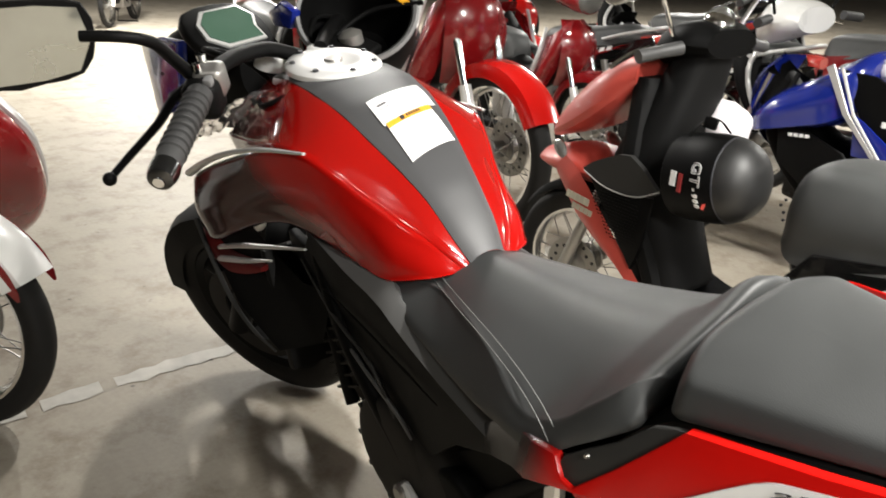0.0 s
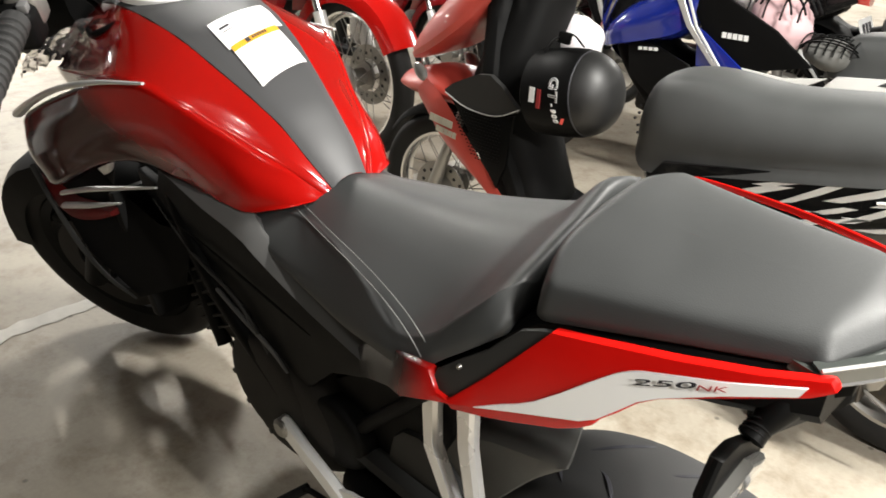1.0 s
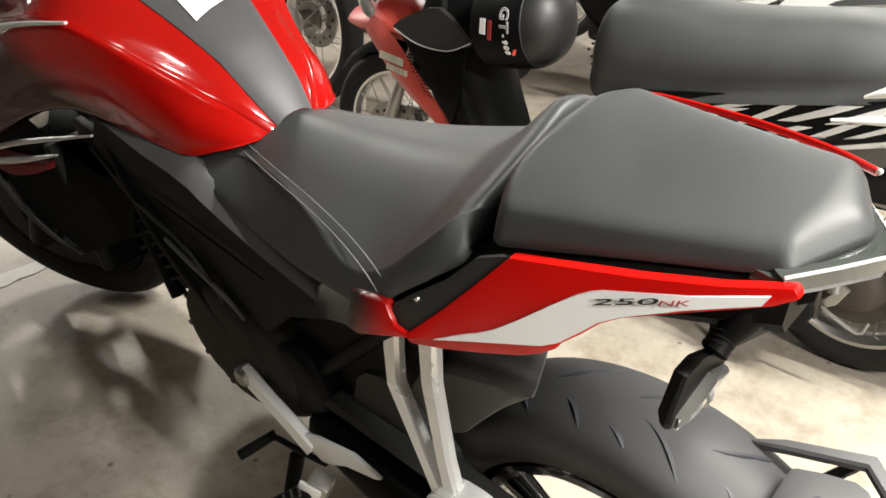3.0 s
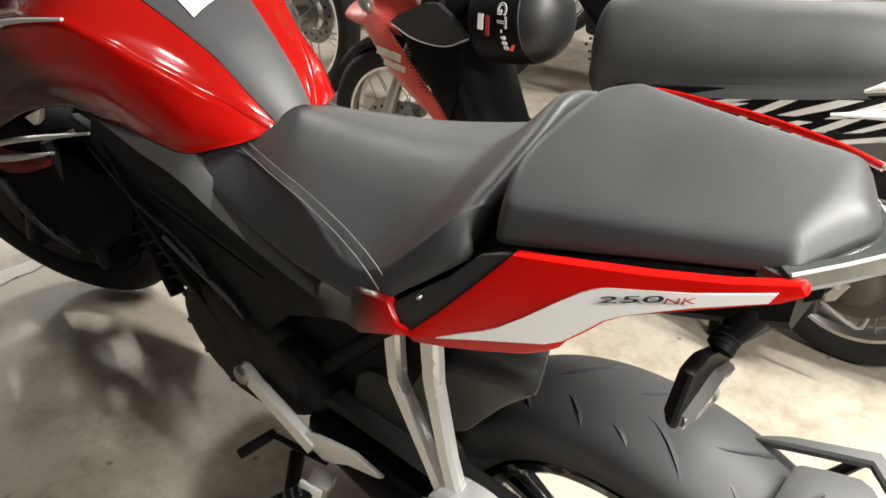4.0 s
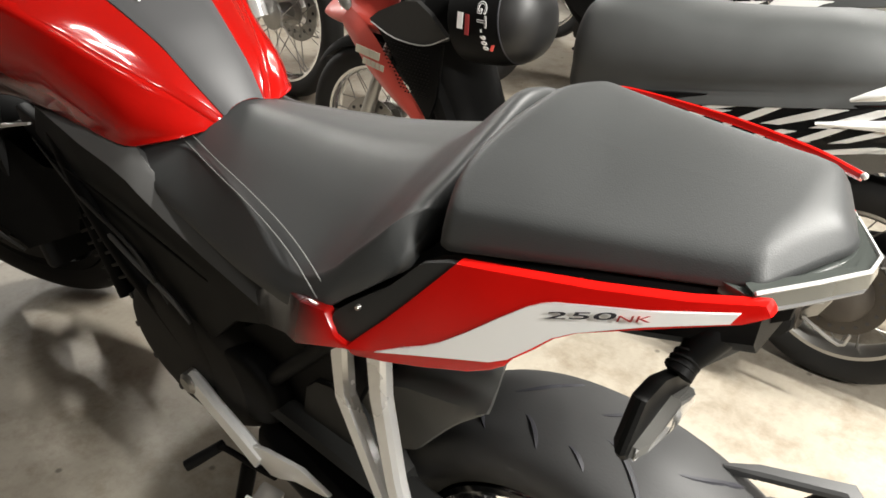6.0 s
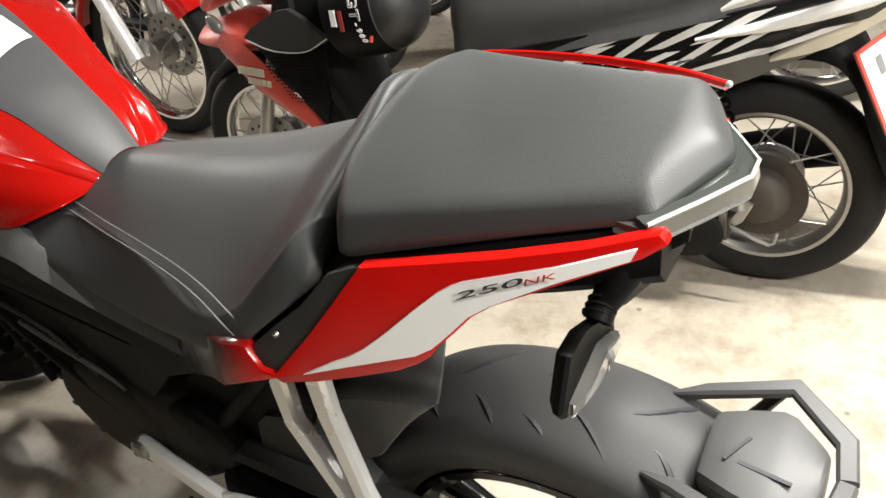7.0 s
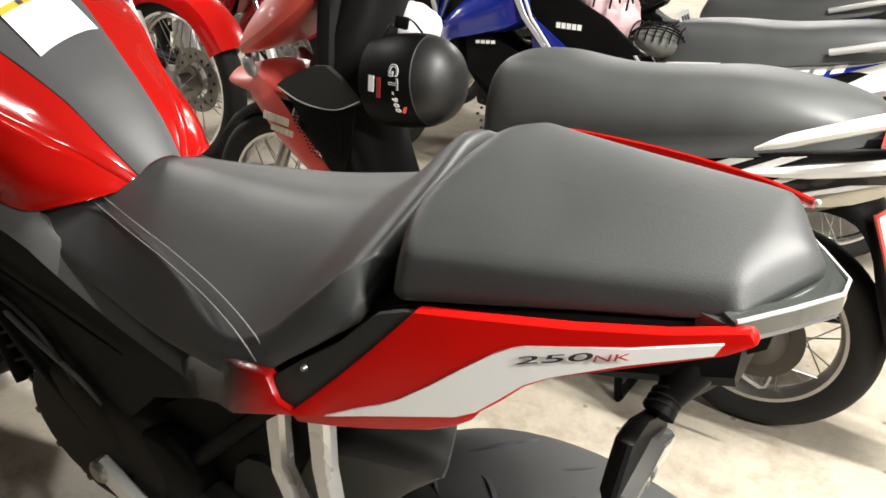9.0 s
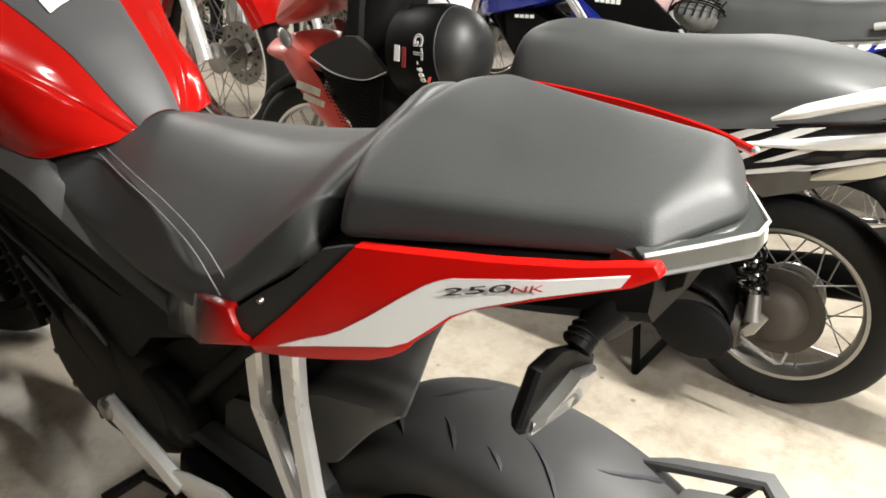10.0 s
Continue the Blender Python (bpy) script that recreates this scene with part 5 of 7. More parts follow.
for P in ([(-1.02, -0.21, 1.05), (-1.10, -0.26, 1.02), (-1.22, -0.22, 0.98), (-1.26, -0.10, 0.90)], [(-1.05, -0.17, 1.06), (-1.14, -0.19, 1.07), (-1.22, -0.10, 1.03), (-1.20, -0.04, 0.96)], [(-1.38, 0.18, 1.05), (-1.34, 0.10, 1.06), (-1.27, 0.05, 1.0), (-1.20, 0.03, 0.92)], [(-1.15, -0.02, 1.03), (-1.19, -0.10, 1.05), (-1.25, -0.10, 1.02)]):
    part("cable", tube(P, 0.0055, 8, 6), BLACK, bike)
GRID = 26
rows = []
for a in range(GRID + 1):
    row = []
    for b in range(GRID + 1):
        u, v = a / GRID, b / GRID
        p = Vector((-1.05 - 0.21 * u - 0.03 * v, -0.105 - 0.02 * u - 0.068 * v, 1.006 - 0.066 * u - 0.055 * v + 0.012 * math.sin(math.pi * v)))
        w = noise.noise(p * 34) + 0.6 * abs(noise.noise(p * 75))
        row.append(p + Vector((0.2, -0.6, 0.75)) * 0.012 * (w + 0.5))
    rows.append(row)
part("crumpled_film", skin(rows, False), FILM, bike, "crumpled clear protective film", angle=20)
part("bar_riser", turned(block((0.05, 0.045, 0.05), (0, 0, 0), 0.010, 3), pose(-1.15, -0.03, 1.005, 0, 20, 25)), ALLOY, bike, "alloy handlebar riser")
part("bar_riser", turned(block((0.05, 0.045, 0.05), (0, 0, 0), 0.010, 3), pose(-1.19, 0.035, 1.01, 0, 20, 25)), ALLOY, bike, "alloy handlebar riser")


# ---- the faded red and black scooter parked alongside ----
# sharp slashes on the side panel: from, to, breadth
SLASHES = [(-0.72, 0.475, -0.50, 0.570, 0.012), (-0.66, 0.478, -0.42, 0.555, 0.009), (-0.62, 0.535, -0.43, 0.607, 0.014), (-0.55, 0.515, -0.36, 0.572, 0.010), (-0.47, 0.515, -0.27, 0.585, 0.012), (-0.46, 0.565, -0.33, 0.640, 0.013), (-0.40, 0.560, -0.30, 0.598, 0.010), (-0.37, 0.596, -0.22, 0.660, 0.014),
           (-0.33, 0.560, -0.21, 0.628, 0.012), (-0.30, 0.555, -0.11, 0.612, 0.010), (-0.28, 0.610, -0.13, 0.682, 0.013), (-0.24, 0.590, -0.10, 0.660, 0.010), (-0.19, 0.585, 0.00, 0.655, 0.009), (-0.52, 0.590, -0.41, 0.622, 0.008)]


def scooter():
    s = thing("scooter", Matrix.Translation((0, 0, 0)), "faded red and black automatic scooter with a worn black seat", "scooter")
    rear, front = Matrix.Translation((-0.16, 1.06, 0.245)), Matrix.Translation((-1.565, 1.03, 0.25)) @ Matrix.Rotation(radians(12), 4, "Z")
    spoked_wheel(s, rear, 0.245, 0.085, 0.176, 0.075, 0.0, 28, STEEL)
    spoked_wheel(s, front, 0.25, 0.08, 0.180, 0.05, 0.095, 28, CHROME)
    part("wheel_hub", lathe([(0, -0.100), (0.035, -0.100), (0.058, -0.088), (0.068, -0.066), (0.070, 0.0), (0.060, 0.05)], 32, rear), HUB, s, "dark brown wheel hub")
    disc = part("brake_disc", lathe([(0.048, -0.058), (0.100, -0.058), (0.100, -0.062), (0.048, -0.062)], 44, rear, True), DISC, s, "brown steel brake disc with holes")
    for k in range(20):
        a = 2 * math.pi * k / 20
        part("disc_hole", lathe([(0, -0.0626), (0.0045, -0.0626), (0.0045, -0.060)], 8, rear @ Matrix.Translation((0.084 * math.cos(a), 0, 0.084 * math.sin(a)))), INK, disc)
    # transmission case and kick cover
    part("belt_case", loft([[Vector((x + a * w, y, z + b * w * 0.8)) for a, b in ((-1, 0), (-0.5, 0.85), (0.4, 0.9), (1, 0.2), (0.7, -0.7), (-0.3, -0.95))] for y, x, z, w in ((0.93, -0.33, 0.22, 0.07), (0.90, -0.32, 0.22, 0.10), (0.96, -0.36, 0.24, 0.13), (1.02, -0.38, 0.25, 0.13))], 3, 3), BLACK, s, "black belt drive case")
    part("case_cover", lathe([(0, -0.03), (0.05, -0.028), (0.085, -0.015), (0.09, 0.01)], 30, Matrix.Translation((-0.295, 0.90, 0.195)) @ Matrix.Diagonal((1.0, 1.0, 0.72, 1))), SATIN, s, "round black case cover")
    part("case_shell", loft([[Vector((x, y, z + q)) for y, q in ((0.905, -0.03), (0.900, 0.012), (0.918, 0.035), (0.97, 0.04), (0.98, -0.03))] for x, z in ((-0.40, 0.205), (-0.33, 0.235), (-0.25, 0.225), (-0.205, 0.205))], 3, 2), HUB, s, "dull grey-brown transmission shell")
    for k in range(4):
        part("cover_lettering", block((0.010, 0.002, 0.012), (0, 0, 0), 0, m=pose(-0.378 + 0.016 * k, 0.885, 0.236 - 0.006 * k, 0, 20, 0)), SILVER, s)
    part("engine", block((0.30, 0.2, 0.16), (0, 0, 0), 0.03, 3, m=pose(-0.48, 1.05, 0.26, 0, 8, 0)), ENGINE, s)
    part("shock_rod", tube([(-0.19, 0.94, 0.27), (-0.26, 0.945, 0.55)], 0.013, 10, 2), BLACK_GLOSS, s)
    part("shock_mount", tube([(-0.185, 0.925, 0.245), (-0.195, 0.94, 0.30)], [0.018, 0.014], 10, 2), STEEL, s)
    part("brake_arm", strap([(-0.205, 0.93, 0.205), (-0.185, 0.925, 0.225), (-0.165, 0.93, 0.262)], [0.02, 0.026, 0.02], 0.012), STEEL, s, "dull alloy brake arm")
    part("brake_rod", tube([(-0.20, 0.918, 0.205), (-0.12, 0.918, 0.172), (-0.105, 0.925, 0.20)], 0.004, 6, 3), STEEL, s)
    bm = bmesh.new()
    coil = [Vector((-0.198 - 0.05 * t, 0.94, 0.30 + 0.2 * t)) + Vector((0.027 * math.cos(44 * t), 0.027 * math.sin(44 * t), 0)) for t in [k / 90 for k in range(91)]]
    part("shock_spring", tube(coil, 0.0055, 6, 1, True, bm), BLACK_GLOSS, s, "black coil spring")
    part("silencer", tube([(-0.45, 1.2, 0.2), (-0.2, 1.22, 0.24), (0.1, 1.22, 0.3)], [0.03, 0.05, 0.05], 16, 3), BLACK, s)
    # long seat
    st = [(-0.865, 0.035, 0.62, 0.66), (-0.852, 0.085, 0.58, 0.72), (-0.80, 0.125, 0.55, 0.765), (-0.70, 0.140, 0.57, 0.778), (-0.56, 0.145, 0.60, 0.770), (-0.42, 0.150, 0.63, 0.782), (-0.28, 0.148, 0.66, 0.800), (-0.14, 0.130, 0.69, 0.792), (-0.05, 0.085, 0.71, 0.772), (-0.02, 0.04, 0.72, 0.752)]
    part("seat", loft([[Vector((x, 1.05 + y, z)) for y, z in ((-w * 0.9, zb - 0.02), (-w, zb + 0.02), (-w * 0.98, zb * 0.5 + zt * 0.5), (-w * 0.72, zt - 0.022), (-w * 0.3, zt - 0.002), (w * 0.3, zt - 0.002), (w * 0.72, zt - 0.022), (w * 0.98, zb * 0.5 + zt * 0.5), (w, zb + 0.02), (w * 0.9, zb - 0.02))] for x, w, zb, zt in st], 4, 3), VINYL_OLD, s, "long worn black vinyl seat")
    part("seat_base", loft([[Vector((x, 1.05 + y, z)) for y, z in ((-w, zb), (-w, zt), (w, zt), (w, zb))] for x, w, zb, zt in ((-0.83, 0.07, 0.50, 0.60), (-0.74, 0.115, 0.44, 0.62), (-0.5, 0.125, 0.42, 0.66), (-0.25, 0.12, 0.50, 0.68), (-0.02, 0.08, 0.60, 0.72))], 3, 2), BLACK_GLOSS, s, "gloss black body under the seat")
    # side panel with a white slashed graphic
    for side in (-1, 1):
        y0 = 1.05 + side * 0.152
        at = lambda u, v, y=y0, q=side: Vector((u, y - q * 0.03 * max(0, u + 0.25), v))
        pan = part("side_panel", plate([(-0.80, 0.50), (-0.74, 0.58), (-0.45, 0.635), (-0.22, 0.67), (0.03, 0.725), (0.07, 0.70), (0.02, 0.66), (-0.20, 0.58), (-0.5, 0.47), (-0.74, 0.44)], at, 0.02, 0.004, (0, side, 0)), BLACK_GLOSS, s, "gloss black side panel with white slashes")
        lift = lambda u, v, y=y0, q=side: Vector((u, y + q * 0.003 - q * 0.03 * max(0, u + 0.25), v))
        for u0, v0, u1, v1, h in SLASHES:
            d = Vector((u1 - u0, v1 - v0)).normalized()
            n = Vector((-d.y, d.x)) * h
            a, b = Vector((u0, v0)), Vector((u1, v1))
            ends = [a, a.lerp(b, 0.22) - n * 0.6, a.lerp(b, 0.62) - n * 0.45, b, a.lerp(b, 0.74) + n * 0.7, a.lerp(b, 0.36) + n * 0.35]
            part("white_slash", plate([tuple(e) for e in ends], lift, 0.002, 0, (0, side, 0)), WHITE_PAINT, pan)
        part("white_strip", tube([(-0.27, y0 + side * 0.004, 0.622), (-0.12, y0 + side * 0.004, 0.655), (0.02, y0 - side * 0.006, 0.695), (0.085, y0 - side * 0.04, 0.722)], [0.003, 0.013, 0.015, 0.008], 8, 4, flat=1.0, up=(0, 1, 0)), WHITE_PAINT, pan, "white plastic side strip")
        # tapering grey underside cone
        part("tail_underpanel", loft([[Vector((x, 1.05 + side * y, z + h)), Vector((x, 1.05 + side * (y + 0.01), z)), Vector((x, 1.05 + side * y, z - h))] for x, y, z, h in ((-0.14, 0.12, 0.575, 0.006), (-0.04, 0.12, 0.63, 0.03), (0.06, 0.09, 0.685, 0.03))], 3, 2, False), CREAM, s)
        part("grab_rail", tube([(-0.215, 1.05 + side * 0.185, 0.688), (-0.16, 1.05 + side * 0.19, 0.715), (-0.05, 1.05 + side * 0.18, 0.76), (0.05, 1.05 + side * 0.13, 0.795), (0.10, 1.05 + side * 0.05, 0.81), (0.105, 1.05, 0.812)], [0.005, 0.018, 0.020, 0.018, 0.017, 0.017], 10, 4, flat=0.7), WHITE_PAINT, s, "white grab rail")
    part("tail_lamp", loft([[Vector((x, 1.05 + y, z)) for y, z in ((-w, zt - 0.045), (-w, zt - 0.012), (-w * 0.6, zt), (w * 0.6, zt), (w, zt - 0.012), (w, zt - 0.045))] for x, w, zt in ((-0.02, 0.10, 0.745), (0.05, 0.085, 0.765), (0.10, 0.05, 0.765), (0.118, 0.02, 0.755))], 3, 2), RED_LENS, s, "red tail lamp")
    # rear mudguard, flap and plate
    part("rear_mudguard", loft([[Vector((x, 1.05 + y * w, z - (0.05 if abs(y) > 0.8 else 0))) for y in (-1, -0.75, 0.75, 1)] for x, z, w in ((-0.35, 0.51, 0.085), (-0.16, 0.60, 0.09), (-0.05, 0.61, 0.09), (0.005, 0.56, 0.085), (0.04, 0.46, 0.075), (0.09, 0.33, 0.06), (0.12, 0.25, 0.045))], 3, 2, False), BLACK, s, "black rear mudguard")
    plate_m = Matrix.Translation((0.085, 1.03, 0.51)) @ Matrix.Rotation(radians(-24), 4, "Y") @ Matrix.Rotation(radians(-32), 4, "Z")
    pl = part("number_plate", block((0.004, 0.185, 0.20), (0, 0, 0), 0.0015, 1, m=plate_m), WHITE, s, "white number plate with a red border")
    for size, at in (((0.005, 0.189, 0.008), (0.001, 0, 0.098)), ((0.005, 0.189, 0.008), (0.001, 0, -0.098)), ((0.005, 0.008, 0.204), (0.001, 0.0915, 0)), ((0.005, 0.008, 0.204), (0.001, -0.0915, 0))):
        part("plate_border", block(size, at, 0, m=plate_m), PINK_RED, pl)
    for k, (y, z, w, h) in enumerate(((-0.05, 0.055, 0.028, 0.045), (-0.005, 0.055, 0.028, 0.045), (0.045, 0.055, 0.028, 0.045), (0.0, 0.005, 0.11, 0.018), (-0.045, -0.05, 0.03, 0.045), (0.0, -0.05, 0.03, 0.045), (0.045, -0.05, 0.03, 0.045))):
        part("plate_bar", block((0.005, w * 0.55, h * 0.8), (0.0012, y, z), 0, m=plate_m), GREY, pl)
    part("mud_flap", block((0.006, 0.10, 0.14), (0, 0, 0), 0.002, 1, m=Matrix.Translation((0.165, 1.05, 0.33)) @ Matrix.Rotation(radians(-38), 4, "Y")), SILVER, s, "bare metal flap below the plate")
    # floor board, leg shield, front cover
    part("floor_board", loft([[Vector((x, 1.05 + y, z)) for y, z in ((-w, zb), (-w, zt), (w, zt), (w, zb))] for x, w, zb, zt in ((-1.25, 0.15, 0.24, 0.32), (-1.1, 0.17, 0.22, 0.27), (-0.9, 0.17, 0.22, 0.27), (-0.78, 0.13, 0.26, 0.42), (-0.72, 0.11, 0.30, 0.48))], 3, 2), BLACK, s, "black floor board")
    part("leg_shield", loft([[Vector((x - d * 0.5 * (1 - (y / max(w, 0.01)) ** 2), 1.04 + y, z)) for y in (-w, -w * 0.75, -w * 0.3, w * 0.3, w * 0.75, w)] + [Vector((x + 0.05, 1.04 + y, z)) for y in (w * 0.8, -w * 0.8)] for x, z, w, d in ((-1.20, 0.30, 0.12, 0.10), (-1.25, 0.42, 0.13, 0.14), (-1.32, 0.56, 0.135, 0.16), (-1.33, 0.68, 0.13, 0.15), (-1.35, 0.78, 0.10, 0.10), (-1.37, 0.88, 0.07, 0.06))], 4, 3), SATIN, s, "matte black leg shield")
    part("side_pocket", loft([[Vector((x, y, z)) for x, z in ((-1.455, 0.612), (-1.37, 0.66), (-1.28, 0.685), (-1.20, 0.63), (-1.18, 0.60), (-1.29, 0.575), (-1.40, 0.585))] for y in (0.90, 0.888, 0.884)], 2, 2), CHARCOAL, s, "raised charcoal side pocket")
    # mesh grille below the pocket
    gr = part("grille", plate([(-1.44, 0.59), (-1.31, 0.565), (-1.20, 0.585), (-1.22, 0.44), (-1.25, 0.36), (-1.33, 0.46)], lambda u, v: Vector((u, 0.896, v)), 0.01, 0.002), BLACK, s, "black mesh grille")
    bm = bmesh.new()
    for k in range(16):
        for j in range(15):
            u, v = -1.415 + 0.0115 * k + (0.0057 if j % 2 else 0), 0.570 - 0.0095 * j
            if 0.560 - (u + 1.42) * 1.2 - 0.02 < v < 0.578 - 0.25 * abs(u + 1.33) and u < -1.235:
                merge(bm, block((0.0045, 0.003, 0.0035), (u, 0.8855, v), 0))
    part("grille_mesh", bm, COVER, gr, smooth=False)
    part("trim_line", tube([(-1.45, 0.883, 0.605), (-1.36, 0.880, 0.578), (-1.25, 0.880, 0.578), (-1.17, 0.884, 0.612)], 0.0018, 6, 4), SILVER, s)
    # beak, lamp and red lower strip
    part("front_beak", loft([[Vector((x, 1.04 + y * w, z + q * h)) for y, q in ((-1, -0.3), (-0.85, 0.3), (-0.4, 0.9), (0, 1), (0.4, 0.9), (0.85, 0.3), (1, -0.3), (0.6, -0.9), (0, -1), (-0.6, -0.9))] for x, z, w, h in ((-1.79, 0.555, 0.02, 0.012), (-1.75, 0.57, 0.06, 0.028), (-1.68, 0.58, 0.095, 0.04), (-1.60, 0.59, 0.115, 0.05), (-1.50, 0.59, 0.125, 0.05), (-1.42, 0.58, 0.12, 0.04))], 4, 3), PINK_RED, s, "faded red front beak")
    part("front_hood", loft([[Vector((x, 1.04 + y * w, z + q * h)) for y, q in ((-1, -0.8), (-0.9, 0.2), (-0.5, 0.9), (0, 1.05), (0.5, 0.9), (0.9, 0.2), (1, -0.8), (0, -1))] for x, z, w, h in ((-1.69, 0.675, 0.06, 0.03), (-1.64, 0.71, 0.10, 0.05), (-1.55, 0.77, 0.12, 0.075), (-1.44, 0.845, 0.115, 0.075), (-1.36, 0.90, 0.08, 0.045))], 4, 3), PINK_RED, s, "faded red front hood")
    for side in (-1, 1):
        part("front_lamp", ball(0.036, (0, 0, 0), (1.0, 0.45, 0.6), 18, 12, pose(-1.60, 1.04 + side * 0.115, 0.632, 0, 35, side * 12)), AMBER_LENS, s, "clear front side lamp")
        part("lower_fairing", loft([[Vector((x, 1.04 + side * y, z + h)), Vector((x - 0.02, 1.04 + side * (y + 0.012), z)), Vector((x, 1.04 + side * y, z - h))] for x, y, z, h in ((-1.575, 0.118, 0.575, 0.045), (-1.495, 0.136, 0.530, 0.062), (-1.415, 0.141, 0.470, 0.055), (-1.32, 0.136, 0.39, 0.036), (-1.22, 0.126, 0.30, 0.018))], 4, 3, False), PINK_RED, s, "faded red lower fairing")
    for k in range(5):
        part("fairing_lettering", block((0.016, 0.002, 0.022), (0, 0, 0), 0, m=pose(-1.505 + 0.019 * k, 0.884, 0.520 - 0.002 * k, 0, 10, 8)), CREAM, s)
        part("fairing_lettering", block((0.013, 0.002, 0.018), (0, 0, 0), 0, m=pose(-1.480 + 0.017 * k, 0.884, 0.490 - 0.002 * k, 0, 10, 8)), CREAM, s)
    part("front_mudguard", loft([[Vector((-1.565 + 0.28 * math.cos(a) - 0.0, 1.03 + y, 0.25 + (0.28 - d) * math.sin(a))) for y, d in ((-0.055, 0.04), (-0.045, 0.008), (0, 0), (0.045, 0.008), (0.055, 0.04))] for a in [radians(25 + 15 * k) for k in range(9)]], 2, 2, False), BLACK, s, "black front mudguard")
    for side in (-1, 1):
        part("fork_leg", tube([(-1.565, 1.03 + side * 0.085, 0.25), (-1.50, 1.035 + side * 0.08, 0.42), (-1.45, 1.04 + side * 0.06, 0.56)], [0.022, 0.018, 0.016], 12, 2), STEEL, s)
    # handlebar, cowl, levers, mirrors
    part("bar_cowl", loft([[Vector((x, 1.10 + y * w, z + q * h)) for y, q in ((-1, -0.2), (-0.7, 0.8), (0, 1), (0.7, 0.8), (1, -0.2), (0.5, -1), (-0.5, -1))] for x, z, w, h in ((-1.370, 0.94, 0.05, 0.03), (-1.320, 0.97, 0.12, 0.05), (-1.240, 0.99, 0.14, 0.05), (-1.170, 0.985, 0.10, 0.035))], 4, 3), BLACK, s, "black handlebar cowl")
    part("steering_column", loft([[Vector((x + w * a * 0.8, y + w * b, z + 0.3 * w * a)) for a, b in ((1, 0), (0.8, 0.75), (0, 1), (-0.9, 0.8), (-1.2, 0), (-0.9, -0.8), (0, -1), (0.8, -0.75))] for x, y, z, w in ((-1.24, 1.10, 0.98, 0.075), (-1.27, 1.09, 0.88, 0.095), (-1.30, 1.06, 0.74, 0.12), (-1.32, 1.04, 0.60, 0.13), (-1.27, 1.04, 0.44, 0.12), (-1.20, 1.04, 0.30, 0.11))], 4, 3), SATIN, s, "black inner leg shield")
    for side in (-1, 1):
        part("grip", tube([(-1.220, 1.10 + side * 0.14, 0.975), (-1.240, 1.10 + side * 0.20, 0.965), (-1.255, 1.10 + side * 0.26, 0.955)], [0.018, 0.0165, 0.018], 14, 3), CARRIER, s, "worn grey rubber grip")
        part("lever", tube([(-1.310, 1.10 + side * 0.12, 0.965), (-1.345, 1.10 + side * 0.17, 0.95), (-1.335, 1.10 + side * 0.27, 0.92)], [0.009, 0.008, 0.007], 10, 4), CHROME, s, "bright alloy brake lever")
        part("mirror_stalk", tube([(-1.260, 1.10 + side * 0.13, 1.0), (-1.250, 1.10 + side * 0.2, 1.1), (-1.240, 1.10 + side * 0.26, 1.17)], 0.006, 8, 3), CHROME, s)
        part("mirror", ball(0.06, (0, 0, 0), (0.35, 1.1, 0.8), 18, 12, pose(-1.235, 1.10 + side * 0.3, 1.19)), BLACK, s, "black oval mirror")
    part("speedometer", lathe([(0, 0.012), (0.035, 0.012), (0.042, 0.004), (0.044, -0.01)], 28, pose(-1.22, 1.10, 1.035, 70, 0, -90)), CHROME, s, "round chromed speedometer")
    part("centre_stand", tube([(-0.45, 0.95, 0.2), (-0.42, 0.93, 0.012), (-0.42, 1.17, 0.012), (-0.45, 1.15, 0.2)], 0.012, 8, 1), BLACK, s)
    return s


scooter()


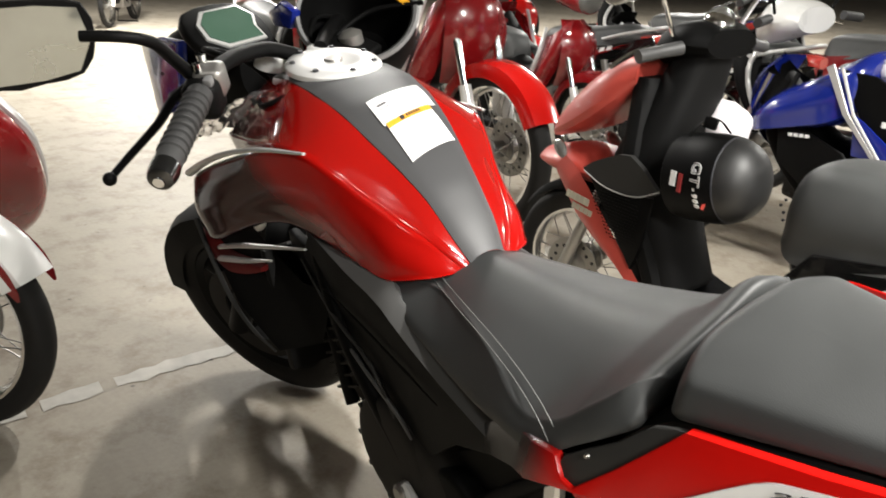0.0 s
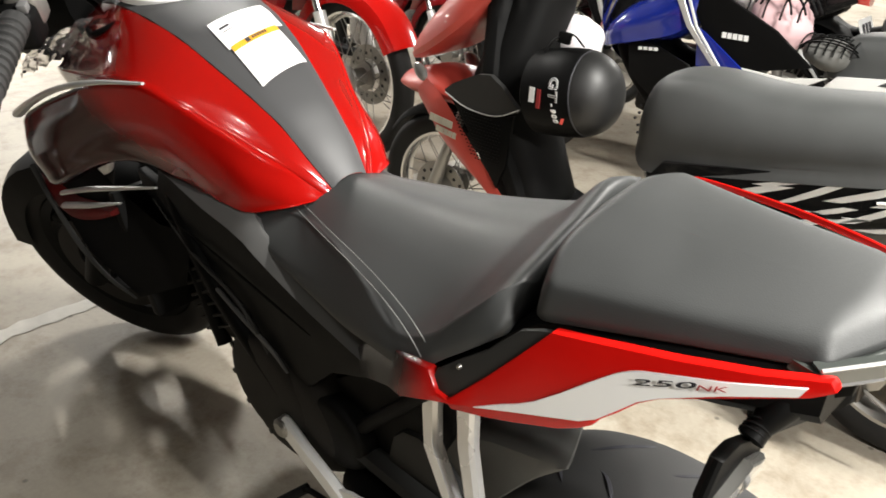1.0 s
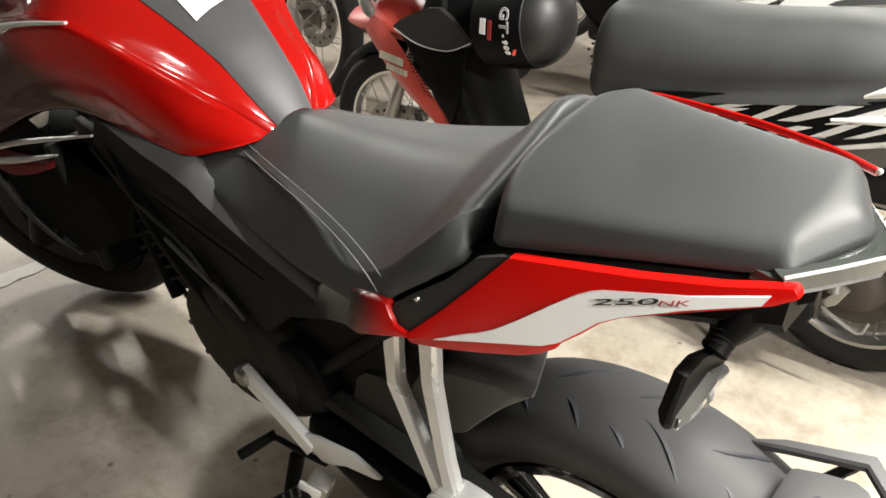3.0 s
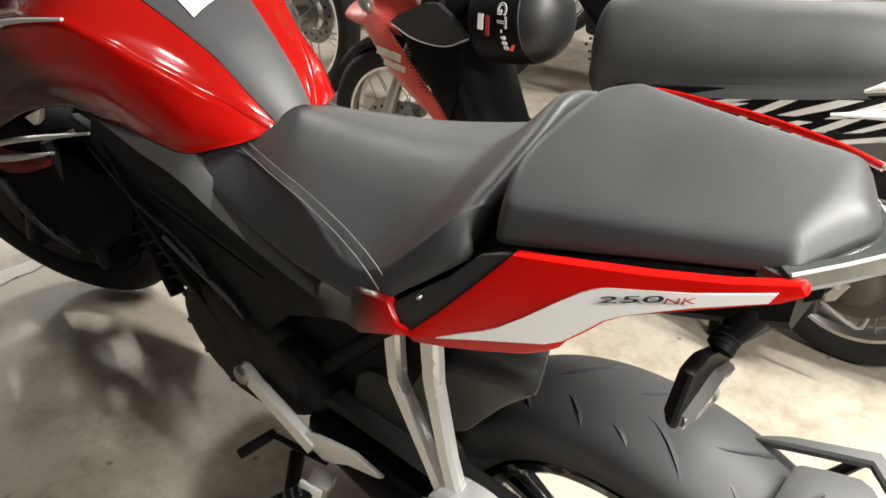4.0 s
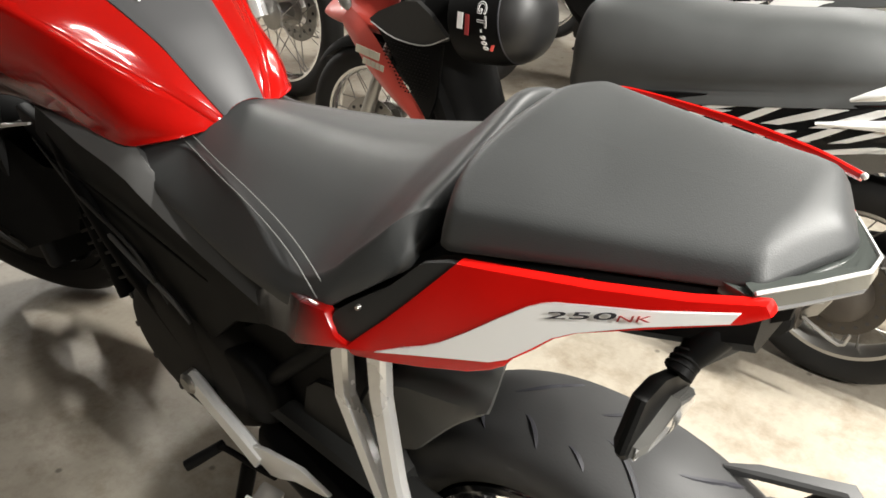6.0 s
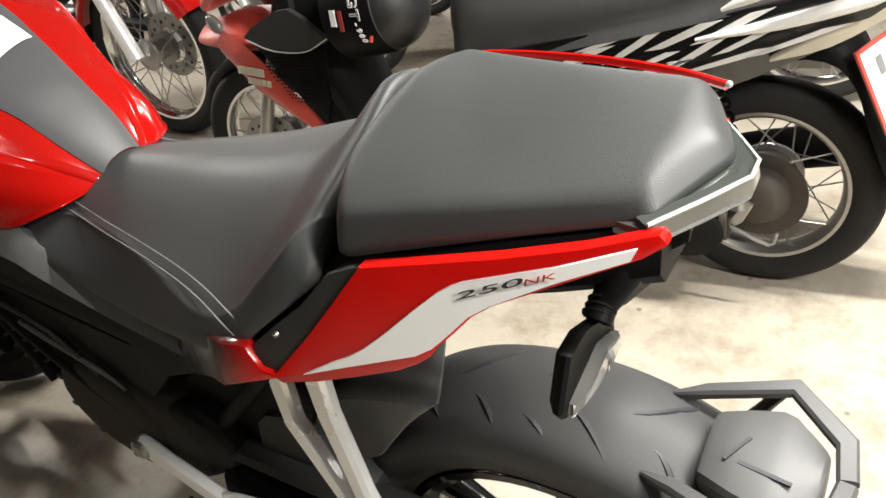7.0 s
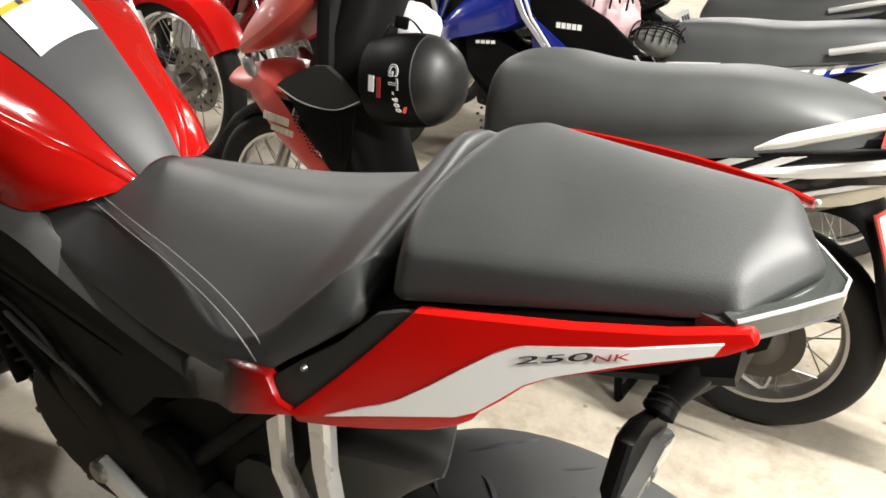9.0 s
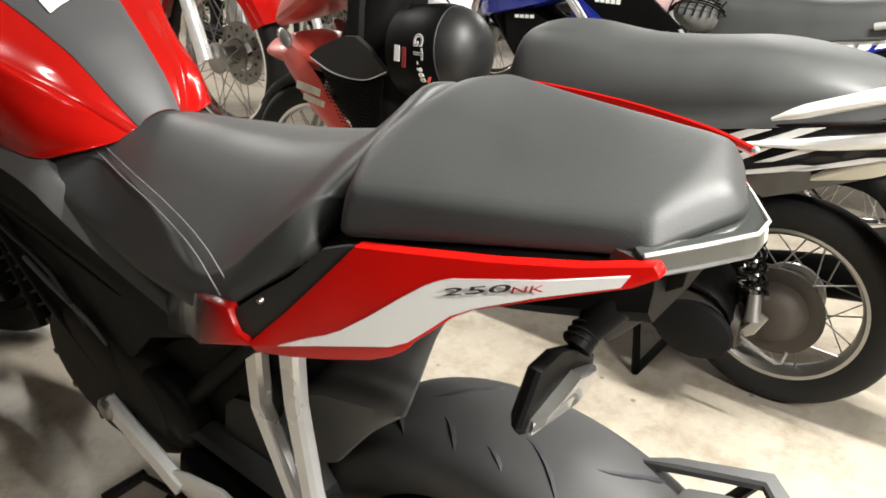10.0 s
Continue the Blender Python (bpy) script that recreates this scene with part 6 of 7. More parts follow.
# ---- black open-face helmet hung beside the scooter's leg shield ----
def helmet():
    h = thing("helmet", pose(-1.040, 0.950, 0.673, 0, 0, 0) @ Matrix.Scale(0.83, 4), "matte black open-face helmet hanging from the scooter", "helmet")
    hm = Matrix.Rotation(radians(-8), 4, "Y") @ Matrix.Rotation(radians(90), 4, "X")
    prof = [(0.0, 0.150), (0.05, 0.145), (0.095, 0.118), (0.122, 0.075), (0.131, 0.02), (0.131, -0.03), (0.128, -0.09), (0.120, -0.125), (0.108, -0.128), (0.104, -0.09), (0.105, 0.0), (0.08, 0.07), (0.0, 0.10)]
    turn = Matrix.Rotation(radians(82), 4, "Z") @ Matrix.Rotation(radians(180), 4, "X")
    lay = Matrix.Rotation(radians(-8), 4, "Y") @ Matrix.Rotation(radians(-88), 4, "Z")
    sm = [(max(q.x, 0.0), q.y) for q in smooth_line([(a, b, 0) for a, b in prof], 3)]
    part("shell", turned(lathe(sm, 48), lay @ Matrix.Diagonal((0.98, 1.0, 1.02, 1))), HELMET_PAINT, h, "scuffed matte black shell")
    part("lower_band", turned(lathe([(0.1275, 0.056), (0.1325, 0.035), (0.1350, 0.0), (0.1345, -0.07), (0.131, -0.12), (0.124, -0.126)], 48), lay @ Matrix.Diagonal((0.98, 1.0, 1.02, 1))), BLACK, h, "black lower band")
    part("edge_trim", turned(lathe([(0.1255, 0.0595), (0.1282, 0.058), (0.1288, 0.0555), (0.1270, 0.054)], 48, None, True), lay @ Matrix.Diagonal((0.98, 1.0, 1.02, 1))), INK, h)
    for k in range(2):
        part("scratch", tube([(0.080, -0.098, 0.012), (0.100, -0.088, -0.018)] if k else [(0.082, -0.085, 0.062), (0.105, -0.066, 0.072)], 0.0013, 5, 1), SILVER, h)
    # lettering reads down the band
    def face(x, z, out=0.0):
        y = -math.sqrt(max(0.0, (0.135 + out) ** 2 - z * z))
        return Vector((x, y, z))
    tilt = Matrix.Rotation(radians(-8), 4, "Y")
    for body, start, step, size, wide in (("GT", 30, 17, 0.046, 1.15), ("-900", -3, 7.0, 0.024, 1.05)):
        for k, ch in enumerate(body):
            a = radians(start - step * k)
            for proud, bold, mat in ((0.0012 if body == "GT" else 0.003, 0.0012, WHITE), (0.0019, -0.0009, INK)):
                if mat is INK and body != "GT":
                    continue
                spot = Vector((-0.004 if body == "GT" else 0.004, -(0.1325 + proud) * math.cos(a), (0.1377 + proud) * math.sin(a)))
                b = a - radians(step * 0.4)
                part("helmet_lettering", text_mesh(ch, size, tilt @ spot, tilt @ Vector((0, -math.sin(b), -math.cos(b))), tilt @ Vector((1, 0, 0)), 0.1, 0.0006, bold, wide), mat, h, "white outlined lettering")
    part("band_sticker", block((0.020, 0.002, 0.046), (0, 0, 0), 0, m=pose(-0.066, -0.1362, 0.006, -4, 0, 0)), WHITE, h, "small white sticker")
    part("band_sticker", block((0.014, 0.002, 0.058), (0, 0, 0), 0, m=pose(-0.040, -0.1362, -0.002, -2, 0, 0)), RED_INK, h, "red sticker")
    part("band_sticker", block((0.010, 0.002, 0.028), (0, 0, 0), 0, m=pose(0.043, -0.1185, -0.052, -24, 0, 0)), PINK_RED, h, "small faded red sticker")
    part("chin_strap", tube([(-0.10, -0.06, 0.09), (-0.09, -0.02, 0.15), (-0.05, 0.02, 0.17), (-0.03, 0.06, 0.13)], 0.008, 8, 5, flat=0.3), BLACK, h, "black chin strap")
    part("strap_buckle", block((0.04, 0.02, 0.035), (0, 0, 0), 0.005, m=pose(-0.045, -0.02, 0.165, 0, 10, 20)), BLACK, h)
    # hook that carries it
    part("hook", tube([(-0.13, 0.05, 0.14), (-0.08, 0.04, 0.155), (-0.05, 0.02, 0.165)], 0.005, 8, 3), STEEL, h)


helmet()
bag = thing("cloth_bundle", pose(-1.20, 1.16, 0.76), "bundled white cloth stuffed behind the scooter's leg shield", "cloth")
bm = ball(0.075, (0, 0, 0), (1.0, 0.9, 0.85), 32, 22)
for v in bm.verts:
    v.co *= 1 + 0.22 * noise.noise(v.co * 14) + 0.08 * noise.noise(v.co * 40)
part("cloth", bm, CLOTH, bag)
bm = ball(0.03, (-0.075, -0.02, -0.03), (1.2, 0.8, 1.4), 18, 12)
for v in bm.verts:
    v.co += Vector((1, 1, 1)) * 0.008 * noise.noise(v.co * 40)
part("pink_corner", bm, PINK_BAG, bag)


# ---- underbone motorbikes parked around ----
def underbone(m, label, body, panel, shield, seat_mat=None, detail=True, group="parked underbones", slim=1.0, fork=None, edge=None, steer=0.0, stretch=0.0):
    """A step-through motorbike, nose towards -x, rear wheel's foot at the origin."""
    s = thing("underbone_motorbike", m, label, "motorbike", group)
    seat_mat = seat_mat or VINYL_OLD
    fork = fork or ALLOY
    turn = Matrix.Translation((-1.22, 0, 0)) @ Matrix.Rotation(radians(steer), 4, "Z") @ Matrix.Translation((1.22, 0, 0))
    rear, front = Matrix.Translation((0, 0, 0.28)), turn @ Matrix.Translation((-1.22, 0, 0.28))
    spoked_wheel(s, rear, 0.28, 0.078, 0.222, 0.06, 0.0, 32, CHROME)
    spoked_wheel(s, front, 0.28, 0.070, 0.222, 0.05, 0.105, 32, CHROME)
    part("front_mudguard", turned(loft([[Vector((-1.22 + (0.315 - d) * math.cos(a), y, 0.28 + (0.315 - d) * math.sin(a))) for y, d in ((-0.066, 0.06), (-0.056, 0.012), (0, 0), (0.056, 0.012), (0.066, 0.06))] for a in [radians(8 + 16 * k) for k in range(10)]], 2, 2, False), turn), panel, s, "curved front mudguard")
    for side in (-1, 1):
        part("fork_leg", turned(tube([(-1.22, side * 0.085, 0.28), (-1.14, side * 0.085, 0.50)], [0.026, 0.022], 14, 2), turn), fork, s, "fork leg")
        part("fork_tube", turned(tube([(-1.14, side * 0.085, 0.50), (-1.03, side * 0.085, 0.78)], 0.016, 14, 2), turn), CHROME, s)
        part("leg_shield", loft([[Vector((x - 0.03, side * slim * y * 0.55, z + 0.05)), Vector((x, side * slim * y, z)), Vector((x + 0.06, side * slim * (y + 0.015), z - 0.04)), Vector((x + 0.13, side * slim * y * 0.9, z - 0.06))] for x, y, z in ((-1.04, 0.10, 0.80), (-1.05, 0.16, 0.68), (-0.99, 0.18, 0.54), (-0.90, 0.17, 0.42), (-0.80, 0.13, 0.33))], 4, 3, False), shield, s, "curved leg shield")
        part("shield_edge", tube([(-0.93, side * slim * 0.115, 0.79), (-0.95, side * slim * 0.178, 0.66), (-0.89, side * slim * 0.198, 0.50), (-0.78, side * slim * 0.18, 0.36)], [0.010, 0.013, 0.012, 0.006], 8, 4), edge or SILVER, s, "leg shield edge")
        at = lambda u, v, q=side: Vector((u, q * (0.135 - 0.10 * abs(u + 0.35) ** 1.6), v))
        pan = part("side_panel", plate([(-0.62, 0.52), (-0.55, 0.60), (-0.30, 0.635), (0.0, 0.68), (0.24, 0.74), (0.26, 0.70), (0.05, 0.59), (-0.2, 0.50), (-0.45, 0.45), (-0.58, 0.46)], at, 0.02, 0.004, (0, side, 0)), panel, s, "tail side panel")
        if detail:
            lift = lambda u, v, q=side: Vector((u, q * (0.1385 - 0.10 * abs(u + 0.35) ** 1.6), v))
            part("panel_flash", plate([(-0.50, 0.545), (-0.25, 0.585), (0.02, 0.66), (0.10, 0.69), (-0.05, 0.625), (-0.25, 0.555)], lift, 0.002, 0, (0, side, 0)), body, pan, "coloured flash")
            for k in range(4):
                part("flash_lettering", plate([(-0.20 + 0.05 * k, 0.592 + 0.014 * k), (-0.165 + 0.05 * k, 0.602 + 0.014 * k), (-0.155 + 0.05 * k, 0.628 + 0.014 * k), (-0.19 + 0.05 * k, 0.618 + 0.014 * k)], lambda u, v, q=side: Vector((u, q * (0.1402 - 0.10 * abs(u + 0.35) ** 1.6), v)), 0.002, 0, (0, side, 0)), WHITE, pan)
        part("grip", tube([(-0.98, side * 0.24, 0.985), (-0.96, side * 0.33, 0.975)], 0.0175, 12, 2), RUBBER, s)
        part("lever", tube([(-1.05, side * 0.20, 0.975), (-1.07, side * 0.25, 0.965), (-1.04, side * 0.35, 0.945)], 0.007, 8, 3), CHROME, s)
        part("mirror_stalk", tube([(-1.0, side * 0.18, 1.0), (-0.99, side * 0.24, 1.10), (-0.98, side * 0.30, 1.16)], 0.006, 8, 3), BLACK, s)
        part("mirror", ball(0.065, (0, 0, 0), (0.35, 1.1, 0.75), 18, 12, pose(-0.975, side * 0.34, 1.18)), BLACK, s, "black oval mirror")
        part("shock_absorber", tube([(0.0, side * 0.10, 0.30), (-0.06, side * 0.115, 0.58)], 0.022, 12, 2), STEEL, s)
    part("front_cover", loft([[Vector((x - 0.05 * (1 - (y / w) ** 2), y, z)) for y in (-w, -w * 0.6, 0, w * 0.6, w)] for x, z, w in ((-1.0, 0.84, 0.08), (-1.06, 0.76, 0.12), (-1.07, 0.66, 0.13), (-1.03, 0.56, 0.11), (-0.96, 0.48, 0.07))], 4, 3, False), body, s, "front cover")
    part("tunnel", loft([[Vector((x, y * w, z + q * h)) for y, q in ((-1, -1), (-1, 0.4), (-0.5, 1), (0.5, 1), (1, 0.4), (1, -1))] for x, z, w, h in ((-1.0, 0.72, 0.05, 0.06), (-0.90, 0.60, 0.07, 0.07), (-0.76, 0.50, 0.075, 0.075), (-0.62, 0.50, 0.085, 0.09), (-0.50, 0.56, 0.10, 0.09))], 4, 3), BLACK, s, "black centre tunnel cover")
    part("bar_cowl", loft([[Vector((x, y * w, z + q * h)) for y, q in ((-1, -0.2), (-0.7, 0.8), (0, 1), (0.7, 0.8), (1, -0.2), (0.5, -1), (-0.5, -1))] for x, z, w, h in ((-1.14, 0.93, 0.07, 0.05), (-1.09, 0.96, 0.13, 0.075), (-1.01, 0.98, 0.17, 0.065), (-0.94, 0.98, 0.12, 0.045))], 4, 3), panel, s, "handlebar cowl")
    part("headlamp", ball(0.075, (0, 0, 0), (0.5, 1.15, 0.85), 20, 14, pose(-1.125, 0, 0.935)), AMBER_LENS, s, "headlamp lens")
    st = [(-0.60, 0.06, 0.60, 0.655), (-0.55, 0.10, 0.60, 0.72), (-0.40, 0.125, 0.61, 0.745), (-0.20, 0.135, 0.65, 0.755), (0.02, 0.125, 0.69, 0.785), (0.14, 0.09, 0.72, 0.78), (0.18, 0.04, 0.73, 0.765)]
    part("seat", loft([[Vector((x, y, z)) for y, z in ((-w * 0.9, zb - 0.02), (-w, zb + 0.02), (-w * 0.8, zt - 0.02), (-w * 0.3, zt), (w * 0.3, zt), (w * 0.8, zt - 0.02), (w, zb + 0.02), (w * 0.9, zb - 0.02))] for x, w, zb, zt in st], 4, 3), seat_mat, s, "black vinyl bench seat")
    part("under_body", loft([[Vector((x, y * w, z)) for y, z in ((-1, zb), (-1, zt), (1, zt), (1, zb))] for x, w, zb, zt in ((-0.55, 0.08, 0.48, 0.62), (-0.3, 0.10, 0.48, 0.66), (0.0, 0.09, 0.56, 0.70), (0.2, 0.05, 0.66, 0.74))], 3, 2), BLACK, s)
    part("rear_mudguard", loft([[Vector((x, y * w, z + (0 if abs(y) > 0.8 else 0.02))) for y in (-1, -0.6, 0.6, 1)] for x, z, w in ((-0.2, 0.56, 0.07), (0.05, 0.60, 0.075), (0.22, 0.55, 0.07), (0.32, 0.42, 0.06))], 3, 2, False), BLACK, s, "black rear mudguard")
    part("grab_rail", tube([(-0.06, -0.15, 0.70), (0.10, -0.15, 0.745), (0.22, -0.10, 0.775), (0.25, 0, 0.785), (0.22, 0.10, 0.775), (0.10, 0.15, 0.745), (-0.06, 0.15, 0.70)], 0.011, 10, 4), SILVER, s, "silver grab rail")
    part("tail_lamp", loft([[Vector((x, y * w, z)) for y, z in ((-1, zt - 0.05), (-1, zt - 0.01), (0, zt), (1, zt - 0.01), (1, zt - 0.05))] for x, w, zt in ((0.16, 0.08, 0.74), (0.24, 0.07, 0.745), (0.29, 0.03, 0.735))], 3, 2), RED_LENS, s, "red tail lamp")
    pm = Matrix.Translation((0.315, 0, 0.54)) @ Matrix.Rotation(radians(-22), 4, "Y")
    pl = part("number_plate", block((0.004, 0.185, 0.20), (0, 0, 0), 0.0015, 1, m=pm), WHITE, s, "white number plate")
    for y, z, w, h in ((-0.045, 0.055, 0.03, 0.045), (0.0, 0.055, 0.03, 0.045), (0.045, 0.055, 0.03, 0.045), (0.0, 0.005, 0.11, 0.018), (-0.02, -0.05, 0.03, 0.045), (0.025, -0.05, 0.03, 0.045)):
        part("plate_bar", block((0.005, w, h), (0.0012, y, z), 0, m=pm), INK, pl)
    part("engine", block((0.34, 0.20, 0.17), (0, 0, 0), 0.03, 3, m=pose(-0.62, 0, 0.31, 0, 0, 0)), STEEL, s, "alloy engine")
    part("cylinder", tube([(-0.75, 0, 0.33), (-0.92, 0, 0.36)], 0.055, 14, 2), ENGINE, s)
    part("swingarm", tube([(-0.45, -0.09, 0.32), (0.0, -0.10, 0.28)], 0.02, 10, 2), BLACK, s)
    part("silencer", tube([(-0.70, 0.10, 0.18), (-0.3, 0.14, 0.2), (0.18, 0.16, 0.29)], [0.018, 0.04, 0.042], 14, 3), BLACK, s)
    part("centre_stand", tube([(-0.42, -0.10, 0.25), (-0.36, -0.14, 0.012), (-0.36, 0.14, 0.012), (-0.42, 0.10, 0.25)], 0.012, 8, 1), BLACK, s)
    if stretch:
        for ob in s.children:
            xs = [v.co.x for v in ob.data.vertices]
            mean = sum(xs) / len(xs)
            if mean > -0.5:
                ob.location.x += stretch
            elif mean < -1.12:
                ob.location.x -= 0.6 * stretch
    return s


WHITE_BODY = WHITE_PAINT
blue = underbone(pose(-0.62, 2.12, 0, 0, 0, 0), "blue and white underbone motorbike with a black seat", BLUE, WHITE_BODY, BLACK, slim=0.6, edge=BLACK, stretch=0.40)
part("engine_panel", plate([(-0.92, 0.61), (-0.82, 0.61), (-0.66, 0.555), (-0.58, 0.46), (-0.78, 0.40), (-0.90, 0.48)], lambda u, v: Vector((u, -0.165, v)), 0.02, 0.006), BLACK, blue, "black engine side panel")
for k in range(4):
    part("panel_lettering", block((0.016, 0.003, 0.012), (0, 0, 0), 0, m=pose(-0.86 + 0.022 * k, -0.168, 0.585 + 0.002 * k, 0, -8, 0)), WHITE, blue)
part("blue_band", plate([(-0.64, 0.70), (-0.60, 0.68), (-0.44, 0.575), (-0.52, 0.555), (-0.62, 0.56)], lambda u, v: Vector((u, -0.176, v)), 0.01, 0.003), BLUE, blue, "glossy blue band")
part("inner_panel", plate([(-0.72, 0.84), (-0.60, 0.83), (-0.36, 0.72), (-0.22, 0.62), (-0.50, 0.555), (-0.58, 0.62)], lambda u, v: Vector((u, -0.165, v)), 0.02, 0.005), BLACK, blue, "black inner leg panel")
part("silver_edge", strap([(-0.745, -0.19, 0.85), (-0.66, -0.19, 0.70), (-0.50, -0.188, 0.53)], [0.03, 0.022, 0.014], 0.008), SILVER, blue, "silver leg cover edge")
part("white_edge", strap([(-0.70, -0.194, 0.85), (-0.63, -0.194, 0.70), (-0.49, -0.192, 0.54)], [0.010, 0.010, 0.008], 0.006), WHITE_PAINT, blue)
part("lower_sweep", plate([(-0.62, 0.66), (-0.50, 0.585), (-0.30, 0.575), (-0.16, 0.60), (-0.22, 0.565), (-0.40, 0.535), (-0.54, 0.555)], lambda u, v: Vector((u, -0.172, v)), 0.01, 0.002), WHITE_PAINT, blue, "white sweep below the step-through")
for k in range(5):
    part("panel_lettering", block((0.015, 0.003, 0.019), (0, 0, 0), 0, m=pose(-0.535 + 0.020 * k, -0.168, 0.682, 0, 0, 0)), WHITE, blue)
rings = []
for x, z, w, h in ((-1.10, 0.575, 0.04, 0.018), (-1.05, 0.600, 0.13, 0.050), (-0.96, 0.650, 0.180, 0.080), (-0.84, 0.695, 0.190, 0.095), (-0.73, 0.745, 0.190, 0.115), (-0.665, 0.785, 0.175, 0.110), (-0.63, 0.810, 0.13, 0.075)):
    rings.append([Vector((x, y * w, z + q * h)) for y, q in ((-0.80, -0.9), (-0.98, -0.45), (-1, 0.1), (-0.85, 0.65), (-0.4, 1), (0.4, 1), (0.85, 0.65), (1, 0.1), (0.98, -0.45), (0.80, -0.9))])
part("leg_cover", loft(rings, 4, 3), BLUE, blue, "rounded glossy blue leg cover")
underbone(pose(-4.09, 1.43, 0, 0, 0, 180) @ Matrix.Scale(1.26, 4), "red underbone motorbike with wire wheels", DARK_RED, RED, DARK_RED)
underbone(pose(-4.1, 2.35, 0, 0, 0, 180), "dark red underbone motorbike", DARK_RED, DARK_RED, DARK_RED)
white_guard = underbone(pose(-3.313, -0.73, 0, 0, 0, 180) @ Matrix.Scale(1.06, 4), "dark red and white underbone motorbike with a wire wheel", DARK_RED, WHITE_BODY, DARK_RED, slim=1.5, fork=BLACK, steer=45)
for side in (-1, 1):
    part("guard_flash", turned(loft([[Vector((-1.22 + r * math.cos(radians(a)), side * 0.0635, 0.28 + r * math.sin(radians(a)))) for r in (0.262 + q, 0.285, 0.302 - q)] for a, q in ((112, 0.016), (122, 0.004), (140, 0.0), (152, 0.006), (158, 0.016))], 3, 2, False), Matrix.Translation((-1.22, 0, 0)) @ Matrix.Rotation(radians(45), 4, "Z") @ Matrix.Translation((1.22, 0, 0))), DARK_RED, white_guard, "dark red oval on the mudguard")
underbone(pose(-12.6, 2.4, 0, 0, 0, 150), "dark underbone motorbike far down the hall", BLACK, BLACK_GLOSS, BLACK, detail=False)
underbone(pose(-12.9, 1.2, 0, 0, 0, 150), "dark underbone motorbike far down the hall", BLACK, BLACK_GLOSS, BLACK, detail=False)
underbone(pose(-0.40, 3.15, 0, 0, 0, 0), "black and blue underbone motorbike in the second row", BLUE, BLACK_GLOSS, BLACK)
underbone(pose(-2.3, 3.0, 0, 0, 0, 0), "black underbone motorbike in the second row", BLACK, BLACK_GLOSS, BLACK)

underbone(pose(-1.35, 3.05, 0, 0, 0, 4), "black underbone motorbike in the second row", BLACK, BLACK_GLOSS, BLACK)
underbone(pose(-3.2, 2.9, 0, 0, 0, 6), "dark red underbone motorbike in the second row", DARK_RED, BLACK_GLOSS, DARK_RED)
underbone(pose(-5.4, 1.5, 0, 0, 0, 175), "black and red underbone motorbike down the row", DARK_RED, BLACK_GLOSS, BLACK)
underbone(pose(-2.1, 4.2, 0, 0, 0, -4), "dark underbone motorbike in the third row", BLACK, DARK_RED, BLACK, detail=False)
underbone(pose(-3.6, 4.3, 0, 0, 0, 3), "dark underbone motorbike in the third row", BLACK, BLACK_GLOSS, BLACK, detail=False)
underbone(pose(-5.6, 3.4, 0, 0, 0, 170), "red underbone motorbike in the third row", RED, RED, BLACK, detail=False)

# pink plastic bag under an elastic net on the blue machine's step-through
pb = thing("plastic_bag", pose(-1.02, 2.10, 0.73), "crumpled pink plastic bag under a black elastic net", "bag")
bm = ball(0.12, (0, 0, 0), (0.9, 0.75, 0.8), 40, 28)
for v in bm.verts:
    v.co *= 1 + 0.3 * noise.noise(v.co * 11) + 0.10 * noise.noise(v.co * 36)
part("bag_skin", bm, PINK_BAG, pb)
for k in range(6):
    a = radians(-60 + 24 * k)
    part("net_cord", tube([Vector((0.125 * math.cos(t) * math.cos(a), 0.105 * math.sin(a), 0.115 * math.sin(t))) for t in [radians(20 + 16 * j) for j in range(9)]], 0.004, 6, 2), BLACK, pb)
for k in range(4):
    part("net_cord", tube([Vector((-0.09 + 0.06 * k, 0.11 * math.cos(t), 0.112 * math.sin(t))) for t in [radians(10 + 20 * j) for j in range(9)]], 0.004, 6, 2), BLACK, pb)

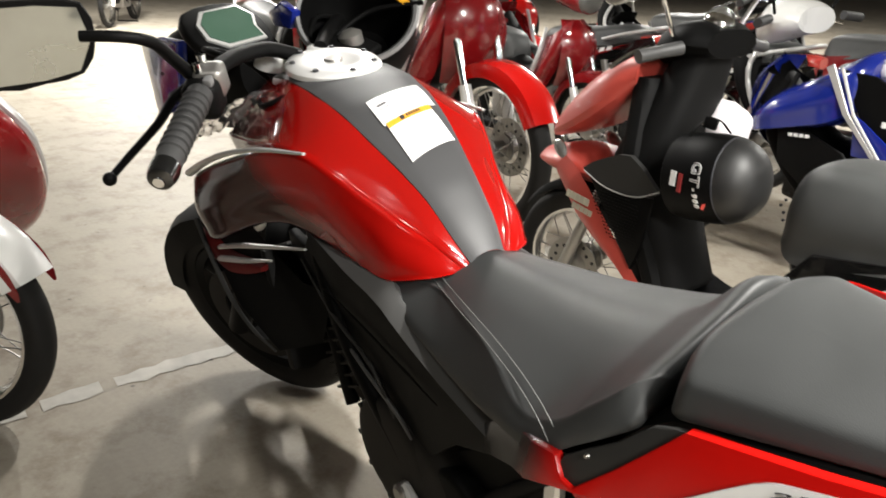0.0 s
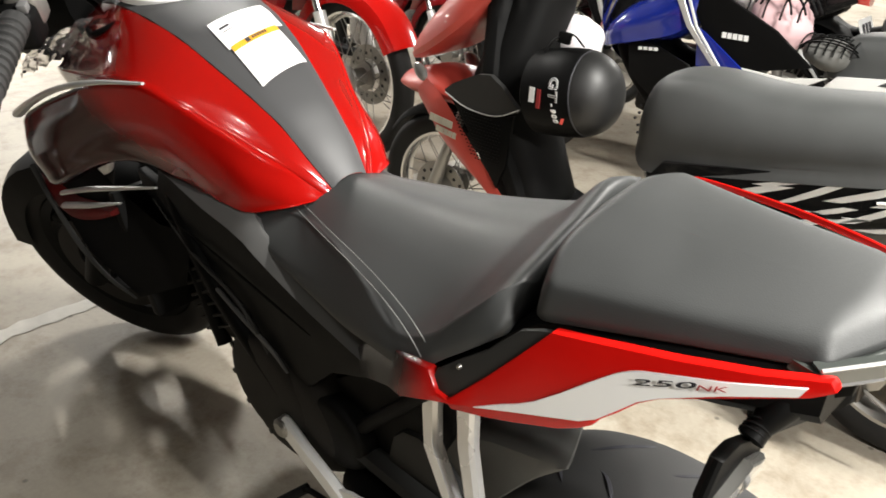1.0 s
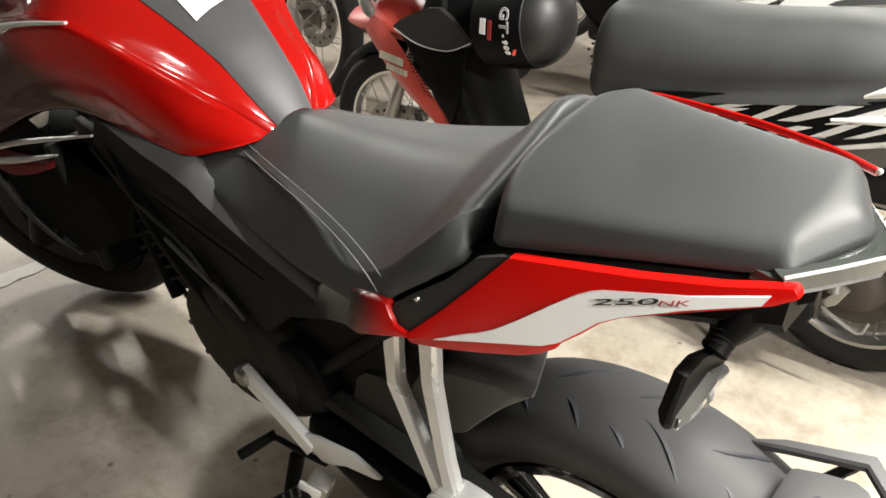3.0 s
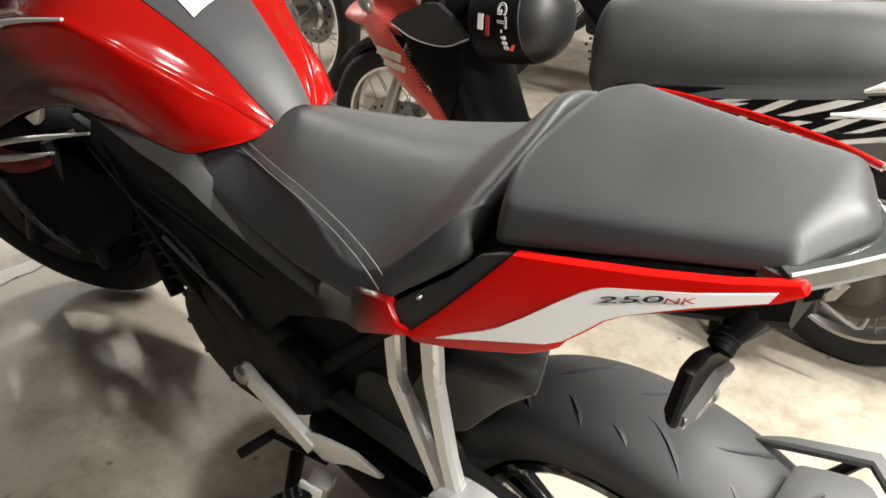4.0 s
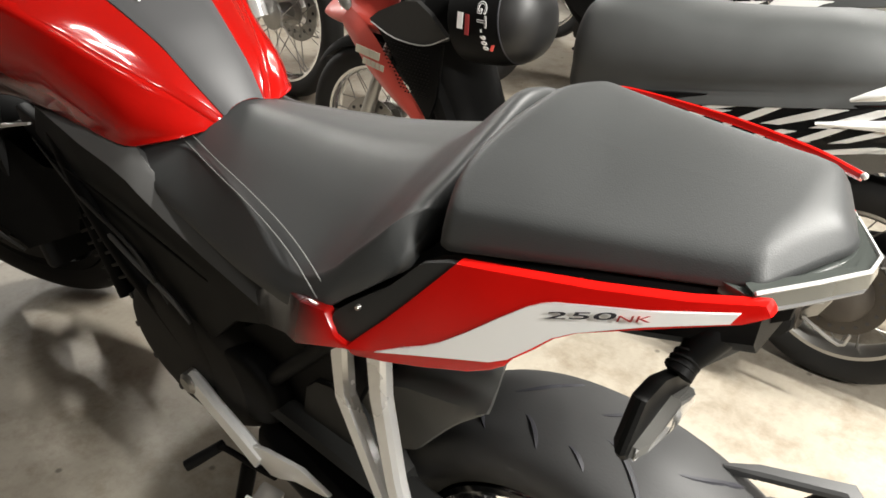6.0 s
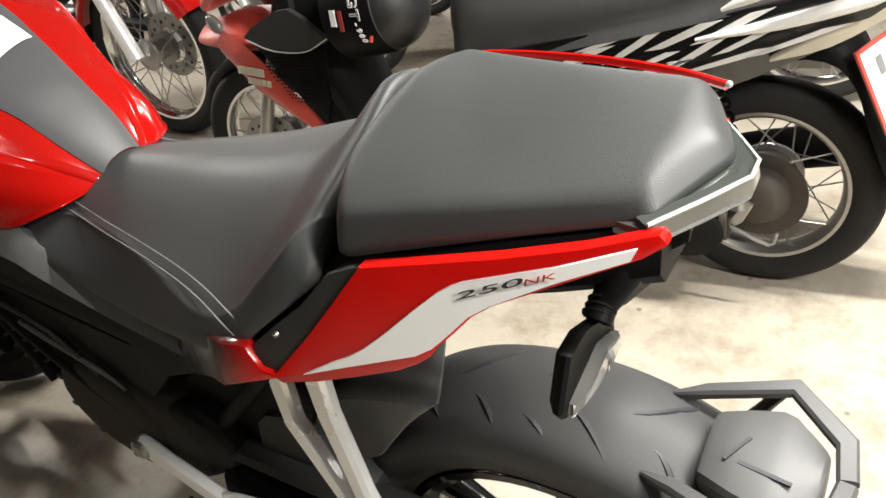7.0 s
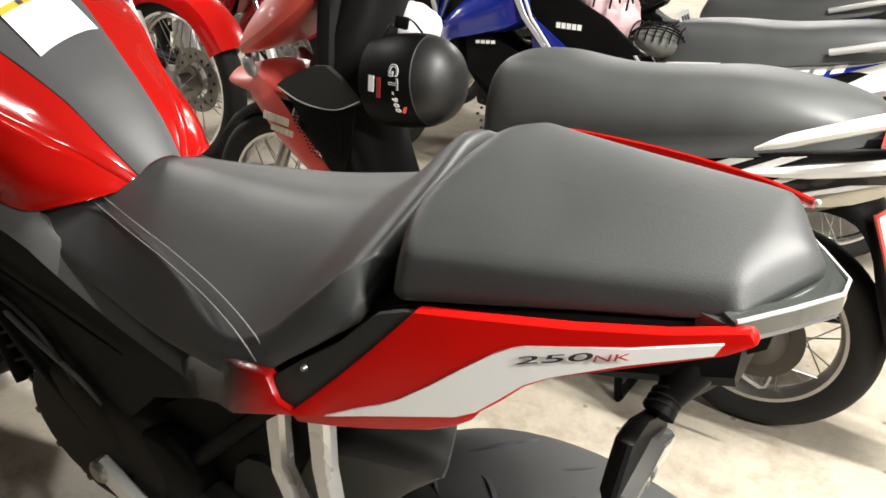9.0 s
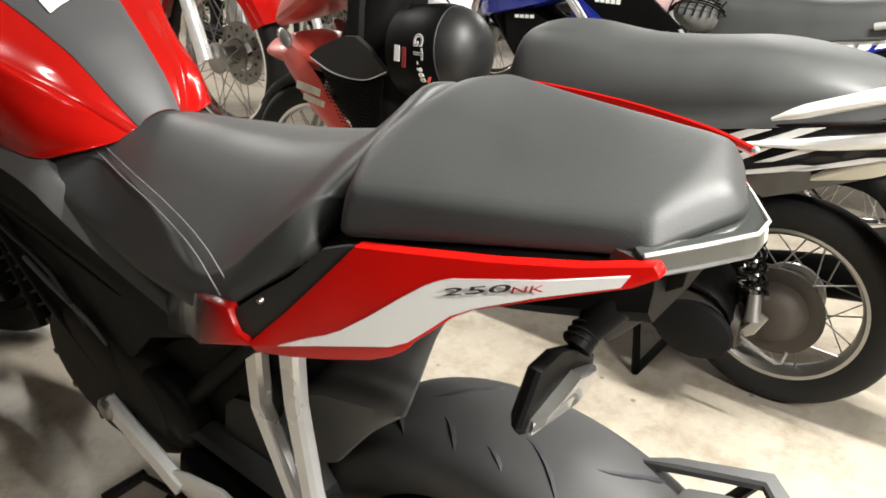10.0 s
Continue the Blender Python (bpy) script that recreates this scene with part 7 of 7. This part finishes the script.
basket = thing("luggage_net", pose(-0.82, 2.06, 0.655), "black elastic luggage net over a dark bundle on the blue machine", "net")
bm = ball(0.085, (0, 0, 0), (1.1, 0.9, 0.62), 28, 18)
for v in bm.verts:
    v.co *= 1 + 0.16 * noise.noise(v.co * 16)
part("packet", bm, DUSTY, basket)
for k in range(7):
    a = radians(-66 + 22 * k)
    part("net_cord", tube([Vector((0.10 * math.cos(t), 0.083 * math.sin(a) * (0.4 + 0.6 * math.sin(t)), 0.06 * math.sin(t) * math.cos(a * 0.5))) for t in [radians(8 + 20.5 * j) for j in range(9)]], 0.0028, 5, 2), BLACK, basket)
    part("net_cord", tube([Vector((-0.084 + 0.028 * k, -0.082 * math.cos(t), 0.058 * math.sin(t))) for t in [radians(8 + 20.5 * j) for j in range(9)]], 0.0028, 5, 2), BLACK, basket)

# white plastic sack lying on the blue machine
sack = thing("plastic_sack", pose(-1.17, 2.13, 0.825), "crumpled white plastic sack on the blue machine", "bag")
bm = ball(0.13, (0, 0, 0), (1.25, 0.7, 0.62), 44, 30)
for v in bm.verts:
    v.co *= 1 + 0.26 * noise.noise(v.co * 10) + 0.12 * abs(noise.noise(v.co * 30))
part("sack_skin", bm, CLOTH, sack)
part("sack_fold", tube([(-0.13, -0.05, 0.03), (-0.02, -0.085, 0.05), (0.10, -0.07, 0.02), (0.15, -0.03, -0.02)], [0.006, 0.012, 0.010, 0.004], 8, 5), CLOTH, sack)

# upturned helmet on the right-hand bar
tip = Vector((0.6, -0.45, 0.66)).normalized()
up = thing("upturned_helmet", Matrix.Translation(Vector((-1.26, 0.04, 1.085)) - tip * 0.075) @ tip.to_track_quat("Z", "Y").to_matrix().to_4x4() @ Matrix.Scale(0.82, 4), "black upturned helmet with a grey rim and an orange tag", "helmet")
part("shell", lathe([(0, -0.12), (0.06, -0.11), (0.11, -0.07), (0.135, 0.0), (0.14, 0.06), (0.142, 0.09), (0.130, 0.092), (0.120, 0.06), (0.110, 0.0), (0.06, -0.07), (0, -0.08)], 48, Matrix.Rotation(radians(90), 4, "X")), BLACK, up)
part("rim", lathe([(0.142, 0.084), (0.147, 0.09), (0.142, 0.097), (0.134, 0.093)], 48, Matrix.Rotation(radians(90), 4, "X"), True), GREY, up, "grey edge trim")
part("orange_tag", block((0.02, 0.004, 0.06), (0, 0, 0), 0.001, m=pose(0.10, 0.05, 0.075, 60, 10, 30)), ORANGE, up, "orange strap tag")
